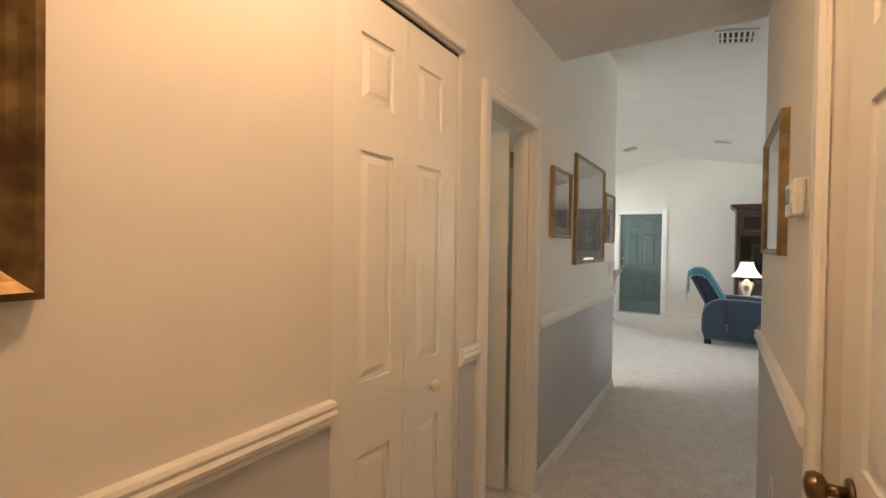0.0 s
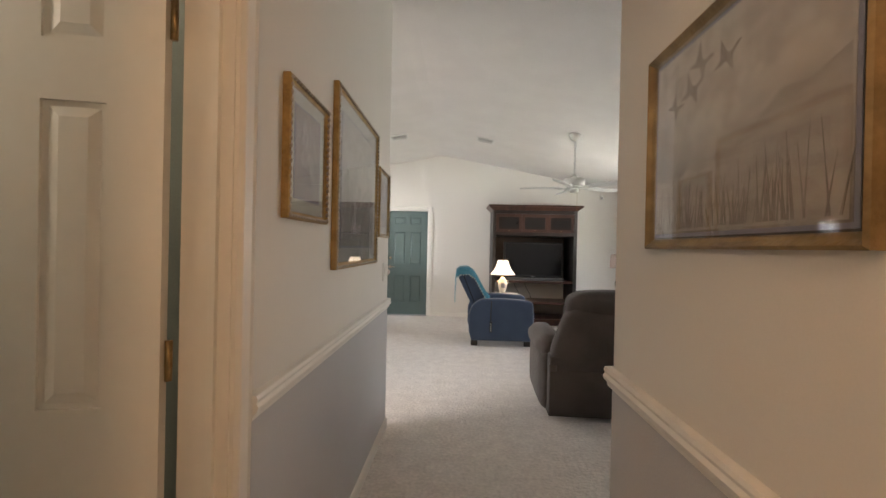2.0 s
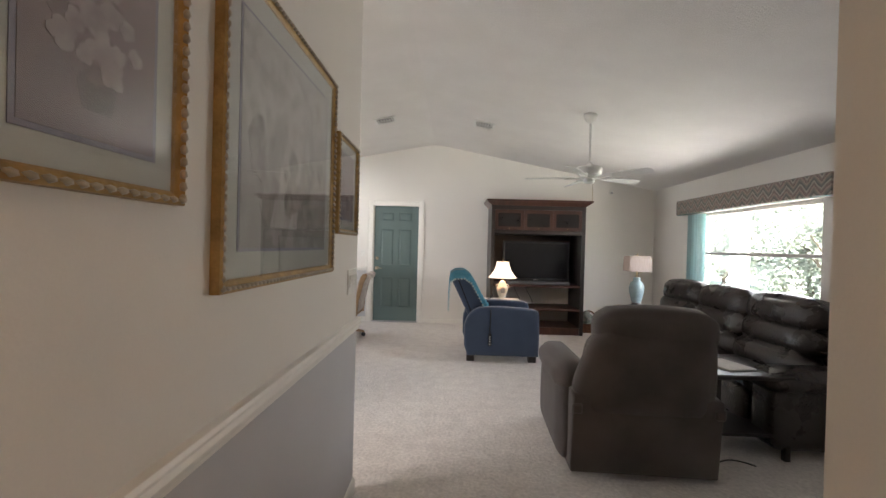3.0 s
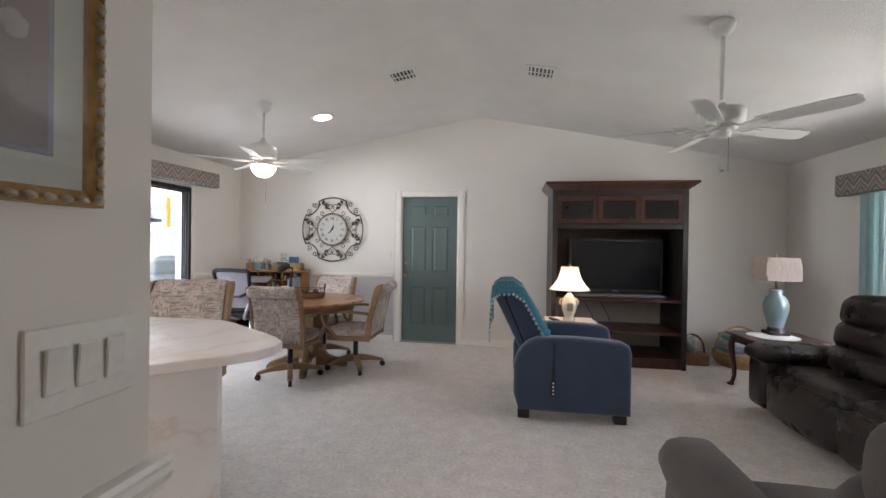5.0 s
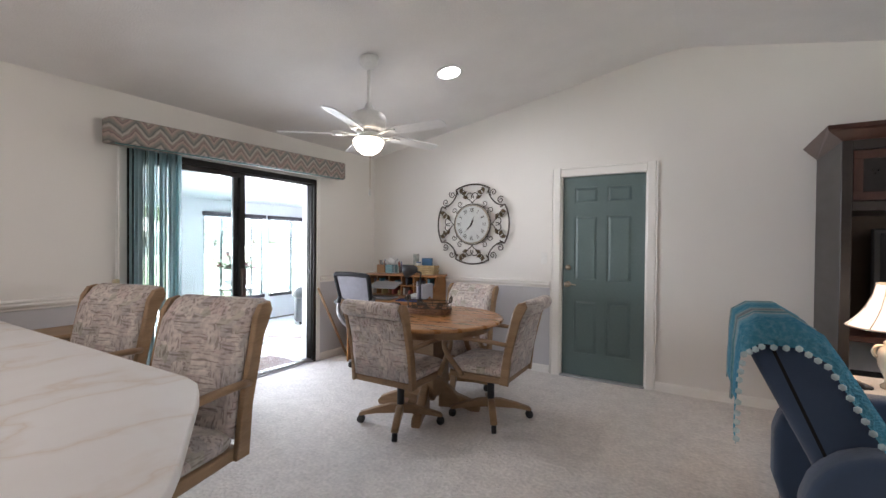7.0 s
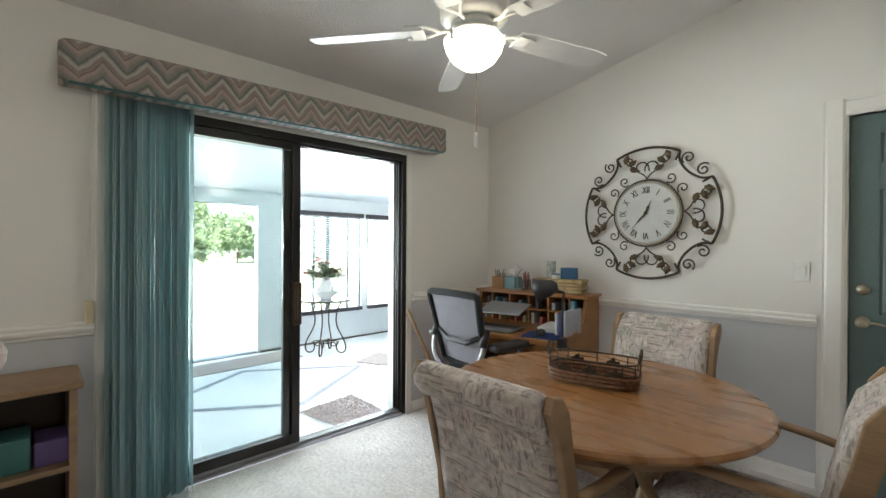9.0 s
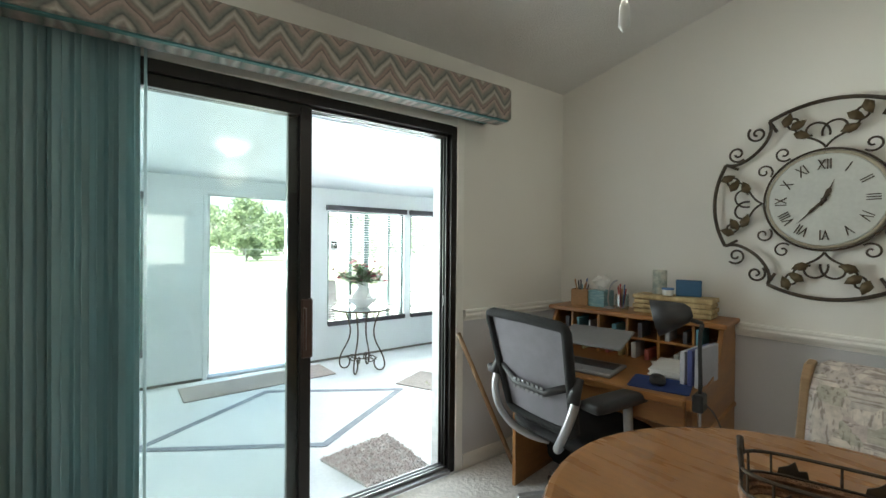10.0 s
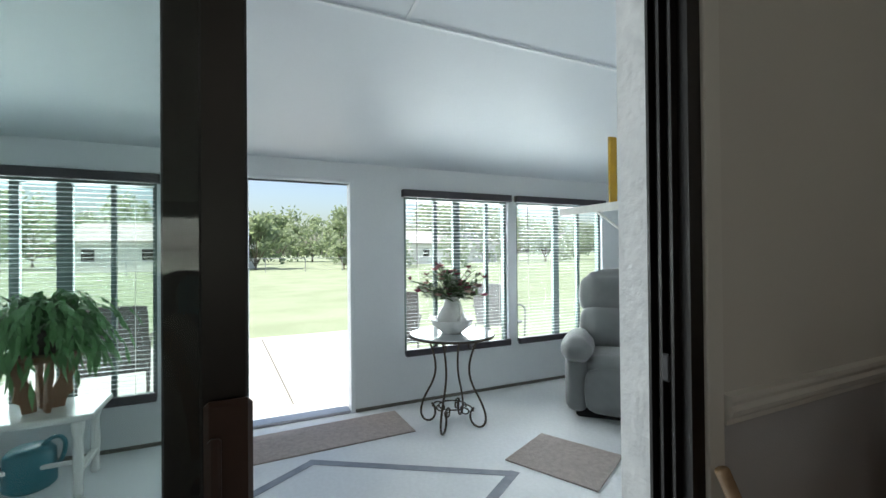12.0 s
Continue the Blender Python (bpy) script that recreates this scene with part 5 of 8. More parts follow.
tray = thing("basket_tray", "oval wicker tray with black iron rail and cut-out silhouettes", "tray", pose(-2.32, 8.84, 0.756, 0, 0, 17) @ Matrix.Diagonal((0.84, 0.84, 0.84, 1)))
oval = [(0.205 * math.copysign(abs(math.cos(radians(a))) ** 0.55, math.cos(radians(a))), 0.10 * math.copysign(abs(math.sin(radians(a))) ** 0.55, math.sin(radians(a)))) for a in range(0, 360, 10)]
part("tray_base", prism(oval, 0.0, 0.012, "z"), WICKER, tray)
for i in range(3):
    part("woven_band", tube([(x * (1 + 0.02 * i), y * (1 + 0.02 * i), 0.015 + 0.02 * i) for x, y in oval + oval[:1]], 0.011, 6), mat("red_brown_wicker", (0.27, 0.13, 0.06), 0.6, c2=(0.13, 0.06, 0.03), scale=45, bump=0.8, bscale=130), tray, "woven reddish-brown wicker")
part("top_rail", tube([(x * 1.07, y * 1.07, 0.125) for x, y in oval + oval[:1]], 0.005, 6), IRON, tray)
part("mid_rail", tube([(x * 1.06, y * 1.06, 0.068) for x, y in oval + oval[:1]], 0.004, 6), IRON, tray)
for i in range(0, 36, 3):
    x, y = oval[i]
    part("rail_post", cyl((x * 1.06, y * 1.06, 0.06), (x * 1.07, y * 1.07, 0.125), 0.0035, seg=6), IRON, tray)
for i, (x, y) in enumerate(((-0.12, -0.104), (0.0, -0.106), (0.12, -0.104), (-0.1, 0.106), (0.08, 0.106))):
    part("silhouette", prism([(x - 0.035, 0.07), (x + 0.035, 0.07), (x + 0.03, 0.092), (x + 0.012, 0.088), (x + 0.004, 0.112), (x - 0.012, 0.096), (x - 0.032, 0.086)], y - 0.002, y + 0.002, "y"), IRON, tray)
for sx in (-1, 1):
    part("handle", tube([(sx * 0.215, -0.05, 0.125), (sx * 0.22, -0.045, 0.17), (sx * 0.222, 0.0, 0.185), (sx * 0.22, 0.045, 0.17), (sx * 0.215, 0.05, 0.125)], 0.007, 8), IRON, tray)

# ---- wall clock ----
ck = thing("wall_clock", "large wrought-iron scroll wall clock with Roman numerals", "clock", pose(-2.638, FW - 0.035, 1.57))
R = 0.455


def ring(r, n=60, a0=0, a1=360, y=0.0):
    return [(r * math.sin(radians(a0 + (a1 - a0) * i / n)), y, r * math.cos(radians(a0 + (a1 - a0) * i / n))) for i in range(n + 1)]


part("dial", move(lathe([(0.001, 0), (0.205, 0), (0.212, 0.006), (0.205, 0.014), (0.001, 0.014)], 48), pose(0, 0, 0, 90)), mat("clock_dial", (0.55, 0.56, 0.53), 0.6, c2=(0.50, 0.51, 0.49), scale=6), ck, "pale grey-white dial")
part("dial_bezel", tube(ring(0.215), 0.011, 8), mat("aged_bezel", (0.35, 0.31, 0.24), 0.5, 0.4, scale=20), ck, "aged metal bezel", True)
part("inner_ring", tube(ring(0.232), 0.005, 6), IRON, ck, smooth=True)
for k, word in enumerate(("XII", "I", "II", "III", "IV", "V", "VI", "VII", "VIII", "IX", "X", "XI")):
    cu = bpy.data.curves.new("numeral", 'FONT')
    cu.body, cu.size, cu.extrude, cu.align_x, cu.align_y = word, 0.058, 0.0015, 'CENTER', 'CENTER'
    tmp = bpy.data.objects.new("numeral_text", cu)
    me = bpy.data.meshes.new_from_object(tmp)
    bpy.data.objects.remove(tmp)
    me.materials.append(IRON)
    ob = new("numeral", me)
    ob.parent = ck
    ob.matrix_basis = pose(0, -0.0165, 0, 0, 30 * k, 0) @ pose(0, 0, 0.158, 90, 0, 0) @ Matrix.Diagonal((0.75, 1.15, 1, 1))


def hand(name, angle, length, w):
    b = prism([(-w * 0.4, -0.03), (w * 0.4, -0.03), (w, length * 0.45), (w * 0.3, length * 0.6), (0, length), (-w * 0.3, length * 0.6), (-w, length * 0.45)], -0.022, -0.019, "y")
    part(name, b, IRON, ck).matrix_basis = pose(0, 0, 0, 0, angle, 0)


hand("hour_hand", 22, 0.095, 0.010)
hand("minute_hand", 222, 0.15, 0.007)
part("hand_boss", cyl((0, -0.017, 0), (0, -0.026, 0), 0.011), IRON, ck, smooth=True)


def spiral(cx, cz, r, a0, turns, sgn=1, n=22):
    return [(cx + r * (1 - 0.8 * i / n) * math.cos(radians(a0) + sgn * 2 * math.pi * turns * i / n), 0.0, cz + r * (1 - 0.8 * i / n) * math.sin(radians(a0) + sgn * 2 * math.pi * turns * i / n)) for i in range(n + 1)]


leafm = mat("bronze_leaf", (0.12, 0.085, 0.045), 0.5, 0.6, scale=30, bump=0.2)
for q in range(4):
    turn = pose(0, 0, 0, 0, 90 * q, 0)

    def cp(name, bm, m=IRON):
        part(name, bm, m, ck, smooth=True).matrix_basis = turn
    cp("outer_arc", tube(ring(R, 14, -28, 28), 0.009, 8))
    # concave corner bar from this arc to the next
    a, b = Vector(ring(R, 1, 28, 28)[0]), Vector(ring(R, 1, 62, 62)[0])
    cp("corner_bar", tube(bez(a, a * 0.80, b * 0.80, b, 12), 0.008, 8))
    cp("end_bar", tube([a * 1.0, a * 0.86], 0.007, 6))
    cp("end_bar", tube([b * 1.0, b * 0.86], 0.007, 6))
    for sgn, base in ((1, a), (-1, b)):
        d = Vector((math.sin(radians(45)), 0, math.cos(radians(45))))
        t = Vector((math.cos(radians(45)), 0, -math.sin(radians(45)))) * -sgn
        c = d * 0.435 + t * 0.062
        cp("corner_scroll", tube([(v[0], 0, v[2]) for v in spiral(c.x, c.z, 0.043, 45 + 90 * sgn + 90, 1.35, -sgn)], 0.0055, 6))
        d2 = Vector((math.sin(radians(45)), 0, math.cos(radians(45))))
        c2 = d2 * 0.275 + t * 0.055
        cp("inner_scroll", tube([(v[0], 0, v[2]) for v in spiral(c2.x, c2.z, 0.038, 225, 1.2, sgn)], 0.0045, 6))
    for sgn in (-1, 1):
        cp("c_scroll", tube([(sgn * p[0], 0, p[2]) for p in spiral(0.045, 0.315, 0.062, 200, 0.75, -1)], 0.005, 6))
        cp("scroll_stem", tube([Vector((sgn * v.x, 0, v.z)) for v in bez((0.0, 0, 0.24), (0.03, 0, 0.30), (0.10, 0, 0.29), (0.115, 0, 0.345), 10)], 0.005, 6))
        cp("scroll_stem", tube([(sgn * p[0], 0, p[2]) for p in spiral(0.115, 0.375, 0.034, -90, 0.9, 1)], 0.005, 6))
        for i, (lx, lz, rot) in enumerate(((0.10, 0.36, 30), (0.14, 0.39, 70), (0.085, 0.31, -20))):
            lf = prism([(-0.035, 0), (-0.012, 0.022), (0.01, 0.016), (0.036, 0.0), (0.012, -0.018), (-0.014, -0.020)], -0.004, 0.004, "y")
            lf = move(lf, pose(sgn * lx, -0.008, lz, 0, sgn * rot, 0))
            cp("metal_leaf", lf, leafm)

# ---- peninsula counter ----
ct = thing("peninsula_counter", "white veined laminate counter with a chamfered end", "counter", pose(0, 0, 0))
TOP = [(-4.0, 5.0), (-2.06, 5.0), (-1.19, 5.87), (-1.11, 5.97), (-1.085, 6.06), (-1.10, 6.15), (-1.16, 6.215), (-1.25, 6.285), (-1.60, 6.52), (-1.69, 6.565), (-1.78, 6.58), (-4.0, 6.57)]
part("worktop", prism(TOP, 0.872, 0.915, "z", bevel=0.006), MARBLE, ct)
part("base_panel", prism([(-4.0, 5.1), (-2.31, 5.1), (-1.35, 6.06), (-1.36, 6.10), (-1.62, 6.25), (-4.0, 6.27)], 0.0, 0.872, "z"), MARBLE, ct, "matching veined laminate panel")
part("toe_strip", prism([(-2.31, 5.085), (-1.342, 6.05), (-1.342, 6.06), (-2.32, 5.10)], 0.0, 0.09, "z"), TRIM, ct)
# made-up fitting, never in view, that goes with the kitchen fill lamp
kl = thing("kitchen_ceiling_light", "added unseen ceiling panel for the kitchen fill", "ceiling light", on_ceiling(-2.4, 4.3))
part("panel_frame", box(-0.6, 0.6, -0.3, 0.3, -0.08, 0.0, 0.01), FANW, kl)
part("diffuser", box(-0.57, 0.57, -0.27, 0.27, -0.088, -0.081), glow_mat("fill_panel_glow", (1, 0.95, 0.9), 0.5), kl)

# ---- low bookcase by the west wall ----
bc = thing("low_bookcase", "low honey-oak open bookcase holding books and boxes", "bookcase", pose(LW + 0.02, 6.80, 0))
part("top_board", box(0, 0.37, -0.52, 0.46, 0.735, 0.762, 0.006), OAK, bc)
part("side_board", box(0, 0.35, -0.50, -0.475, 0, 0.735), OAK, bc)
part("side_board", box(0, 0.35, 0.415, 0.44, 0, 0.735), OAK, bc)
part("back_board", box(0, 0.012, -0.475, 0.415, 0.05, 0.735), mat("dark_back", (0.05, 0.035, 0.025), 0.8), bc)
for z in (0.05, 0.40):
    part("shelf_board", box(0.012, 0.34, -0.475, 0.415, z, z + 0.022), OAK, bc)
for i, (y, w, h, c) in enumerate(((-0.4, 0.05, 0.22, (0.2, 0.1, 0.1)), (-0.34, 0.04, 0.25, (0.1, 0.15, 0.2)), (-0.29, 0.05, 0.2, (0.35, 0.3, 0.2)), (0.1, 0.2, 0.13, (0.05, 0.17, 0.16)), (0.31, 0.12, 0.1, (0.12, 0.08, 0.22)))):
    b = thing("book" if w < 0.1 else "storage_box", "book with a worn coloured cover on shelf" if w < 0.1 else "small dark box on the bookcase shelf", "book" if w < 0.1 else "box", pose(LW + 0.22, 6.80 + y, 0.423))
    part("body", box(-0.09, 0.09, 0, w, 0, h, 0.004), mat("shelf_item_%d" % i, c, 0.6), b)

# ---- roll-top style desk with its chair ----
DESK = pose(-3.45, 10.178, 0, 0, 0, 8)
dk = thing("desk", "honey-oak desk with pigeonhole hutch against the wall", "desk", DESK)
W = 0.46
for sx in (-1, 1):
    part("side_panel", prism([(0.0, 0.0), (0.0, 0.955), (-0.25, 0.955), (-0.33, 0.80), (-0.52, 0.74), (-0.78, 0.735), (-0.78, 0.69), (-0.70, 0.69), (-0.70, 0.0)], min(sx * W, sx * (W - 0.022)), max(sx * W, sx * (W - 0.022)), "x", bevel=0.003), DESKOAK, dk)
part("hutch_top", box(-W - 0.02, W + 0.02, -0.30, 0.0, 0.955, 0.98, 0.006), DESKOAK, dk)
part("desk_surface", box(-W + 0.022, W - 0.022, -0.80, -0.01, 0.70, 0.735, 0.006), DESKOAK, dk)
part("back_panel", box(-W + 0.022, W - 0.022, -0.012, 0, 0.1, 0.955), DESKOAK, dk)
part("hutch_shelf", box(-W + 0.022, W - 0.022, -0.27, -0.012, 0.84, 0.852), DESKOAK, dk)
for i in range(5):
    x = 0.92 * (-0.36 + 0.18 * i)
    part("divider", box(x - 0.006, x + 0.006, -0.27, -0.012, 0.735, 0.84), DESKOAK, dk)
    part("divider", box(x - 0.006, x + 0.006, -0.27, -0.012, 0.852, 0.955), DESKOAK, dk)
part("apron_drawer", box(-W + 0.03, W - 0.03, -0.76, -0.735, 0.60, 0.70, 0.004), DESKOAK, dk)
part("foot_rail", box(W - 0.03, W + 0.012, -0.72, -0.02, 0.52, 0.545, 0.006), DESKOAK, dk)


def item(name, label, cat, x, y, z, build, turn=0):
    t = thing(name, label, cat, DESK @ pose((x + 3.53) * 0.92, y - 10.238, z, 0, 0, turn))
    build(t)
    return t


rnd = random.Random(5)


def pens(t, n, r, z0, h):
    for i in range(n):
        a, q = rnd.uniform(0, 6.28), rnd.uniform(0.2, 0.9) * r
        c = rnd.choice(((0.02, 0.02, 0.03), (0.05, 0.12, 0.3), (0.3, 0.05, 0.05), (0.03, 0.22, 0.3), (0.5, 0.5, 0.5), (0.4, 0.2, 0.08)))
        part("pen", cyl((q * math.cos(a) * 0.5, q * math.sin(a) * 0.5, z0), (q * math.cos(a) * 1.5, q * math.sin(a) * 1.5, z0 + h * rnd.uniform(0.75, 1.1)), 0.0045, seg=6), mat("pen_%.2f_%.2f" % (c[0], c[2]), c, 0.4), t)


def pencil_box(t):
    for a in ((-0.05, 0.05, -0.05, -0.044), (-0.05, 0.05, 0.044, 0.05), (-0.05, -0.044, -0.044, 0.044), (0.044, 0.05, -0.044, 0.044)):
        part("side", box(*a, 0.0, 0.10, 0.001), mat("rattan_box", (0.32, 0.17, 0.07), 0.6, scale=30, bump=0.5), t)
    part("bottom", box(-0.044, 0.044, -0.044, 0.044, 0, 0.005), MATS["rattan_box"], t)
    pens(t, 11, 0.04, 0.01, 0.14)


item("pencil_box", "woven brown pencil box full of pens", "pencil box", -3.90, 10.10, 0.98, pencil_box, 10)


def tissue(t):
    part("carton", box(-0.055, 0.055, -0.055, 0.055, 0, 0.10, 0.003), mat("teal_box", (0.10, 0.24, 0.27), 0.6, c2=(0.25, 0.38, 0.40), scale=30, stretch=(1, 1, 8)), t)
    bm = lathe([(0.02, 0.10), (0.035, 0.13), (0.05, 0.16), (0.03, 0.185)], 10)
    for v in bm.verts:
        v.co += Vector((rnd.uniform(-1, 1), rnd.uniform(-1, 1), rnd.uniform(-1, 1))) * 0.012
    part("tissue", bm, PAPER, t, "white paper tissue")


item("tissue_box", "teal patterned tissue box with a white tissue", "tissue box", -3.77, 10.12, 0.98, tissue, -8)


def jar_pens(t):
    part("jar", lathe([(0.034, 0), (0.038, 0.01), (0.038, 0.085), (0.034, 0.09), (0.034, 0.02)], 16, closed=False), glass_mat("jar_glass", (0.85, 0.9, 0.9), 0.3), t)
    pens(t, 9, 0.025, 0.01, 0.13)


item("pen_jar", "clear glass jar crammed with dark pens", "jar", -3.61, 10.08, 0.98, jar_pens)


def weave_basket(t):
    for i in range(4):
        o = 0.006 if i % 2 else 0.0
        part("woven_band", prism([(-0.19 - o, -0.07 - o), (0.19 + o, -0.07 - o), (0.19 + o, 0.07 + o), (-0.19 - o, 0.07 + o)], 0.002 + 0.026 * i, 0.026 + 0.026 * i, "z", bevel=0.006), mat("pale_wicker", (0.50, 0.38, 0.20), 0.7, c2=(0.30, 0.21, 0.09), scale=26, stretch=(1, 1, 0.3), bump=0.8), t)


item("storage_basket", "long pale woven wicker basket on the desk hutch", "basket", -3.31, 10.10, 0.98, weave_basket)


def tin(t):
    part("can_body", lathe([(0.035, 0), (0.037, 0.004), (0.037, 0.13), (0.035, 0.135), (0.001, 0.134)], 20), mat("printed_tin", (0.55, 0.52, 0.45), 0.4, c2=(0.2, 0.25, 0.22), scale=25), t)


item("tin_can", "round printed tin standing in the basket", "tin", -3.40, 10.12, 1.085, tin)


def card_box(t):
    part("carton", box(-0.06, 0.06, -0.03, 0.03, 0, 0.085, 0.003), mat("dark_blue_card", (0.03, 0.10, 0.20), 0.6), t)


item("card_box", "dark blue carton standing in the basket", "box", -3.24, 10.12, 1.085, card_box, 12)
item("small_tub", "small white tub standing in the basket", "tub", -3.34, 10.08, 1.085, lambda t: (part("tub", lathe([(0.026, 0), (0.03, 0.03), (0.001, 0.031)], 16), WHITEP, t), part("lid", lathe([(0.031, 0.031), (0.031, 0.04), (0.001, 0.041)], 16), mat("blue_lid", (0.05, 0.15, 0.35), 0.4), t)))


def holes_stuff():
    cols = ((0.45, 0.43, 0.40), (0.05, 0.05, 0.06), (0.35, 0.08, 0.06), (0.1, 0.25, 0.3), (0.5, 0.42, 0.2), (0.30, 0.30, 0.32))
    for i in range(22):
        x = -0.43 + 0.039 * i + rnd.uniform(-0.008, 0.008)
        row = i % 2
        h, w = rnd.uniform(0.05, 0.085), rnd.uniform(0.012, 0.03)
        if abs(((x + 0.36) / 0.18) - round((x + 0.36) / 0.18)) < 0.14:
            continue
        t = thing("stationery_item", "small stationery packet in a desk pigeonhole", "stationery", DESK @ pose(x * 0.92, -0.238, 0.8525 if row else 0.7355))
        part("packet", box(-w / 2, w / 2, -0.03, 0.10, 0, h, 0.002), mat("packet_%d" % (i % 6), cols[i % 6], 0.6), t)


holes_stuff()


def laptop(t):
    part("base", box(-0.17, 0.17, -0.12, 0.12, 0, 0.018, 0.006), mat("laptop_grey", (0.22, 0.22, 0.23), 0.4, 0.3), t)
    part("keyboard", box(-0.15, 0.15, -0.02, 0.09, 0.018, 0.02), BLACKP, t)
    part("screen_lid", box(-0.17, 0.17, -0.006, 0.006, 0.0, 0.23, 0.004, tilt=Euler((radians(-76), 0, 0)).to_matrix().to_4x4()), MATS["laptop_grey"], t).location = (0, 0.13, 0.02)


item("laptop", "grey laptop with a dark keyboard on desk", "laptop", -3.60, 9.60, 0.736, laptop, 4)
item("mouse_mat", "dark blue cloth mouse mat on desk", "mouse mat", -3.20, 9.58, 0.736, lambda t: part("mat", prism([(-0.11, -0.10), (0.11, -0.10), (0.12, -0.09), (0.12, 0.09), (0.11, 0.10), (-0.11, 0.10), (-0.12, 0.09), (-0.12, -0.09)], 0, 0.005, "z"), mat("blue_mat", (0.02, 0.045, 0.17), 0.9), t), 10)


def mouse(t):
    part("shell", cushion(-0.03, 0.03, -0.05, 0.05, 0, 0.034, 0.004, 6, r=0.017), BLACKP, t, smooth=True)
    part("wheel", cyl((-0.004, 0.025, 0.032), (0.004, 0.025, 0.032), 0.008), MATS["laptop_grey"], t)


item("computer_mouse", "black computer mouse on the blue mat", "mouse", -3.21, 9.57, 0.7415, mouse, 20)


def papers(t):
    for i in range(6):
        part("sheet", box(-0.105, 0.105, -0.14, 0.14, 0.006 * i, 0.006 * i + 0.004), PAPER, t).rotation_euler = (0, 0, rnd.uniform(-0.25, 0.25))


item("paper_stack", "untidy stack of white papers on desk", "papers", -3.20, 9.83, 0.736, papers, 12)


def file_rack(t):
    for k in range(3):
        part("folder", box(-0.012 + 0.03 * k, 0.008 + 0.03 * k, -0.11, 0.11, 0, 0.15 + 0.01 * k, 0.003), mat("folder_%d" % k, ((0.55, 0.56, 0.60), (0.07, 0.09, 0.25), (0.45, 0.46, 0.52))[k], 0.5), t)


item("folder_rack", "pale grey and blue folders standing on desk", "folders", -3.11, 9.75, 0.736, file_rack, -6)


def desk_lamp(t):
    bm = box(-0.02, 0.02, -0.04, 0.03, -0.05, 0.02, 0.006)
    part("clamp", bm, BLACKP, t)
    part("clamp_screw", cyl((0, 0, -0.12), (0, 0, -0.04), 0.006), CHROME, t)
    part("lower_arm", tube(bez((0, 0, 0.02), (0.01, -0.02, 0.12), (-0.02, 0.03, 0.20), (0.0, 0.02, 0.30), 8), 0.008), BLACKP, t, smooth=True)
    part("upper_arm", tube([(0, 0.02, 0.30), (-0.05, -0.01, 0.315), (-0.09, -0.03, 0.31)], 0.009), BLACKP, t, smooth=True)
    part("lamp_head", move(lathe([(0.02, 0.0), (0.04, 0.02), (0.055, 0.06), (0.078, 0.14), (0.074, 0.14), (0.03, 0.03)], 20, closed=False), pose(-0.03, -0.01, 0.345, 0, -105, 15)), BLACKP, t, "black bell shade", True)
    part("cord", tube(bez((0.02, 0, -0.02), (0.12, -0.05, -0.05), (0.10, 0.05, -0.35), (0.15, 0.15, -0.70), 10), 0.003, 6), BLACKP, t)


item("clamp_lamp", "black clamp-on desk lamp with a bell shade", "desk lamp", -3.01, 9.50, 0.74, desk_lamp)
item("gooseneck_lamp", "small silver gooseneck lamp on the hutch", "desk lamp", -3.69, 10.07, 0.98, lambda t: (part("foot", lathe([(0.03, 0), (0.03, 0.008), (0.008, 0.012)], 14), ALU, t), part("neck", tube(bez((0, 0, 0.01), (-0.02, 0, 0.1), (0.01, 0, 0.16), (0.05, -0.01, 0.17), 8), 0.005), ALU, t)))


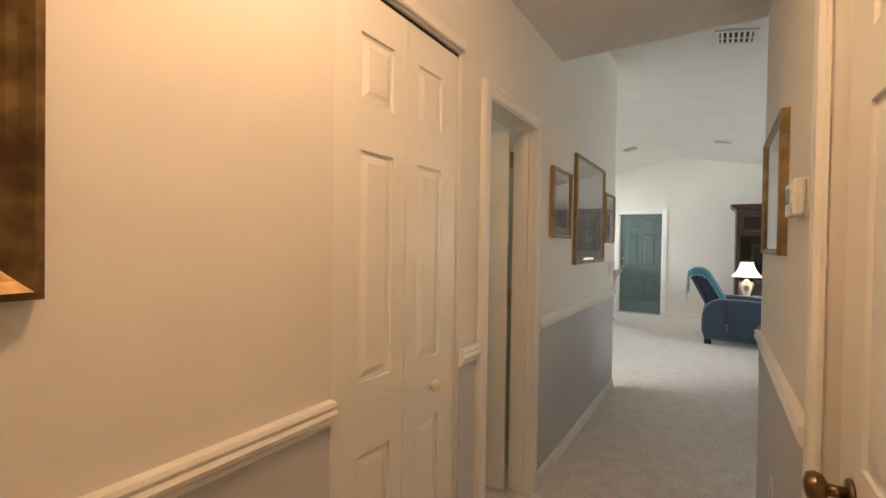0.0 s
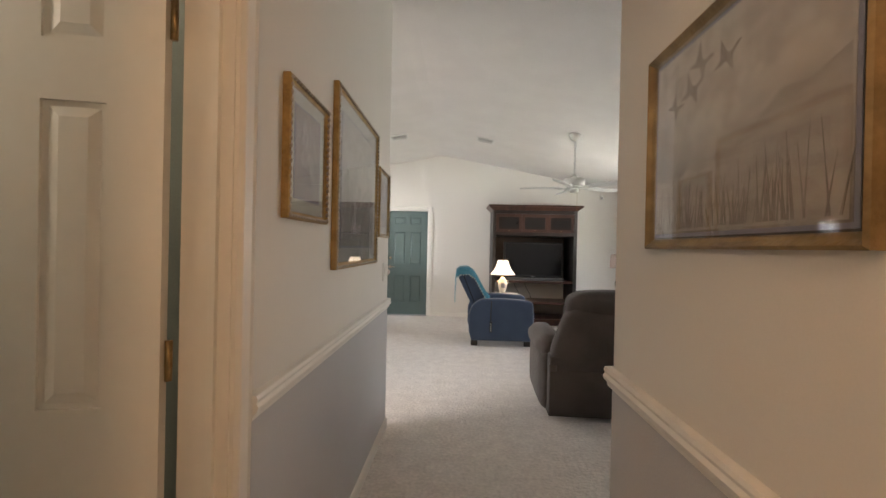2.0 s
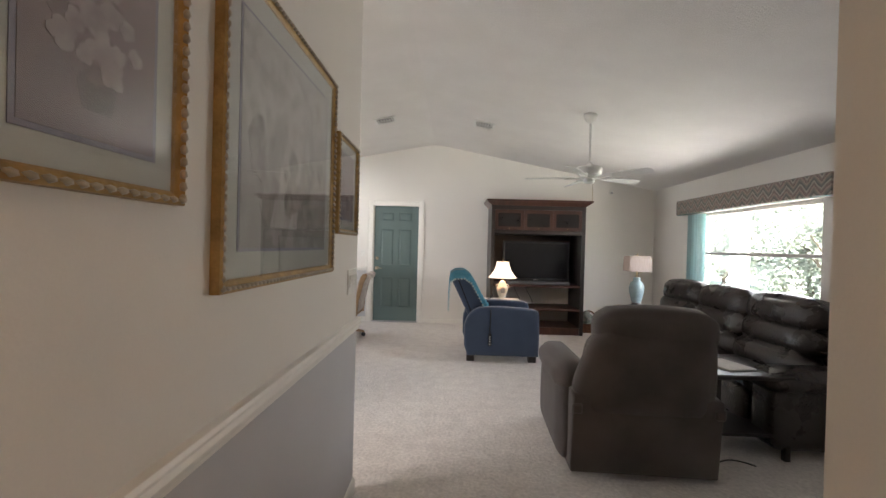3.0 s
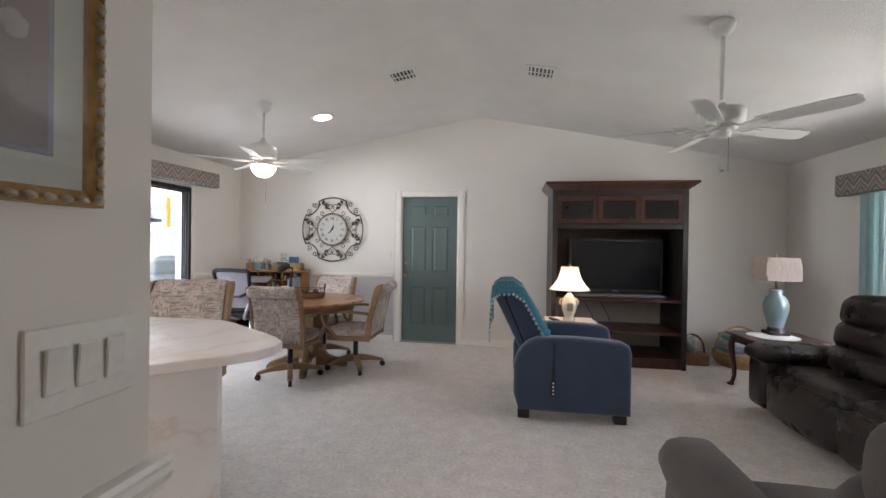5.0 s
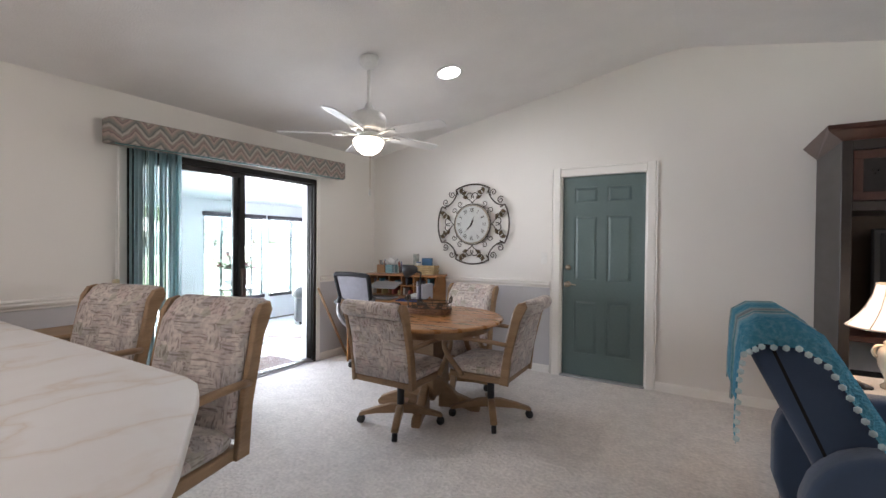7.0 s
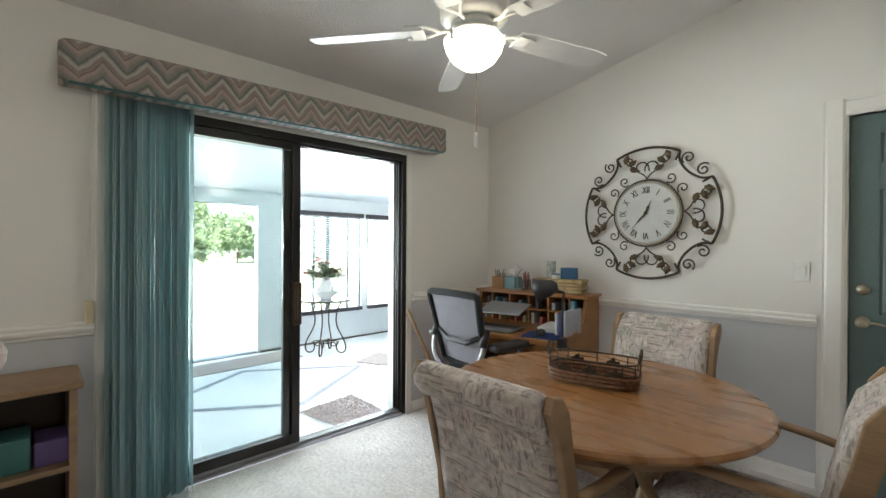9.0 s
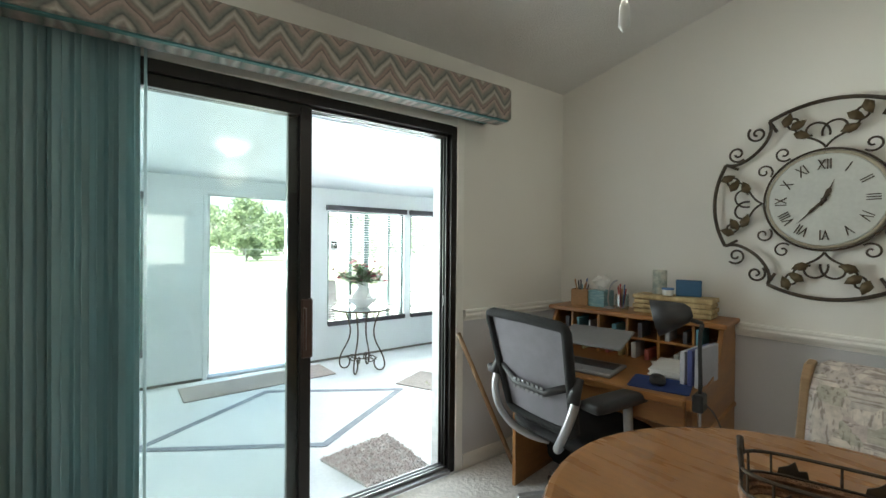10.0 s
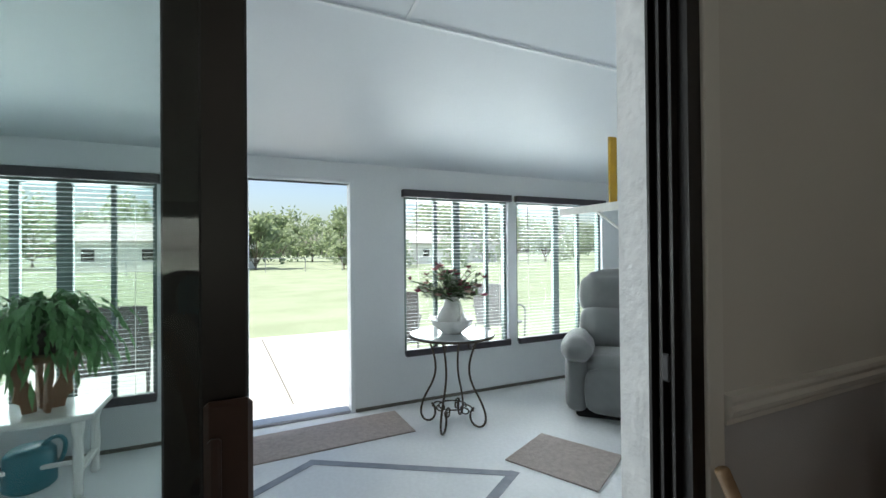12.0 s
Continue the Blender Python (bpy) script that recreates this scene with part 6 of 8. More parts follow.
def task_chair(m):
    c = thing("desk_chair", "black mesh task chair with silver frame and arms", "office chair", m)
    part("seat", cushion(-0.25, 0.25, -0.22, 0.26, 0.42, 0.50, 0.02, 8, r=0.04), BLACKF, c, smooth=True)
    # mesh back in a black rim
    def bk(x, z):
        return (x, -0.25 - 0.24 * (z - 0.55) - 0.02 * math.cos(x * 5), z)
    rim = [bk(-0.21, 0.55), bk(-0.23, 0.75), bk(-0.252, 0.99), bk(-0.246, 1.01), bk(-0.22, 1.018), bk(0.0, 1.025), bk(0.22, 1.018), bk(0.246, 1.01), bk(0.252, 0.99), bk(0.23, 0.75), bk(0.21, 0.55), bk(0.19, 0.535), bk(-0.19, 0.535), bk(-0.21, 0.55)]
    part("back_rim", tube(rim, 0.023, 8), BLACKF, c, smooth=True)
    b = bmesh.new()
    g = []
    for j in range(9):
        z = 0.55 + 0.465 * j / 8
        hw = 0.20 + 0.045 * min(1, (z - 0.55) / 0.4)
        g.append([[b.verts.new((x, y + o, zz)) for x, y, zz in [bk(hw * (i / 4 - 1), z) for i in range(9)]] for o in (0, 0.004)])
    for s in (0, 1):
        for j in range(8):
            for i in range(8):
                b.faces.new((g[j][s][i], g[j][s][i + 1], g[j + 1][s][i + 1], g[j + 1][s][i]))
    part("back_mesh", b, MESHG, c, "grey woven mesh", True)
    lum = part("lumbar_bar", tube([(-0.23, -0.30, 0.76), (-0.1, -0.325, 0.70), (0.1, -0.325, 0.70), (0.23, -0.30, 0.76)], 0.018, 6), BLACKP, c, smooth=True)
    for i in range(7):
        for j in range(3):
            part("lumbar_hole", box(-0.009, 0.009, -0.003, 0.003, -0.006, 0.006), mat("hole_grey", (0.2, 0.2, 0.21), 0.7), lum).location = (-0.09 + 0.03 * i, -0.337, 0.685 + 0.017 * j)
    for sx in (-1, 1):
        part("back_bracket", tube(bez((sx * 0.255, -0.30, 0.72), (sx * 0.27, -0.36, 0.60), (sx * 0.16, -0.36, 0.44), (sx * 0.04, -0.16, 0.40), 12), 0.019, 8), ALU, c, "curved silver bracket", True)
        part("bracket_joint", cyl((sx * 0.255, -0.325, 0.70), (sx * 0.25, -0.285, 0.80), 0.026, 0.022, 12), BLACKP, c, "black pivot joint", True)
        part("arm_post", tube([(sx * 0.24, 0.0, 0.42), (sx * 0.30, -0.02, 0.48), (sx * 0.30, -0.03, 0.66)], 0.02, 8), ALU, c, smooth=True)
        part("arm_pad", cushion(sx * 0.315 - 0.05, sx * 0.315 + 0.05, -0.30, 0.04, 0.675, 0.725, 0.004, 6, r=0.018), BLACKP, c, smooth=True)
    part("gas_column", cyl((0, 0, 0.10), (0, 0, 0.41), 0.024), ALU, c, smooth=True)
    part("mechanism", box(-0.09, 0.09, -0.12, 0.12, 0.38, 0.42, 0.01), BLACKP, c)
    for k in range(5):
        lg = part("star_leg", prism([(0.02, 0.075), (0.02, 0.135), (0.10, 0.12), (0.29, 0.08), (0.30, 0.065), (0.28, 0.058)], -0.02, 0.02, "y", bevel=0.008), ALU, c)
        lg.matrix_basis = pose(0, 0, 0, 0, 0, 72 * k + 15)
        part("caster", cyl((0.275, -0.022, 0.028), (0.275, 0.022, 0.028), 0.028), BLACKP, lg, smooth=True)
    return c


task_chair(pose(-3.42, 9.48, 0, 0, 0, -6))
sk = thing("wooden_stick", "plain wooden stick leaning on the dado", "stick", pose(0, 0, 0))
part("shaft", cyl((-3.97, 9.60, 0.0), (LW + 0.045, 9.24, 0.83), 0.015, 0.014, 10), OAK, sk, smooth=True)
bb = thing("black_bag", "black fabric bag slumped on carpet under desk", "bag", pose(-3.80, 9.92, 0.0))
part("body", cushion(-0.17, 0.17, -0.13, 0.13, 0.0, 0.30, 0.04, 8, r=0.08), BLACKF, bb, smooth=True)
part("strap", tube(bez((-0.1, 0, 0.3), (-0.12, -0.08, 0.42), (0.12, -0.08, 0.42), (0.1, 0, 0.3), 8), 0.01, 6), BLACKF, bb)

# ---- living area ----
rc = thing("power_recliner", "blue upholstered power recliner with a raised back", "recliner", pose(-0.01, -0.075, 0))


def side_outline():
    o = [(-0.01, 0.075), (-0.05, 0.20), (-0.05, 0.42)]
    for a in range(170, 89, -16):
        o.append((0.19 + 0.24 * math.cos(radians(a)), 0.40 + 0.25 * math.sin(radians(a))))
    o += [(0.40, 0.655), (0.62, 0.645), (0.76, 0.635), (0.815, 0.61), (0.83, 0.56), (0.83, 0.075)]
    return o


for y0, y1 in ((7.85, 7.995), (8.565, 8.71)):
    part("arm", prism(side_outline(), y0, y1, "y", bevel=0.03, seg=3), BLUE, rc, smooth=True)
part("seat", cushion(0.16, 0.83, 8.0, 8.56, 0.26, 0.47, 0.025, 8, r=0.06), BLUE, rc, smooth=True)
part("footrest", cushion(0.80, 0.87, 8.01, 8.55, 0.12, 0.42, 0.012, 8, r=0.03), BLUE, rc, smooth=True)
bp = [(0.07, 0.36), (-0.02, 0.56), (-0.215, 0.95), (-0.21, 1.01), (-0.16, 1.045), (-0.06, 1.05), (0.0, 1.01), (0.12, 0.80), (0.22, 0.62), (0.28, 0.46)]
part("backrest", prism(bp, 7.965, 8.60, "y", bevel=0.035, seg=3), BLUE, rc, smooth=True)
part("back_seam", prism([(0.03, 0.56), (-0.15, 0.985), (-0.14, 0.99), (0.04, 0.565)], 7.9615, 7.966, "y"), BLACKF, rc, "dark seam down the wing")
for x, y in ((0.03, 7.93), (0.76, 7.93), (0.03, 8.63), (0.76, 8.63)):
    part("foot", prism([(x - 0.045, y - 0.04), (x + 0.045, y - 0.04), (x + 0.045, y + 0.04), (x - 0.045, y + 0.04)], 0.0, 0.105, "z", bevel=0.006), DARKCAB, rc, "dark wooden block foot")
part("handset_cord", tube(bez((0.255, 7.846, 0.62), (0.25, 7.83, 0.5), (0.245, 7.83, 0.42), (0.25, 7.838, 0.34), 10), 0.006, 8), BLACKP, rc, "black coiled cord", True)
hs = part("handset", box(0.233, 0.267, 7.826, 7.846, 0.20, 0.345, 0.006), BLACKP, rc, "black handset with pale buttons")
for i in range(4):
    part("button", cyl((0.25, 7.8255, 0.225 + 0.028 * i), (0.25, 7.822, 0.225 + 0.028 * i), 0.007, seg=10), WHITEP, hs)

tw = thing("crochet_throw", "turquoise crochet throw draped over the recliner back", "throw", pose(-0.01, -0.075, 0))
path = [(-0.245, 0.70), (-0.243, 0.80), (-0.238, 0.93), (-0.225, 1.03), (-0.17, 1.067), (-0.06, 1.073), (0.02, 1.02), (0.08, 0.92), (0.14, 0.81), (0.21, 0.69), (0.245, 0.63)]
b = bmesh.new()
rows = []
rt = random.Random(3)
for j, (x, z) in enumerate(path):
    row = []
    for i in range(-2, 15):
        y = 7.932 + 0.70 * max(i, 0) / 14 + 0.006 * min(i, 0)
        wob = 0.006 * math.sin(i * 1.9 + j)
        sag = (0.04 * math.sin(i * 0.8) if j in (0, 10) else 0)
        edge = 0.012 if i in (0, 14) else (0.045 * -i + 0.01 * (j % 2) if i < 0 else 0)
        row.append(b.verts.new((x - 0.004 + wob, y, z + sag + (0.03 if j > 6 else 0) * 0.2 - edge)))
    rows.append(row)
for a, c in zip(rows, rows[1:]):
    for i in range(16):
        b.faces.new((a[i], a[i + 1], c[i + 1], c[i]))
bmesh.ops.solidify(b, geom=b.faces[:], thickness=0.014)
part("knitted_cloth", b, KNIT, tw, smooth=True)
fr = bmesh.new()
for x, z in [(path[k][0] + (path[k + 1][0] - path[k][0]) * f, path[k][1] + (path[k + 1][1] - path[k][1]) * f) for k in range(10) for f in (0.0, 0.33, 0.66)]:
    b2 = bmesh.new()
    bmesh.ops.create_icosphere(b2, subdivisions=1, radius=0.013)
    bmesh.ops.translate(b2, vec=(x, 7.912, z - 0.10), verts=b2.verts)
    join(b2, fr)
tagged(part("scalloped_edge", fr, mat("pale_wool", (0.50, 0.62, 0.63), 1.0, scale=30, bump=0.5), tw, "pale scalloped border", True), kind="stuff")

# lamp table behind the recliner
stb = thing("lamp_table", "small table under a white cloth", "side table", pose(0.53, 9.02, 0))
for x in (-0.19, 0.19):
    for y in (-0.17, 0.17):
        part("leg", box(x - 0.018, x + 0.018, y - 0.018, y + 0.018, 0, 0.56, 0.004), CHERRY, stb)
part("tabletop", box(-0.24, 0.24, -0.22, 0.22, 0.56, 0.585, 0.005), CHERRY, stb)
cl = thing("table_cloth", "white scalloped cloth on the lamp table", "cloth", pose(0.53, 9.02, 0.586))
bm = box(-0.25, 0.25, -0.23, 0.23, 0, 0.004)
for i in range(12):
    cyl((-0.23 + 0.042 * i, -0.231, -0.012), (-0.23 + 0.042 * i, -0.235, -0.012), 0.021, seg=10, bm=bm)
    cyl((-0.251, -0.21 + 0.038 * i, -0.012), (-0.255, -0.21 + 0.038 * i, -0.012), 0.019, seg=10, bm=bm)
part("cloth", bm, PAPER, cl)


def table_lamp(x, y, z, body, bodym, shade, shadem, label, square=False):
    t = thing("table_lamp", label, "table lamp", pose(x, y, z))
    part("lamp_body", lathe(body, 28), bodym, t, smooth=True)
    top = body[-1][1]
    part("neck", cyl((0, 0, top - 0.005), (0, 0, shade[0][1] + 0.06), 0.012), BRASS, t, smooth=True)
    if square:
        bm = bmesh.new()
        rr = []
        for r, h in shade:
            k = r * 0.78
            rr.append([bm.verts.new(v) for v in ((-k, -k * 0.8, h), (k, -k * 0.8, h), (k, k * 0.8, h), (-k, k * 0.8, h))])
        for a, c in zip(rr, rr[1:]):
            for i in range(4):
                bm.faces.new((a[i], a[(i + 1) % 4], c[(i + 1) % 4], c[i]))
        bmesh.ops.bevel(bm, geom=[e for e in bm.edges if abs(e.verts[0].co.z - e.verts[1].co.z) > 0.02], offset=0.02, segments=2, affect='EDGES')
        part("shade", bm, shadem, t)
    else:
        bm = lathe(shade, 48, closed=False)
        part("shade", bm, shadem, t, smooth=True)
        for k in range(8):
            a = radians(45 * k)
            part("shade_rib", tube([(r * 1.004 * math.cos(a), r * 1.004 * math.sin(a), h) for r, h in shade], 0.0025, 6), mat("shade_piping", (0.7, 0.58, 0.42), 0.8), t)
        for r, h in (shade[0], shade[-1]):
            part("shade_trim", tube([(r * math.cos(radians(a)), r * math.sin(radians(a)), h) for a in range(0, 361, 12)], 0.004, 6), MATS["shade_piping"], t)
    top = shade[-1][1]
    part("finial", lathe([(0.004, 0), (0.009, 0.012), (0.005, 0.02), (0.007, 0.03), (0.001, 0.042)], 10, at=(0, 0, top)), BRASS, t, smooth=True)
    return t


L1 = table_lamp(0.515, 9.02, 0.591, [(0.062, 0), (0.064, 0.012), (0.045, 0.03), (0.05, 0.06), (0.072, 0.12), (0.078, 0.17), (0.07, 0.215), (0.05, 0.235), (0.055, 0.245), (0.034, 0.265), (0.02, 0.285)], CREAMC,
                [(0.205, 0.325), (0.165, 0.37), (0.125, 0.43), (0.098, 0.50), (0.085, 0.56)], SHADEW, "lit table lamp with cream urn base, pleated bell shade")
for sx in (-1, 1):
    part("urn_handle", tube(bez((sx * 0.05, 0, 0.225), (sx * 0.10, 0, 0.24), (sx * 0.105, 0, 0.17), (sx * 0.076, 0, 0.165), 8), 0.008, 8), CREAMC, L1, smooth=True)
part("medallion", cushion(-0.03, 0.03, -0.084, -0.07, 0.11, 0.19, 0.002, 6, r=0.02), mat("grey_medallion", (0.28, 0.27, 0.25), 0.4), L1, "grey printed medallion", True)
rm = thing("remote_control", "dark remote control on the lamp table", "remote control", pose(0.36, 9.0, 0.591, 0, 0, 20))
part("body", box(-0.025, 0.025, -0.08, 0.08, 0, 0.02, 0.006), BLACKP, rm)
for i in range(4):
    part("button", box(-0.012, 0.012, -0.06 + 0.03 * i, -0.045 + 0.03 * i, 0.02, 0.023), MATS["laptop_grey"], rm)

# entertainment centre
EF, EB, EX0, EX1 = 9.49, 10.20, 0.375, 1.845
en = thing("entertainment_center", "tall dark cherry entertainment cabinet with glazed top doors", "cabinet", pose(0, 0, 0))
for x0, x1 in ((EX0, EX0 + 0.055), (EX1 - 0.055, EX1)):
    part("side_panel", box(x0, x1, EF, EB, 0.0, 2.02, 0.004), DARKCAB, en)
part("top_board", box(EX0 + 0.055, EX1 - 0.055, EF + 0.01, EB, 1.96, 2.02), DARKCAB, en)
cp = [(EF, 2.02), (EF - 0.02, 2.035), (EF - 0.06, 2.075), (EF - 0.085, 2.085), (EF - 0.085, 2.11), (EB, 2.11), (EB, 2.02)]
bm = prism(cp, EX0 - 0.085, EX1 + 0.085, "x")
for v in bm.verts:
    f = max(0, min(1, (2.085 - v.co.z) / 0.065))
    v.co.x += f * 0.085 * (1 if v.co.x < 1.1 else -1)
part("cornice", bm, CHERRY, en)
part("base_plinth", box(EX0 + 0.055, EX1 - 0.055, EF + 0.03, EB, 0.0, 0.09, 0.004), CHERRY, en)
part("floor_shelf", box(EX0 + 0.055, EX1 - 0.055, EF + 0.02, EB - 0.02, 0.09, 0.115), CHERRY, en)
for z in (0.375, 0.745):
    part("shelf", box(EX0 + 0.055, EX1 - 0.055, EF + 0.03, EB - 0.04, z, z + 0.035, 0.004), CHERRY, en)
part("bridge_shelf", box(EX0 + 0.055, EX1 - 0.055, EF + 0.01, EB - 0.02, 1.575, 1.635, 0.004), DARKCAB, en)
part("back_panel", box(EX0 + 0.055, EX1 - 0.055, EB - 0.02, EB - 0.005, 0.75, 1.96), mat("cabinet_back", (0.07, 0.042, 0.028), 0.5, scale=3), en)
wd = (EX1 - EX0 - 0.11) / 3
for i in range(3):
    x0 = EX0 + 0.055 + wd * i
    d = part("door", box(x0 + 0.002, x0 + wd - 0.002, EF + 0.004, EF + 0.024, 1.64, 1.69), CHERRY, en)
    for a in ((x0 + 0.002, x0 + wd - 0.002, 1.90, 1.955), (x0 + 0.002, x0 + 0.05, 1.69, 1.90), (x0 + wd - 0.05, x0 + wd - 0.002, 1.69, 1.90)):
        part("door_rail", box(a[0], a[1], EF + 0.004, EF + 0.024, a[2], a[3], 0.003), CHERRY, d)
    part("door_panel", box(x0 + 0.05, x0 + wd - 0.05, EF + 0.012, EF + 0.018, 1.69, 1.90), mat("smoked_glass", (0.018, 0.015, 0.014), 0.12), d, "dark smoked glass")
    part("door_knob", lathe([(0.004, 0), (0.01, 0.012), (0.008, 0.02), (0.001, 0.022)], 12), BRASS, d, smooth=True).matrix_basis = pose(x0 + wd / 2, EF + 0.004, 1.665, 90)
tv = thing("television", "large flat black television on a stand, switched off", "television", pose(1.14, 9.80, 0.78))
part("bezel", box(-0.54, 0.54, -0.025, 0.03, 0.045, 0.69, 0.008), BLACKP, tv)
part("screen", box(-0.505, 0.505, -0.028, -0.024, 0.085, 0.66), SCREEN, tv, "glossy dark screen")
part("logo_bar", box(-0.035, 0.035, -0.029, -0.026, 0.058, 0.068), ALU, tv)
part("stand_neck", box(-0.08, 0.08, -0.01, 0.02, 0.01, 0.06), BLACKP, tv)
part("stand_base", box(-0.28, 0.28, -0.11, 0.11, 0.0, 0.014, 0.004), BLACKP, tv)
sb = thing("soundbar", "long slim grey sound bar below the television", "soundbar", pose(1.14, 9.60, 0.781))
part("body", box(-0.5, 0.5, -0.04, 0.04, 0, 0.05, 0.012), mat("soundbar_grey", (0.10, 0.10, 0.105), 0.5), sb)
part("end_cap", box(-0.505, -0.49, -0.035, 0.035, 0.004, 0.046, 0.004), BLACKP, sb)
part("end_cap", box(0.49, 0.505, -0.035, 0.035, 0.004, 0.046, 0.004), BLACKP, sb)
cb = thing("cable", "loose black cables hanging behind the shelves", "cable")
for i, x in enumerate((0.85, 1.05)):
    part("wire", tube(bez((x, EB - 0.03, 0.78), (x - 0.05, EB - 0.05, 0.65), (x + 0.1, EB - 0.06, 0.55), (x + 0.12, EB - 0.05, 0.41), 10), 0.004, 6), BLACKP, cb)
bx = thing("media_player", "black media player box on the cabinet shelf", "media player", pose(0.72, 9.85, 0.411))
part("case", box(-0.18, 0.18, -0.13, 0.13, 0, 0.06, 0.006), BLACKP, bx)
part("display", box(-0.06, 0.06, -0.132, -0.129, 0.02, 0.04), SCREEN, bx)
bkt = thing("fruit_basket", "dark basket of coloured things on the cabinet floor shelf", "basket", pose(0.98, 9.75, 0.116))
part("bowl", lathe([(0.09, 0), (0.15, 0.10), (0.14, 0.10), (0.085, 0.015)], 20, closed=False), BLACKP, bkt, smooth=True)
for i, (x, y, c) in enumerate(((-0.05, 0, (0.3, 0.12, 0.05)), (0.05, 0.03, (0.12, 0.2, 0.08)), (0.0, -0.05, (0.35, 0.28, 0.12)))):
    part("yarn_ball", lathe([(0.005, 0), (0.035, 0.012), (0.05, 0.045), (0.035, 0.08), (0.005, 0.092)], 14, at=(x, y, 0.05)), mat("yarn_%d" % i, c, 1.0, bump=0.6, bscale=150), bkt, smooth=True)

# baskets by the end wall
wb = thing("wicker_basket", "brown wicker basket with green cloth and a hoop handle", "basket", pose(2.04, 9.86, 0))
part("basket_body", prism([(-0.15, -0.11), (0.15, -0.11), (0.15, 0.11), (-0.15, 0.11)], 0.0, 0.14, "z", bevel=0.02), mat("red_wicker", (0.20, 0.085, 0.04), 0.7, c2=(0.11, 0.045, 0.02), scale=40, bump=0.8), wb)
part("hoop", tube(bez((-0.14, 0, 0.13), (-0.14, 0, 0.42), (0.14, 0, 0.42), (0.14, 0, 0.13), 14), 0.012, 8), MATS["red_wicker"], wb, smooth=True)
part("cloth_roll", cushion(-0.11, 0.05, -0.08, 0.08, 0.12, 0.32, 0.03, 8, r=0.07), mat("green_print", (0.14, 0.19, 0.16), 0.9, c2=(0.30, 0.30, 0.26), scale=22), wb, "green patterned cloth", True)
qb = thing("quilt_basket", "round hoop-handled basket holding striped quilts", "basket", pose(2.55, 9.87, 0))
part("basket_body", lathe([(0.20, 0), (0.25, 0.06), (0.27, 0.16), (0.25, 0.16), (0.22, 0.04)], 24, closed=False), WICKER, qb, smooth=True)
part("hoop", tube(bez((-0.26, 0, 0.14), (-0.24, 0, 0.56), (0.24, 0, 0.56), (0.26, 0, 0.14), 16), 0.012, 8), mat("cane", (0.45, 0.30, 0.15), 0.6), qb, smooth=True)
for i, c in enumerate(((0.45, 0.36, 0.24), (0.26, 0.30, 0.46), (0.50, 0.52, 0.55), (0.16, 0.36, 0.40))):
    part("folded_quilt", cushion(-0.22 + 0.02 * i, 0.22 - 0.015 * i, -0.17, 0.17, 0.10 + 0.065 * i, 0.175 + 0.065 * i, 0.008, 8, r=0.03), mat("quilt_%d" % i, c, 0.95, scale=14, bump=0.4, bscale=150), qb, smooth=True)

# sofa along the east side, facing west
sf = thing("leather_sofa", "dark brown leather reclining sofa, three seats", "sofa", pose(2.52, 7.0, 0, 0, 0, 90) @ Matrix.Diagonal((1, 1, 0.965, 1)))
HW = 1.42
part("base", box(-HW + 0.06, HW - 0.06, -0.06, 0.42, 0.05, 0.25, 0.02), LEATHER, sf)
for sx in (-1, 1):
    x0, x1 = sorted((sx * HW, sx * (HW - 0.26)))
    part("arm", cushion(x0, x1, -0.12, 0.60, 0.06, 0.50, 0.01, 10, r=0.06), LEATHER, sf, smooth=True)
    part("arm_pad", cushion(x0 - 0.015, x1 + 0.015, -0.06, 0.63, 0.45, 0.595, 0.025, 10, r=0.07), LEATHER, sf, "padded leather arm top", True)
sw = (HW - 0.30) * 2 / 3
for i in range(3):
    x0 = -HW + 0.30 + sw * i
    part("seat_cushion", cushion(x0 + 0.006, x0 + sw - 0.006, -0.12, 0.56, 0.24, 0.48, 0.03, 10, r=0.06), LEATHER, sf, smooth=True)
    part("leg_rest", cushion(x0 + 0.006, x0 + sw - 0.006, 0.53, 0.62, 0.08, 0.40, 0.02, 8, r=0.04), LEATHER, sf, smooth=True)
    for z0, z1, y in ((0.44, 0.66, 0.12), (0.62, 0.86, 0.05), (0.80, 1.05, 0.01)):
        c = cushion(x0 + 0.006, x0 + sw - 0.006, -0.13, 0.13, -(z1 - z0) / 2, (z1 - z0) / 2, 0.035, 10, r=0.085)
        part("back_cushion", move(c, pose(x0 * 0, y, (z0 + z1) / 2, 9)), LEATHER, sf, smooth=True)
part("back_shell", prism([(-0.06, 0.08), (-0.20, 1.0), (-0.12, 1.02), (0.04, 0.30), (0.04, 0.08)], -HW + 0.06, HW - 0.06, "x", bevel=0.02), LEATHER, sf)

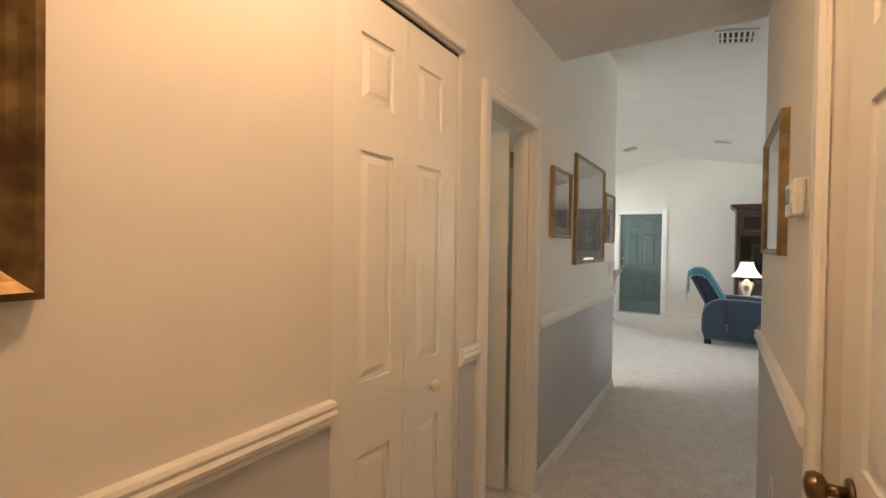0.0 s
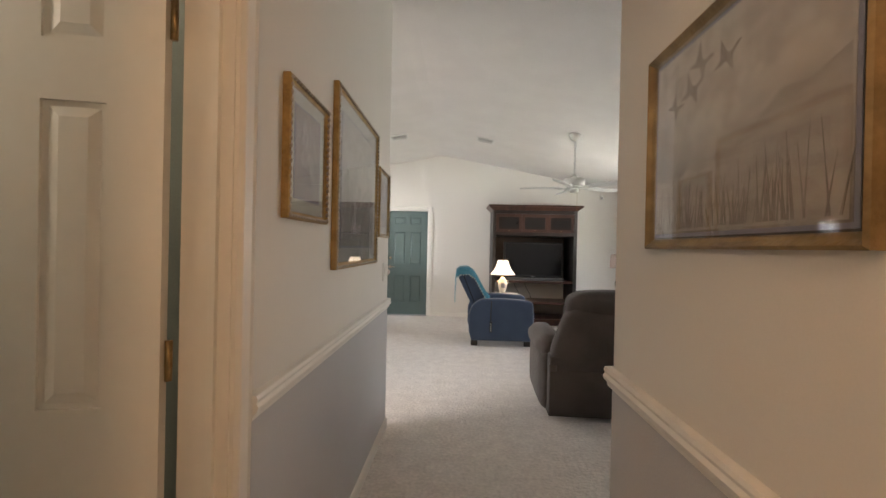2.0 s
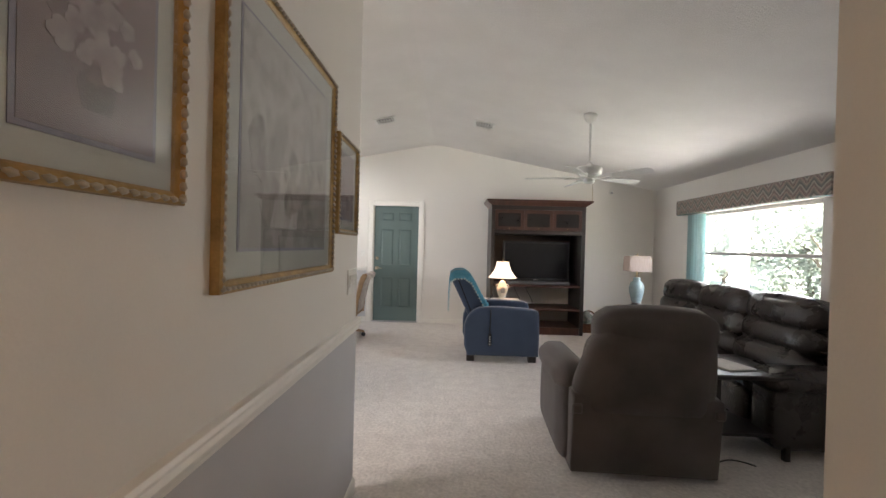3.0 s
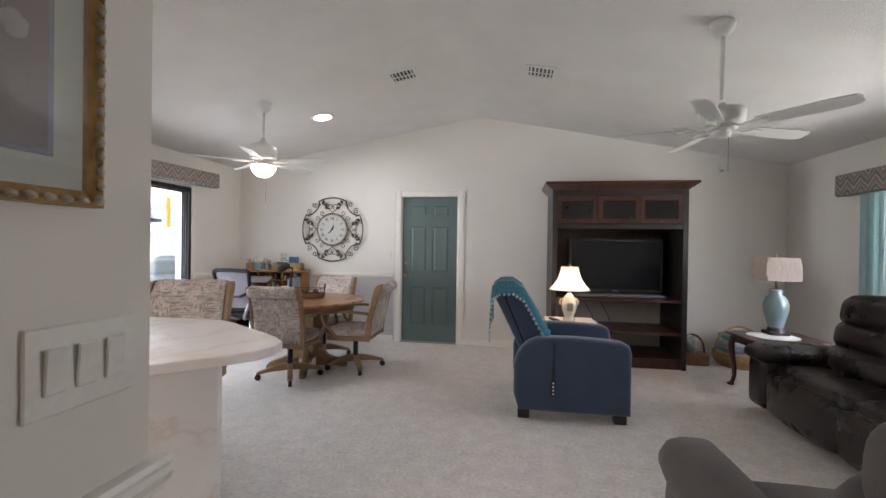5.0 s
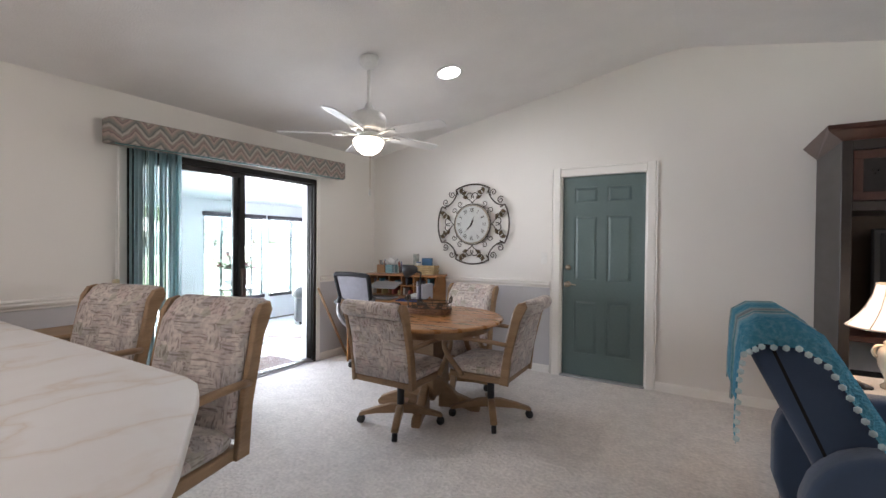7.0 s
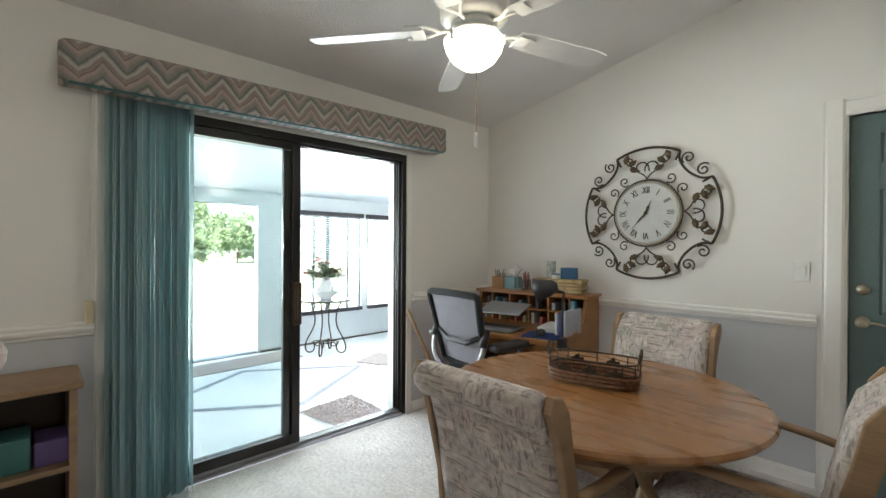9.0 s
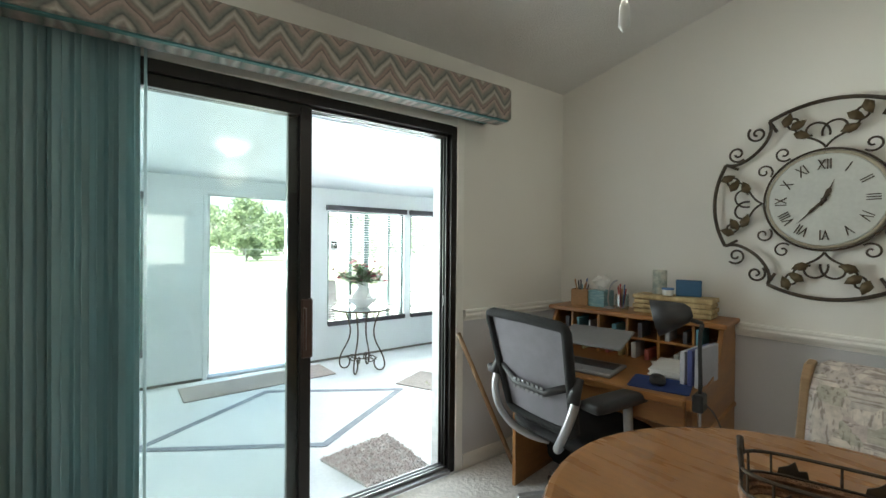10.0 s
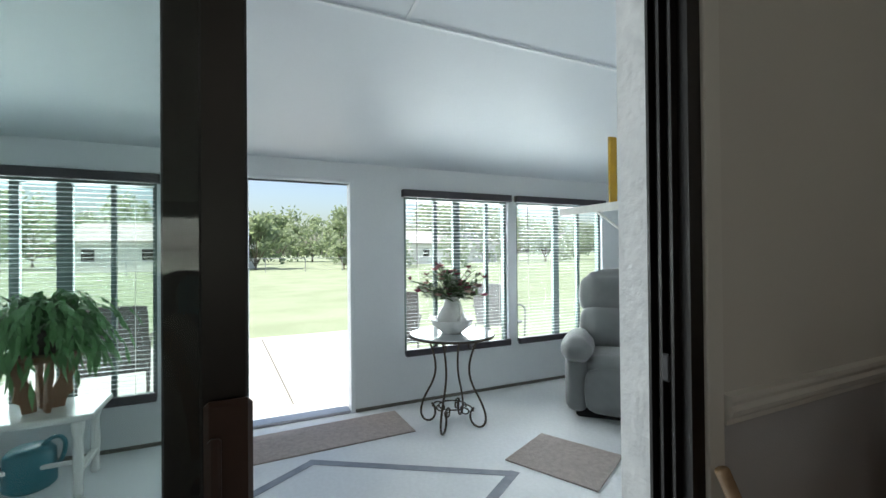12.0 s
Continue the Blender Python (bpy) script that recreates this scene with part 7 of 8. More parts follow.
# end table and lamp beside the sofa
et = thing("end_table", "dark cherry end table with curved cabriole legs", "end table", pose(2.39, 8.87, 0))
part("tabletop", prism([(-0.31, -0.26), (0.31, -0.26), (0.33, -0.24), (0.33, 0.24), (0.31, 0.26), (-0.31, 0.26), (-0.33, 0.24), (-0.33, -0.24)], 0.515, 0.54, "z", bevel=0.008), CHERRY, et)
part("apron", box(-0.27, 0.27, -0.20, 0.20, 0.44, 0.515, 0.01), CHERRY, et)
for x in (-1, 1):
    for y in (-1, 1):
        leg = bez((x * 0.26, y * 0.19, 0.50), (x * 0.33, y * 0.25, 0.38), (x * 0.22, y * 0.16, 0.16), (x * 0.28, y * 0.21, 0.02), 12)
        b = tube(leg, 0.034, 10, taper=0.016)
        join(lathe([(0.02, 0), (0.034, 0.008), (0.03, 0.022), (0.012, 0.03)], 12, at=(x * 0.285, y * 0.213, 0)), b)
        part("leg", b, CHERRY, et, smooth=True)
L2 = table_lamp(2.42, 8.93, 0.552, [(0.058, 0.065), (0.06, 0.075), (0.07, 0.10), (0.10, 0.22), (0.105, 0.28), (0.085, 0.35), (0.045, 0.385), (0.055, 0.42), (0.04, 0.43)], BLUEC,
           [(0.205, 0.515), (0.197, 0.60), (0.19, 0.68), (0.186, 0.735)], SHADEG, "table lamp with celadon vase base and grey shade", True)
foot = box(-0.085, 0.085, -0.085, 0.085, 0.0, 0.03, 0.006)
cyl((0, 0, 0.03), (0, 0, 0.066), 0.075, 0.06, bm=foot)
part("lamp_foot", foot, DARKCAB, L2, "dark carved wooden foot")
dl = thing("doily", "white lace doily on the end table", "doily", pose(2.36, 8.86, 0.541))
part("lace", lathe([(0.001, 0), (0.20, 0), (0.21, 0.003), (0.195, 0.008), (0.001, 0.008)], 28), PAPER, dl)

# grey recliner with its back to the hall
gr = thing("microfibre_recliner", "grey-brown microfibre recliner with a pillow back", "recliner", pose(0.955, 5.65, 0, 0, 0, -3))
part("lower_back_panel", prism([(-0.385, 0.04), (-0.43, 0.50), (-0.30, 0.52), (-0.2, 0.04)], -0.425, 0.425, "x", bevel=0.012), GREYUP, gr, smooth=True)
c = cushion(-0.385, 0.385, -0.11, 0.11, -0.28, 0.28, 0.03, 10, r=0.10)
for v in c.verts:
    f = max(0, v.co.z + 0.1) / 0.38
    v.co.x = v.co.x * (1 - 0.17 * f) + 0.045 * f
part("back_shell", move(c, pose(0, -0.345, 0.645, 7)), GREYUP, gr, smooth=True)
c = cushion(-0.325, 0.325, -0.12, 0.13, -0.12, 0.12, 0.03, 10, r=0.07)
part("head_pillow", move(c, pose(0.055, -0.33, 0.885, 4)), GREYUP, gr, "rounded head pillow", True)
c = cushion(-0.27, 0.33, -0.10, 0.12, -0.2, 0.2, 0.05, 10, r=0.10)
part("back_cushion", move(c, pose(0, -0.20, 0.66, 9)), GREYUP, gr, smooth=True)
part("seat", cushion(-0.30, 0.30, -0.18, 0.50, 0.26, 0.50, 0.03, 10, r=0.07), GREYUP, gr, smooth=True)
part("footrest", cushion(-0.30, 0.30, 0.48, 0.57, 0.08, 0.42, 0.02, 8, r=0.04), GREYUP, gr, smooth=True)
for sx in (-1, 1):
    x0, x1 = sorted((sx * 0.28, sx * 0.475))
    part("arm", cushion(x0, x1, -0.30, 0.52, 0.04, 0.52, 0.015, 10, r=0.07), GREYUP, gr, smooth=True)
    part("arm_pad", cushion(x0 - 0.012, x1 + 0.012, -0.26, 0.55, 0.46, 0.62, 0.03, 10, r=0.075), GREYUP, gr, "padded arm top", True)
    part("back_flap", box(sx * 0.40 - 0.03, sx * 0.40 + 0.03, -0.44, -0.40, 0.40, 0.46, 0.01), GREYUP, gr)

# dark side table between the grey recliner and the sofa
ds = thing("dark_side_table", "dark wooden side table with magazines and paper", "side table", pose(1.78, 5.85, 0))
part("tabletop", box(-0.26, 0.26, -0.28, 0.28, 0.53, 0.56, 0.006), DARKCAB, ds)
for x in (-0.23, 0.23):
    for y in (-0.25, 0.25):
        part("leg", box(x - 0.02, x + 0.02, y - 0.02, y + 0.02, 0, 0.53, 0.004), DARKCAB, ds)
part("lower_shelf", box(-0.23, 0.23, -0.25, 0.25, 0.15, 0.17), DARKCAB, ds)
mg = thing("magazine", "pale magazine lying on the side table", "magazine", pose(1.74, 5.82, 0.561, 0, 0, 14))
part("pages", box(-0.11, 0.11, -0.14, 0.14, 0, 0.012, 0.002), PAPER, mg)
wbag = thing("paper_bag", "white bag hanging from the side table", "bag", pose(1.50, 5.72, 0.24))
part("bag_body", cushion(-0.05, 0.05, -0.14, 0.14, 0.0, 0.28, 0.03, 8, r=0.05), PAPER, wbag, smooth=True)
part("bag_strap", tube(bez((0, -0.08, 0.27), (0.01, -0.08, 0.36), (0.01, 0.08, 0.36), (0, 0.08, 0.27), 8), 0.006, 6), PAPER, wbag)
sp = thing("power_strip", "black power cord lying on carpet", "cable", pose(0, 0, 0))
part("wire", tube(bez((1.45, 5.6, 0.006), (1.5, 5.4, 0.006), (1.6, 5.7, 0.006), (1.75, 5.5, 0.006), 12), 0.005, 6), BLACKP, sp)

# ---- sunroom ----
FLZ = -0.05
TAPE = mat("grey_floor_paint", (0.20, 0.22, 0.27), 0.6, c2=(0.26, 0.28, 0.33), scale=10)
MATB = mat("doormat_tan", (0.50, 0.43, 0.40), 1.0, c2=(0.42, 0.36, 0.335), scale=30, bump=0.8, bscale=250, fine=0.2)
stp = thing("floor_stripe", "grey painted diamond stripe on the sunroom floor", "floor stripe", pose(0, 0, FLZ), kind="structure")
dia = [(-4.995, 8.795), (-5.68, 9.825), (-6.35, 8.77), (-5.66, 7.736)]
for i in range(4):
    a, b = Vector((*dia[i], 0)), Vector((*dia[(i + 1) % 4], 0))
    d = (b - a).normalized()
    nrm = Vector((-d.y, d.x, 0)) * 0.03
    part("stripe", prism([tuple((a + nrm)[:2]), tuple((b + nrm + d * 0.03)[:2]), tuple((b - nrm + d * 0.03)[:2]), tuple((a - nrm)[:2])], 0.0005 + 0.0008 * i, 0.002 + 0.0008 * i, "z"), TAPE, stp)


def flat_mat(name, corners, label, m, t=0.01):
    g = thing(name, label, "mat", pose(0, 0, FLZ))
    part("mat_top", prism(corners, 0.0005, t, "z", bevel=0.004), m, g)
    part("border", prism([((x - corners[0][0]) * 1.0 + corners[0][0], y) for x, y in corners], 0.0, 0.004, "z"), mat("mat_edge", (0.2, 0.17, 0.15), 0.9), g)
    return g


flat_mat("door_mat", [(-6.90, 8.105), (-6.46, 8.105), (-6.50, 9.525), (-6.95, 9.515)], "long tan doormat before the garden doorway", MATB)
flat_mat("floor_mat", [(-6.055, 10.325), (-5.84, 9.875), (-5.31, 10.13), (-5.55, 10.58)], "tan woven mat lying on sunroom floor", MATB)
rg = thing("bath_rug", "shaggy pink-grey cotton rug outside sliding door", "rug", pose(0, 0, FLZ))
rgc = [(-4.79, 8.69), (-4.335, 8.79), (-4.32, 9.205), (-4.87, 9.22)]
part("backing", prism(rgc, 0, 0.012, "z"), PAPER, rg)
pile = bmesh.new()
rr = random.Random(8)
for i in range(4200):
    u, w = rr.random(), rr.random()
    p = Vector(rgc[0]).lerp(Vector(rgc[1]), u).lerp(Vector(rgc[3]).lerp(Vector(rgc[2]), u), w)
    a, l = rr.uniform(0, 6.28), rr.uniform(0.008, 0.022)
    q = Vector((p.x, p.y, 0.01))
    v = [pile.verts.new(q + Vector((0.008 * math.cos(a + k * 2.1), 0.008 * math.sin(a + k * 2.1), 0))) for k in range(3)]
    tip = pile.verts.new(q + Vector((0.018 * math.cos(a), 0.018 * math.sin(a), l)))
    for k in range(3):
        pile.faces.new((v[k], v[(k + 1) % 3], tip))
tagged(part("pile_surface", pile, mat("rug_tuft", (0.64, 0.53, 0.51), 1.0, c2=(0.82, 0.77, 0.75), scale=28), rg, "mottled pink and cream tufts"), kind="stuff")

# windows of the sunroom: dark frames, sliders and slatted blinds
WFR = mat("window_bronze_green", (0.10, 0.14, 0.13), 0.4, 0.3, scale=5)
SLAT = mat("blind_slat", (0.62, 0.64, 0.66), 0.4, scale=10)


def sun_window(k, w, mull, n_slats, label, zs):
    y0, y1, z0, z1 = w
    o = thing("window_%d" % k, label, "window", pose(0, 0, 0), kind="structure")
    part("window_head", box(SX - 0.005, SX + 0.05, y0 - 0.02, y1 + 0.02, z1 - 0.005, z1 + 0.06, 0.004), mat("blind_headrail", (0.05, 0.045, 0.055), 0.5), o, "dark blind headrail")
    part("bottom_rail", box(SX + 0.01, SX + 0.05, y0, y1, z0 - 0.01, z0 + 0.05, 0.006), MATS["blind_headrail"], o, "dark stacked blind bottom rail")
    f = part("window_frame", box(SX - 0.08, SX - 0.03, y0, y0 + 0.03, z0, z1), WFR, o)
    for a in ((y1 - 0.03, y1, z0, z1), (y0 + 0.03, y1 - 0.03, z0, z0 + 0.03), (y0 + 0.03, y1 - 0.03, z1 - 0.03, z1)):
        part("rail", box(SX - 0.08, SX - 0.03, *a), WFR, f)
    for y, t in mull:
        part("mullion", box(SX - 0.075, SX - 0.035, y - t / 2, y + t / 2, z0 + 0.03, z1 - 0.03, 0.002), WFR, f)
    g = part("pane", box(SX - 0.058, SX - 0.054, y0 + 0.03, y1 - 0.03, z0 + 0.03, z1 - 0.03), GLASS, f)
    g.visible_shadow = False
    s0 = None
    for i in range(n_slats):
        z = zs + (z1 - 0.03 - zs) * i / (n_slats - 1)
        if s0 is None:
            s0 = part("slat", box(-0.012, 0.012, y0 + 0.01, y1 - 0.01, -0.0006, 0.0006, tilt=Euler((0, radians(-6), 0)).to_matrix().to_4x4()), SLAT, o)
            s = s0
        else:
            s = s0.copy()
            scene.collection.objects.link(s)
        s.location = (SX + 0.03, 0, z)
    for y in (y0 + 0.12, y1 - 0.12):
        part("ladder_cord", cyl((SX + 0.03, y, z0 + 0.04), (SX + 0.03, y, z1), 0.0015, seg=5), WHITEP, o)
    part("wand", cyl((SX + 0.055, y0 + 0.10, z1 - 0.62), (SX + 0.055, y0 + 0.10, z1 - 0.02), 0.003, seg=6), MATS["blind_headrail"], o)


sun_window(2, W1, ((9.975, 0.035), (10.19, 0.07), (10.517, 0.035)), 42, "dark-framed sunroom slider window behind a raised-slat blind", 0.46)
sun_window(3, W2, ((11.36, 0.07), (11.66, 0.035)), 42, "dark-framed sunroom window with open slatted blind", 0.46)
sun_window(4, W3, ((6.20, 0.04), (6.65, 0.07), (7.07, 0.05), (7.32, 0.085), (7.58, 0.03)), 46, "dark-framed sunroom window behind the fern, open blind", 0.38)

od = thing("door_frame_5", "white frame of the open garden doorway", "trim", pose(0, 0, 0), kind="structure")
for y0, y1 in ((OD0 - 0.04, OD0), (OD1, OD1 + 0.035)):
    part("jamb", box(SX - 0.10, SX + 0.012, y0, y1, FLZ, ODZ + 0.03, 0.004), SUNWALL, od)
part("jamb_head", box(SX - 0.10, SX + 0.012, OD0, OD1, ODZ, ODZ + 0.03, 0.004), SUNWALL, od)
part("threshold", box(SX - 0.12, SX + 0.01, OD0, OD1, FLZ, FLZ + 0.025, 0.006), ALU, od)
d5 = thing("door_5", "white screen door edge with hinges, swung outside", "door", pose(SX - 0.11, OD0 + 0.01, FLZ) @ pose(0, 0, 0, 0, 0, 172), kind="structure")
part("stile", box(0, 0.035, -0.03, 0.0, 0.03, 1.92), SUNWALL, d5)
for z in (0.15, 0.65, 1.10, 1.75):
    part("hinge", cyl((0.0, -0.012, z), (0.0, -0.012, z + 0.07), 0.009, seg=8), ALU, d5)
trim = thing("panel_seams", "raised seams between the ceiling panels", "trim", pose(0, 0, 0), kind="structure")
part("seam", box(-5.36, -5.34, 4.6, 13.2, sun_roof(-5.35) - 0.008, sun_roof(-5.35) + 0.01), SUNWALL, trim)
for y in (7.3, 9.05, 10.8):
    part("seam", prism([(-5.34, sun_roof(-5.34) - 0.006), (-4.31, sun_roof(-4.31) - 0.006), (-4.31, sun_roof(-4.31) + 0.005), (-5.34, sun_roof(-5.34) + 0.005)], y - 0.008, y + 0.008, "y"), SUNWALL, trim)
part("base_strip", box(SX, SX + 0.012, OD1 + 0.04, 13.2, FLZ, FLZ + 0.025), mat("dark_joint", (0.16, 0.15, 0.13), 0.8), trim)
part("base_strip", box(SX, SX + 0.012, 4.6, OD0 - 0.045, FLZ, FLZ + 0.025), MATS["dark_joint"], trim)

# iron table with pitcher and flowers
it = thing("iron_table", "round glass-topped wrought-iron table with scroll legs", "table", pose(-6.50, 9.83, FLZ) @ Matrix.Diagonal((1.07, 1.07, 0.915, 1)))
part("glass_top", lathe([(0.001, 0.755), (0.295, 0.755), (0.30, 0.762), (0.295, 0.768), (0.001, 0.768)], 40), mat("frosted_top", (0.50, 0.53, 0.55), 0.12, scale=4, coat=0.5), it, "pale glass top")
part("rim", tube([(0.30 * math.cos(radians(a)), 0.30 * math.sin(radians(a)), 0.752) for a in range(0, 361, 12)], 0.01, 8), IRON, it, smooth=True)
for k in range(4):
    leg = bez((0.20, 0, 0.75), (0.12, 0, 0.55), (0.10, 0, 0.45), (0.17, 0, 0.30), 10) + bez((0.17, 0, 0.30), (0.27, 0, 0.12), (0.26, 0, 0.02), (0.20, 0, 0.008), 10)[1:] + bez((0.20, 0, 0.008), (0.13, 0, 0.0), (0.11, 0, 0.12), (0.16, 0, 0.16), 8)[1:]
    lg = part("leg", tube(leg, 0.008, 8), IRON, it, smooth=True)
    lg.matrix_basis = pose(0, 0, 0, 0, 0, 45 + 90 * k)
    part("leg_scroll", tube(spiral(0.10, 0.13, 0.055, 0, 1.3), 0.006, 6), IRON, lg, smooth=True)
    part("leg_scroll", tube(spiral(0.15, 0.66, 0.035, 90, 1.0), 0.005, 6), IRON, lg, smooth=True)
part("stretcher", tube([(0.10 * math.cos(radians(a)), 0.10 * math.sin(radians(a)), 0.16) for a in range(0, 361, 20)], 0.006, 6), IRON, it, smooth=True)
pt = thing("pitcher", "white ceramic pitcher standing in its wash bowl", "pitcher", pose(-6.50, 9.83, FLZ + 0.704) @ Matrix.Diagonal((1.22, 1.22, 1.0, 1)))
part("wash_bowl", lathe([(0.06, 0), (0.07, 0.012), (0.12, 0.06), (0.135, 0.10), (0.145, 0.112), (0.13, 0.108), (0.10, 0.055), (0.02, 0.02)], 28, closed=False), WHITEC, pt, smooth=True)
part("jug", lathe([(0.05, 0.02), (0.085, 0.06), (0.095, 0.11), (0.075, 0.17), (0.05, 0.21), (0.048, 0.24), (0.065, 0.28), (0.06, 0.28), (0.045, 0.24)], 24, closed=False), WHITEC, pt, smooth=True)
part("handle", tube(bez((0.05, 0, 0.25), (0.14, 0, 0.27), (0.14, 0, 0.14), (0.085, 0, 0.10), 10), 0.010, 8), WHITEC, pt, smooth=True)


def leaf_geo(bm, base, d, length, width, droop=0.2):
    d = d.normalized()
    side = d.cross(Vector((0, 0, 1)))
    side = side.normalized() if side.length > 0.05 else Vector((1, 0, 0))
    a, b = base + d * length * 0.5 + Vector((0, 0, -droop * length * 0.2)), base + d * length + Vector((0, 0, -droop * length))
    v = [bm.verts.new(p) for p in (base, a + side * width / 2, b, a - side * width / 2)]
    bm.faces.new((v[0], v[1], v[2]))
    bm.faces.new((v[0], v[2], v[3]))


fl = thing("flower_bouquet", "silk bouquet of pink roses, berries and greenery", "flowers", pose(-6.50, 9.83, FLZ + 0.97) @ Matrix.Diagonal((1.3, 1.3, 1.0, 1)))
rf = random.Random(12)
stem, lv, ros, dk2, pal = bmesh.new(), bmesh.new(), [], bmesh.new(), bmesh.new()
for i in range(84):
    a, e, l = rf.uniform(0, 6.28), rf.uniform(0.05, 1.3), rf.uniform(0.13, 0.29)
    d = Vector((math.cos(a) * math.cos(e), math.sin(a) * math.cos(e), math.sin(e)))
    tip = d * l
    tube([Vector((0, 0, -0.03)), d * l * 0.5 + Vector((0, 0, 0.02)), tip], 0.0025, 4, bm=stem)
    for k in range(7):
        q = d * l * rf.uniform(0.3, 1.0)
        leaf_geo(lv if rf.random() < 0.7 else pal, q, Vector((rf.uniform(-1, 1), rf.uniform(-1, 1), rf.uniform(-0.4, 0.8))), rf.uniform(0.04, 0.075), 0.022)
    if i % 3 == 0:
        ros.append(tip)
    elif i % 3 == 1:
        for k in range(5):
            leaf_geo(dk2, tip, Vector((rf.uniform(-1, 1), rf.uniform(-1, 1), rf.uniform(-0.2, 1))), 0.035, 0.02, 0.0)
tagged(part("stem_cluster", stem, mat("stem_green", (0.07, 0.11, 0.04), 0.8), fl), kind="stuff")
tagged(part("foliage", lv, mat("bouquet_leaf", (0.07, 0.13, 0.05), 0.7, c2=(0.12, 0.17, 0.08), scale=14), fl), kind="stuff")
tagged(part("pale_foliage", pal, mat("sage_leaf", (0.28, 0.32, 0.26), 0.7), fl), kind="stuff")
tagged(part("berries", dk2, mat("burgundy_petal", (0.13, 0.03, 0.045), 0.7), fl, "dark burgundy sprigs"), kind="stuff")
for i, p in enumerate(ros):
    b = bmesh.new()
    for k in range(14):
        a, r = k * 2.4, 0.004 + 0.0017 * k
        leaf_geo(b, Vector((r * math.cos(a) * 0.4, r * math.sin(a) * 0.4, 0)), Vector((math.cos(a) * (0.3 + 0.05 * k), math.sin(a) * (0.3 + 0.05 * k), 1.0)), 0.026, 0.024, 0.1)
    ob = part("rose", b, mat("rose_pink_%d" % (i % 3), ((0.34, 0.07, 0.12), (0.52, 0.22, 0.24), (0.46, 0.30, 0.26))[i % 3], 0.7), fl)
    ob.location = p

# fern on a carved stand on a white bench
be = thing("white_bench", "small white plastic bench with turned legs", "bench", pose(-6.68, 7.11, FLZ))
part("bench_top", prism([(-0.19, -0.52), (0.19, -0.52), (0.21, -0.48), (0.21, 0.48), (0.19, 0.52), (-0.19, 0.52), (-0.21, 0.48), (-0.21, -0.48)], 0.42, 0.455, "z", bevel=0.01), WHITEC, be)
for x in (-0.15, 0.15):
    for y in (-0.44, 0.44):
        part("leg", lathe([(0.022, 0), (0.026, 0.03), (0.02, 0.06), (0.026, 0.20), (0.02, 0.32), (0.03, 0.36), (0.03, 0.42)], 14, at=(x, y, 0)), WHITEC, be, smooth=True)
part("stretcher", box(-0.15, 0.15, 0.42, 0.46, 0.12, 0.145, 0.004), WHITEC, be)
part("stretcher", box(-0.01, 0.01, -0.44, 0.44, 0.12, 0.145, 0.004), WHITEC, be)
ps = thing("plant_stand", "small carved brown wooden plant stand", "plant stand", pose(-6.67, 7.36, FLZ + 0.456) @ Matrix.Diagonal((1, 1, 1.3, 1)))
part("stand_top", lathe([(0.001, 0.22), (0.17, 0.22), (0.175, 0.235), (0.17, 0.25), (0.001, 0.25)], 24), mat("carved_wood", (0.20, 0.10, 0.05), 0.6, bump=0.4, bscale=60), ps)
for k in range(4):
    w = part("carved_leg", prism([(0.03, 0.0), (0.09, 0.0), (0.10, 0.04), (0.13, 0.06), (0.12, 0.12), (0.15, 0.16), (0.14, 0.22), (0.05, 0.22), (0.07, 0.14), (0.035, 0.08)], -0.012, 0.012, "y", bevel=0.004), MATS["carved_wood"], ps)
    w.matrix_basis = pose(0, 0, 0, 0, 0, 90 * k + 30)
fe = thing("fern", "bushy green potted fern with drooping fronds", "plant", pose(-6.67, 7.36, FLZ + 0.782))
part("pot", lathe([(0.10, 0), (0.14, 0.12), (0.15, 0.14), (0.13, 0.14), (0.11, 0.10), (0.01, 0.10)], 22, closed=False), mat("dark_pot", (0.06, 0.045, 0.035), 0.6), fe, smooth=True)
fb = bmesh.new()
for i in range(210):
    a, l, up = rf.uniform(0, 6.28), rf.uniform(0.22, 0.46), rf.uniform(0.06, 0.30)
    if math.cos(a) < -0.2:
        l *= 0.5
    h = Vector((math.cos(a), math.sin(a), 0))
    pts = bez((h.x * 0.05, h.y * 0.05, 0.11), h * l * 0.4 + Vector((0, 0, 0.12 + up)), h * l * 0.85 + Vector((0, 0, 0.10 + up)), h * l * 1.05 + Vector((0, 0, up * 0.8 - rf.uniform(0.0, 0.26))), 11)
    side = h.cross(Vector((0, 0, 1)))
    for j in range(2, 11):
        d = pts[j + 1] - pts[j] if j < 11 and j + 1 < len(pts) else pts[j] - pts[j - 1]
        tw2 = rf.uniform(-0.35, 0.35)
        leaf_geo(fb, pts[j] - d * 0.2, d + side * tw2 * d.length, d.length * 1.5 + 0.008, 0.026, 0.05)
        if j % 2:
            for s in (-1, 1):
                leaf_geo(fb, pts[j], d.normalized() + side * s * 0.7, 0.035, 0.02, 0.2)
tagged(part("fronds", fb, mat("fern_leaf", (0.07, 0.19, 0.06), 0.5, c2=(0.11, 0.26, 0.09), scale=9), fe), kind="stuff")
wc = thing("watering_can", "teal blue plastic watering can below the bench", "watering can", pose(-6.76, 7.27, FLZ))
part("can_body", lathe([(0.10, 0), (0.12, 0.02), (0.115, 0.20), (0.09, 0.23), (0.03, 0.235)], 20), mat("teal_plastic", (0.03, 0.19, 0.24), 0.4), wc, smooth=True)
part("spout", tube([(0, -0.10, 0.06), (0, -0.2, 0.14), (0, -0.27, 0.24)], 0.022, 10, taper=0.014), MATS["teal_plastic"], wc, smooth=True)
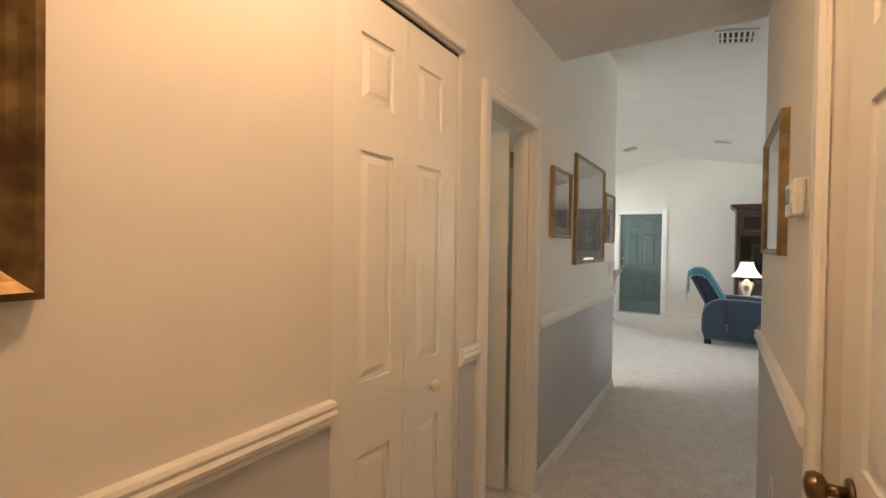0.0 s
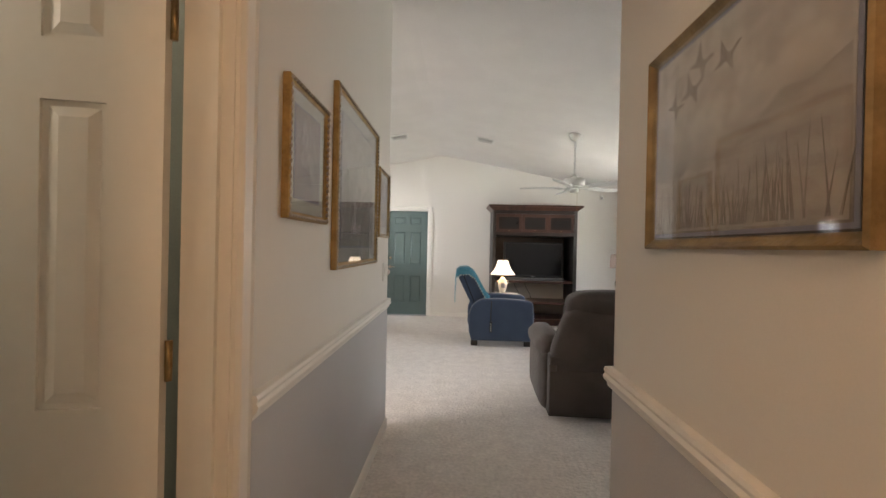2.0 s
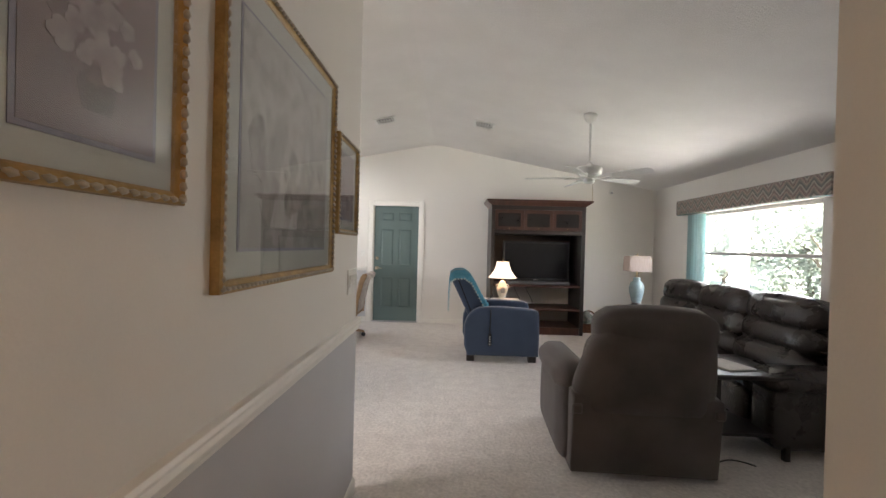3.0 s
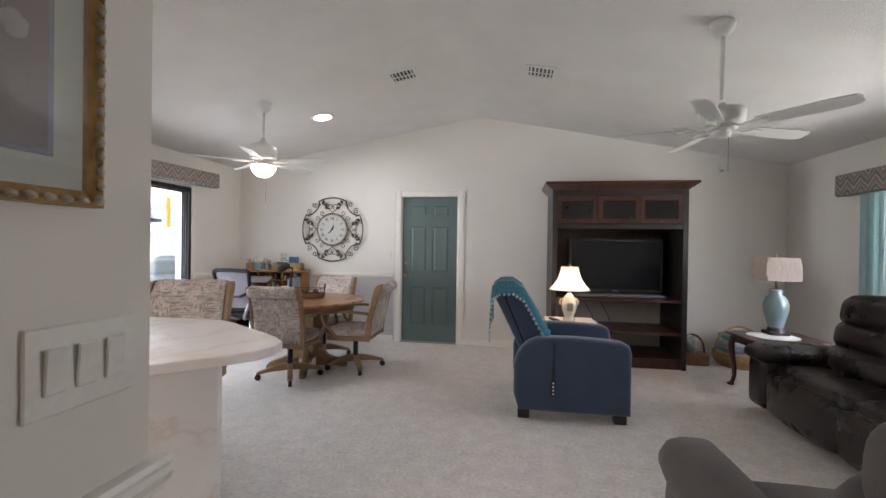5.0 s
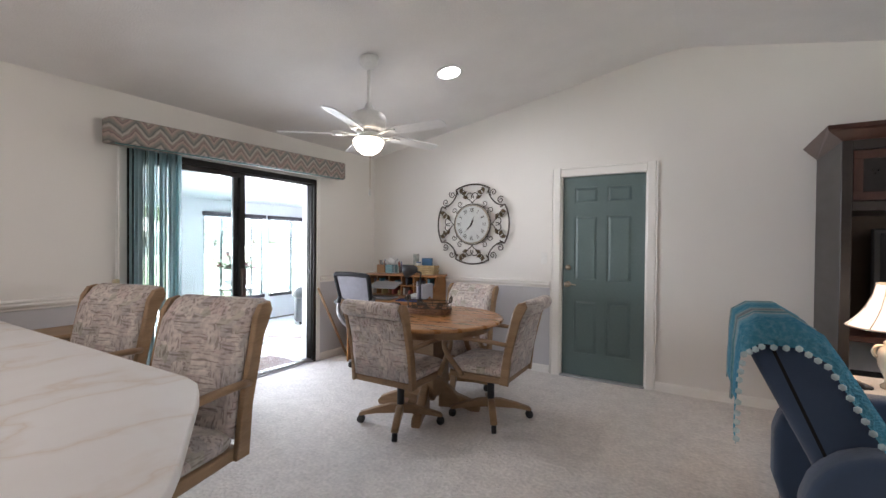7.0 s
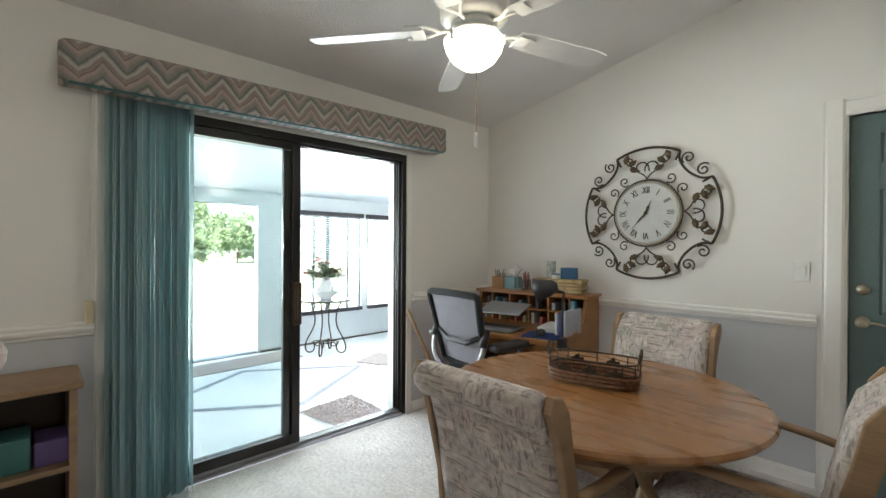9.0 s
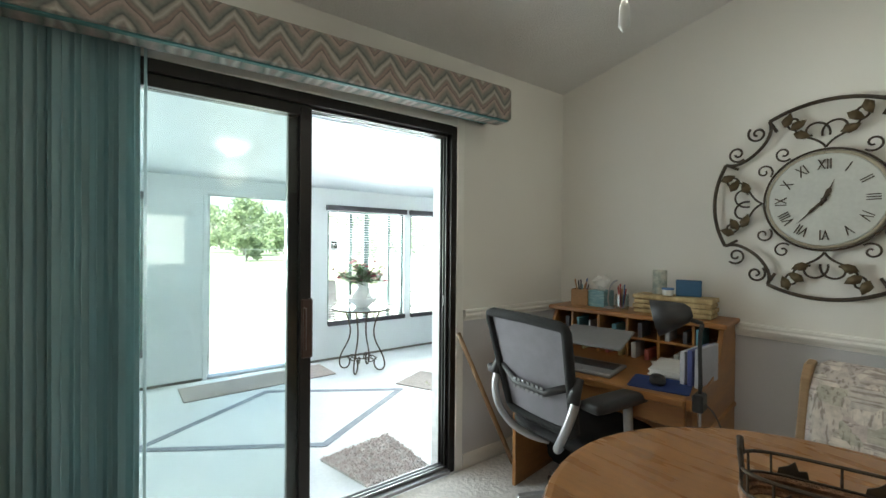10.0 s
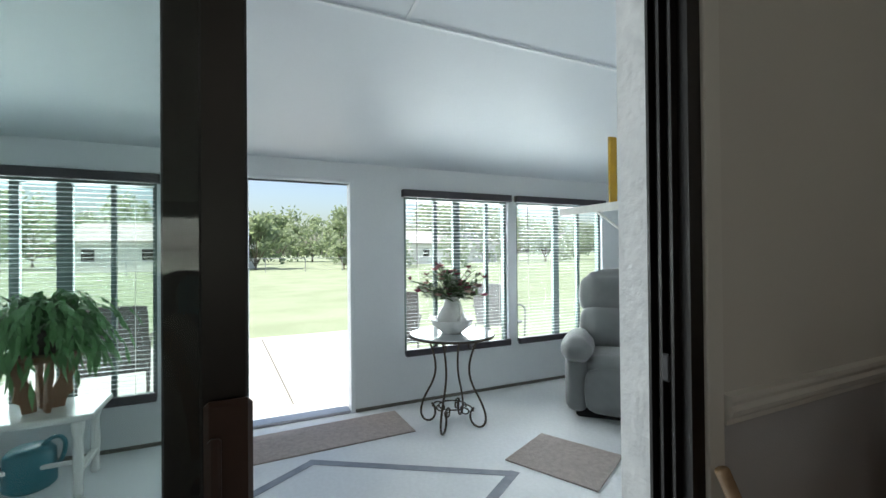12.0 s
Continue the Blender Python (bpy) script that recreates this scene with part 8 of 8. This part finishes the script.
part("handle", tube(bez((0, 0.05, 0.22), (0, 0.12, 0.33), (0, 0.22, 0.25), (0, 0.11, 0.08), 10), 0.012, 8), MATS["teal_plastic"], wc, smooth=True)

# sunroom recliner
sr = thing("sunroom_recliner", "grey-green fabric recliner with stuffed arms", "recliner", pose(-6.20, 11.27, FLZ, 0, 0, -135) @ Matrix.Diagonal((0.96, 0.96, 0.96, 1)))
c = cushion(-0.30, 0.30, -0.13, 0.13, -0.22, 0.22, 0.05, 10, r=0.10)
part("back_cushion", move(c, pose(0, -0.22, 0.66, 12)), SUNUP, sr, smooth=True)
c = cushion(-0.31, 0.31, -0.13, 0.13, -0.20, 0.20, 0.05, 10, r=0.10)
part("head_cushion", move(c, pose(0, -0.30, 0.96, 12)), SUNUP, sr, smooth=True)
part("seat", cushion(-0.27, 0.27, -0.15, 0.42, 0.26, 0.50, 0.03, 10, r=0.07), SUNUP, sr, smooth=True)
part("footrest", cushion(-0.27, 0.27, 0.38, 0.48, 0.08, 0.42, 0.02, 8, r=0.05), SUNUP, sr, smooth=True)
part("base", box(-0.36, 0.36, -0.32, 0.36, 0.0, 0.12, 0.02), BLACKF, sr)
for sx in (-1, 1):
    x0, x1 = sorted((sx * 0.26, sx * 0.44))
    part("arm", cushion(x0, x1, -0.30, 0.42, 0.05, 0.52, 0.015, 10, r=0.07), SUNUP, sr, smooth=True)
    part("arm_pad", cushion(x0 - 0.02, x1 + 0.02, -0.22, 0.47, 0.46, 0.64, 0.03, 10, r=0.085), SUNUP, sr, smooth=True)

# wire shelf, yellow strip and dried sprig at the right of the doorway
ws = thing("wire_shelf", "white wire shelf on slanted brackets", "shelf", pose(-5.46, 10.88, 1.60))
for i in range(9):
    part("wire", cyl((-0.75, -0.2 + 0.05 * i, 0), (0.8, -0.2 + 0.05 * i, 0), 0.004, seg=6), WHITEP, ws)
for x in (-0.75, -0.3, 0.2, 0.8):
    part("cross_wire", cyl((x, -0.22, -0.006), (x, 0.22, -0.006), 0.005, seg=6), WHITEP, ws)
for x in (-0.45, 0.45):
    part("bracket", tube([(x, -0.2, -0.01), (x + 0.28, -0.0, -0.30)], 0.009, 6), WHITEP, ws)
part("front_lip", box(-0.76, 0.8, -0.225, -0.215, -0.05, 0.004), WHITEP, ws)
ys = thing("yellow_level", "yellow strip standing on the wire shelf", "tool", pose(-5.92, 10.91, 1.61))
part("strip", box(-0.012, 0.012, -0.035, 0.035, 0, 0.52, 0.003), mat("yellow_paint", (0.55, 0.32, 0.02), 0.4), ys)
dr = thing("dried_sprig", "pale dried sprig standing beside the stucco jamb", "dried flowers", pose(-4.62, 9.62, FLZ))
b = bmesh.new()
for i in range(4):
    pts = bez((0, 0, 0), (-0.02, 0, 0.15), (-0.03 - 0.03 * i, -0.05 * i + 0.05, 0.28), (-0.08 - 0.04 * i, -0.16 + 0.09 * i, 0.38 - 0.03 * i), 8)
    tube(pts, 0.002, 4, bm=b)
    for p in pts[4:]:
        for s in range(4):
            leaf_geo(b, p, Vector((rf.uniform(-1, 1), rf.uniform(-1, 1), rf.uniform(-0.5, 0.8))), 0.025, 0.02)
part("sprays", b, mat("dried_cream", (0.55, 0.52, 0.38), 0.9), dr)
part("vase", lathe([(0.05, 0), (0.06, 0.05), (0.03, 0.13), (0.035, 0.15)], 16), STUCCO, dr, smooth=True)

# ---- outdoors ----
ck2 = thing("patio_joint", "dark joint line in the patio concrete", "joint", pose(0, 0, -0.12), kind="structure")
part("joint", prism([(-7.4, 8.80), (-7.4, 8.815), (-11.2, 8.66), (-11.2, 8.64)], 0.0, 0.003, "z"), MATS["dark_joint"], ck2)


def patio_chair(x, y, turn, wick):
    c = thing("patio_chair", "dark wicker patio chair" if wick else "grey metal mesh patio chair with curved arms", "patio chair", pose(x, y, -0.12 if x > -11 else -0.22, 0, 0, turn))
    m = mat("dark_wicker", (0.08, 0.07, 0.065), 0.8, bump=0.8, bscale=120) if wick else mat("patio_grey", (0.22, 0.22, 0.23), 0.5, 0.4)
    part("seat", box(-0.25, 0.25, -0.22, 0.25, 0.40, 0.43, 0.012), m, c)
    part("backrest", move(cushion(-0.25, 0.25, -0.015, 0.015, -0.28, 0.28, 0.01, 6, r=0.014), pose(0, -0.28, 0.70, 14)), m, c)
    for sx in (-1, 1):
        part("arm", tube(bez((sx * 0.26, -0.30, 0.66), (sx * 0.29, -0.1, 0.70), (sx * 0.29, 0.2, 0.68), (sx * 0.27, 0.28, 0.56), 8), 0.014, 8), m, c)
        part("front_leg", cyl((sx * 0.26, 0.26, 0), (sx * 0.27, 0.28, 0.57), 0.013, seg=8), m, c)
        part("back_leg", cyl((sx * 0.26, -0.30, 0), (sx * 0.25, -0.24, 0.42), 0.013, seg=8), m, c)
    return c


patio_chair(-8.2, 9.95, 70, True)
patio_chair(-8.6, 11.6, 35, False)
patio_chair(-8.1, 7.35, 100, True)


TREELEAF = mat("tree_leaf", (0.17, 0.215, 0.135), 0.7, c2=(0.23, 0.275, 0.19), scale=1.5)
_n, _l = TREELEAF.node_tree.nodes, TREELEAF.node_tree.links
_tl, _mx = _n.new("ShaderNodeBsdfTranslucent"), _n.new("ShaderNodeMixShader")
_tl.inputs["Color"].default_value, _mx.inputs["Fac"].default_value = (0.34, 0.42, 0.24, 1), 0.5
_l.new(_n["Principled BSDF"].outputs["BSDF"], _mx.inputs[1])
_l.new(_tl.outputs["BSDF"], _mx.inputs[2])
_l.new(_mx.outputs["Shader"], _n["Material Output"].inputs["Surface"])


def tree(x, y, h, r, trunk_h, seed, name="tree", label="leafy green broadleaf tree behind the lawn", dens=1500, leaf=None):
    t = thing(name, label, "tree" if name == "tree" else "bush", pose(x, y, -0.22))
    g = random.Random(seed)
    b = tube([(0, 0, 0), (0.03 * h * 0.2, 0, trunk_h * 0.6), (0, 0.02 * h, h * 0.7)], 0.035 * h * 0.5 + 0.03, 8, taper=0.03)
    for k in range(6):
        a = g.uniform(0, 6.28)
        z0 = trunk_h * g.uniform(0.6, 1.2)
        tube([(0, 0, z0), (math.cos(a) * r * 0.4, math.sin(a) * r * 0.4, z0 + (h - z0) * 0.4), (math.cos(a) * r * 0.75, math.sin(a) * r * 0.75, z0 + (h - z0) * 0.6)], 0.05, 6, bm=b, taper=0.015)
    part("trunk", b, mat("bark", (0.13, 0.10, 0.075), 0.95, bump=0.8, bscale=12), t)
    verts, faces = [], []
    clumps = []
    for k in range(26):
        a, e = g.uniform(0, 6.28), g.uniform(-0.9, 1.4)
        q = g.uniform(0.45, 1.0)
        clumps.append((Vector((math.cos(a) * math.cos(e) * r * q, math.sin(a) * math.cos(e) * r * q, h * (0.42 + 0.48 * math.sin(e) * q))), r * g.uniform(0.18, 0.36)))
    s = (0.06 * r + 0.06) * (1500 / dens) ** 0.5
    for i in range(dens):
        c, cr = clumps[i % 26]
        p = c + Vector((g.gauss(0, 1), g.gauss(0, 1), g.gauss(0, 0.8))) * cr * 0.5
        d1 = Vector((g.uniform(-1, 1), g.uniform(-1, 1), g.uniform(-1, 1))).normalized()
        d2 = d1.orthogonal().normalized()
        n0 = len(verts)
        verts += [p - d1 * s, p + d2 * s * 0.5, p + d1 * s, p - d2 * s * 0.5]
        faces.append((n0, n0 + 1, n0 + 2, n0 + 3))
    me = bpy.data.meshes.new("crown")
    me.from_pydata([tuple(v) for v in verts], [], faces)
    me.materials.append(leaf or TREELEAF)
    cr = new("crown", me)
    cr.parent = t
    tagged(cr, kind="stuff")
    return t


rt2 = random.Random(21)
for i in range(20):
    a = -32 + 76 * i / 19
    d = rt2.uniform(58, 80)
    hh = rt2.uniform(7.0, 11.5)
    tree(-7 - d * math.cos(radians(a)), 9 + d * math.sin(radians(a)), hh, hh * 0.55, hh * 0.10, 100 + i)
for i, (x, y, h) in enumerate(((-44, 17.0, 3.0), (-43, 20.5, 4.2), (-46, 23.0, 3.4), (-48, 9.5, 5.5), (-41, 27, 3.5))):
    tree(x, y, h, h * 0.55, 0.3, 300 + i, "bush", "rounded green bush at the edge of lawn", 800)
# hedge leaf is a paler green, with the outdoor glare put into its colour
for i, (x, y, h) in enumerate(((9.5, 13.5, 3.2), (10.5, 10.5, 4.0), (11.0, 16.5, 4.2), (12.5, 19.5, 4.4), (13.0, 24, 5))):
    tree(x, y, h, h * 0.55, 0.3, 400 + i, "bush", "dense green hedge bush across the street yard", 14000, mat("glare_hedge_leaf", (0.23, 0.26, 0.20), 0.6, c2=(0.30, 0.33, 0.27), scale=3))


def far_house(x, y, turn, w, d, h, label):
    o = thing("neighbor_house", label, "house", pose(x, y, -0.22, 0, 0, turn))
    wl = part("wall", box(-w / 2, w / 2, -d / 2, d / 2, 0, h), mat("house_siding", (0.62, 0.61, 0.57), 0.9, scale=2), o)
    part("roof", prism([(-d / 2 - 0.4, h), (0, h + d * 0.22), (d / 2 + 0.4, h), (d / 2 + 0.4, h + 0.12), (0, h + d * 0.22 + 0.15), (-d / 2 - 0.4, h + 0.12)], -w / 2 - 0.3, w / 2 + 0.3, "x"), mat("grey_shingle", (0.42, 0.40, 0.38), 0.9, scale=3), o)
    for k in range(3):
        part("window", box(-w / 3 + w / 3 * k - 0.5, -w / 3 + w / 3 * k + 0.5, -d / 2 - 0.03, -d / 2 + 0.02, 0.9, 2.0), SCREEN, o)
    return o


far_house(-52, 2, 75, 14, 8, 2.6, "pale neighbouring bungalow with grey roof beyond lawn")
far_house(-60, 34, 105, 16, 8, 2.6, "pale neighbouring bungalow behind the trees")
fc = thing("chain_fence", "low grey chain-link fence at lawn edge", "fence", pose(-40, 0, -0.22))
for i in range(16):
    part("post", cyl((0, -8 + 3 * i, 0), (0, -8 + 3 * i, 1.15), 0.03, seg=8), ALU, fc)
part("top_rail", cyl((0, -8, 1.12), (0, 37, 1.12), 0.022, seg=8), ALU, fc)
for k in range(6):
    part("wire", cyl((0, -8, 0.15 + 0.17 * k), (0, 37, 0.15 + 0.17 * k), 0.006, seg=5), ALU, fc)
# street side: porch column and slab
pc = thing("porch_column", "square white porch column by the street window", "column", pose(4.75, 10.3, -0.2))
part("shaft", box(-0.11, 0.11, -0.11, 0.11, 0.08, 2.6, 0.01), TRIM, pc)
part("plinth", box(-0.14, 0.14, -0.14, 0.14, 0, 0.08, 0.01), TRIM, pc)
shell("pavement_porch", box(3.4, 5.2, 4.0, 12.0, -0.3, -0.1, 0.01), PATIO, "pale concrete porch slab before the house", "porch")
shell("road", box(14.5, 20.5, -60, 90, -0.3, -0.2), PATIO, "pale concrete street beyond the yard", "road")
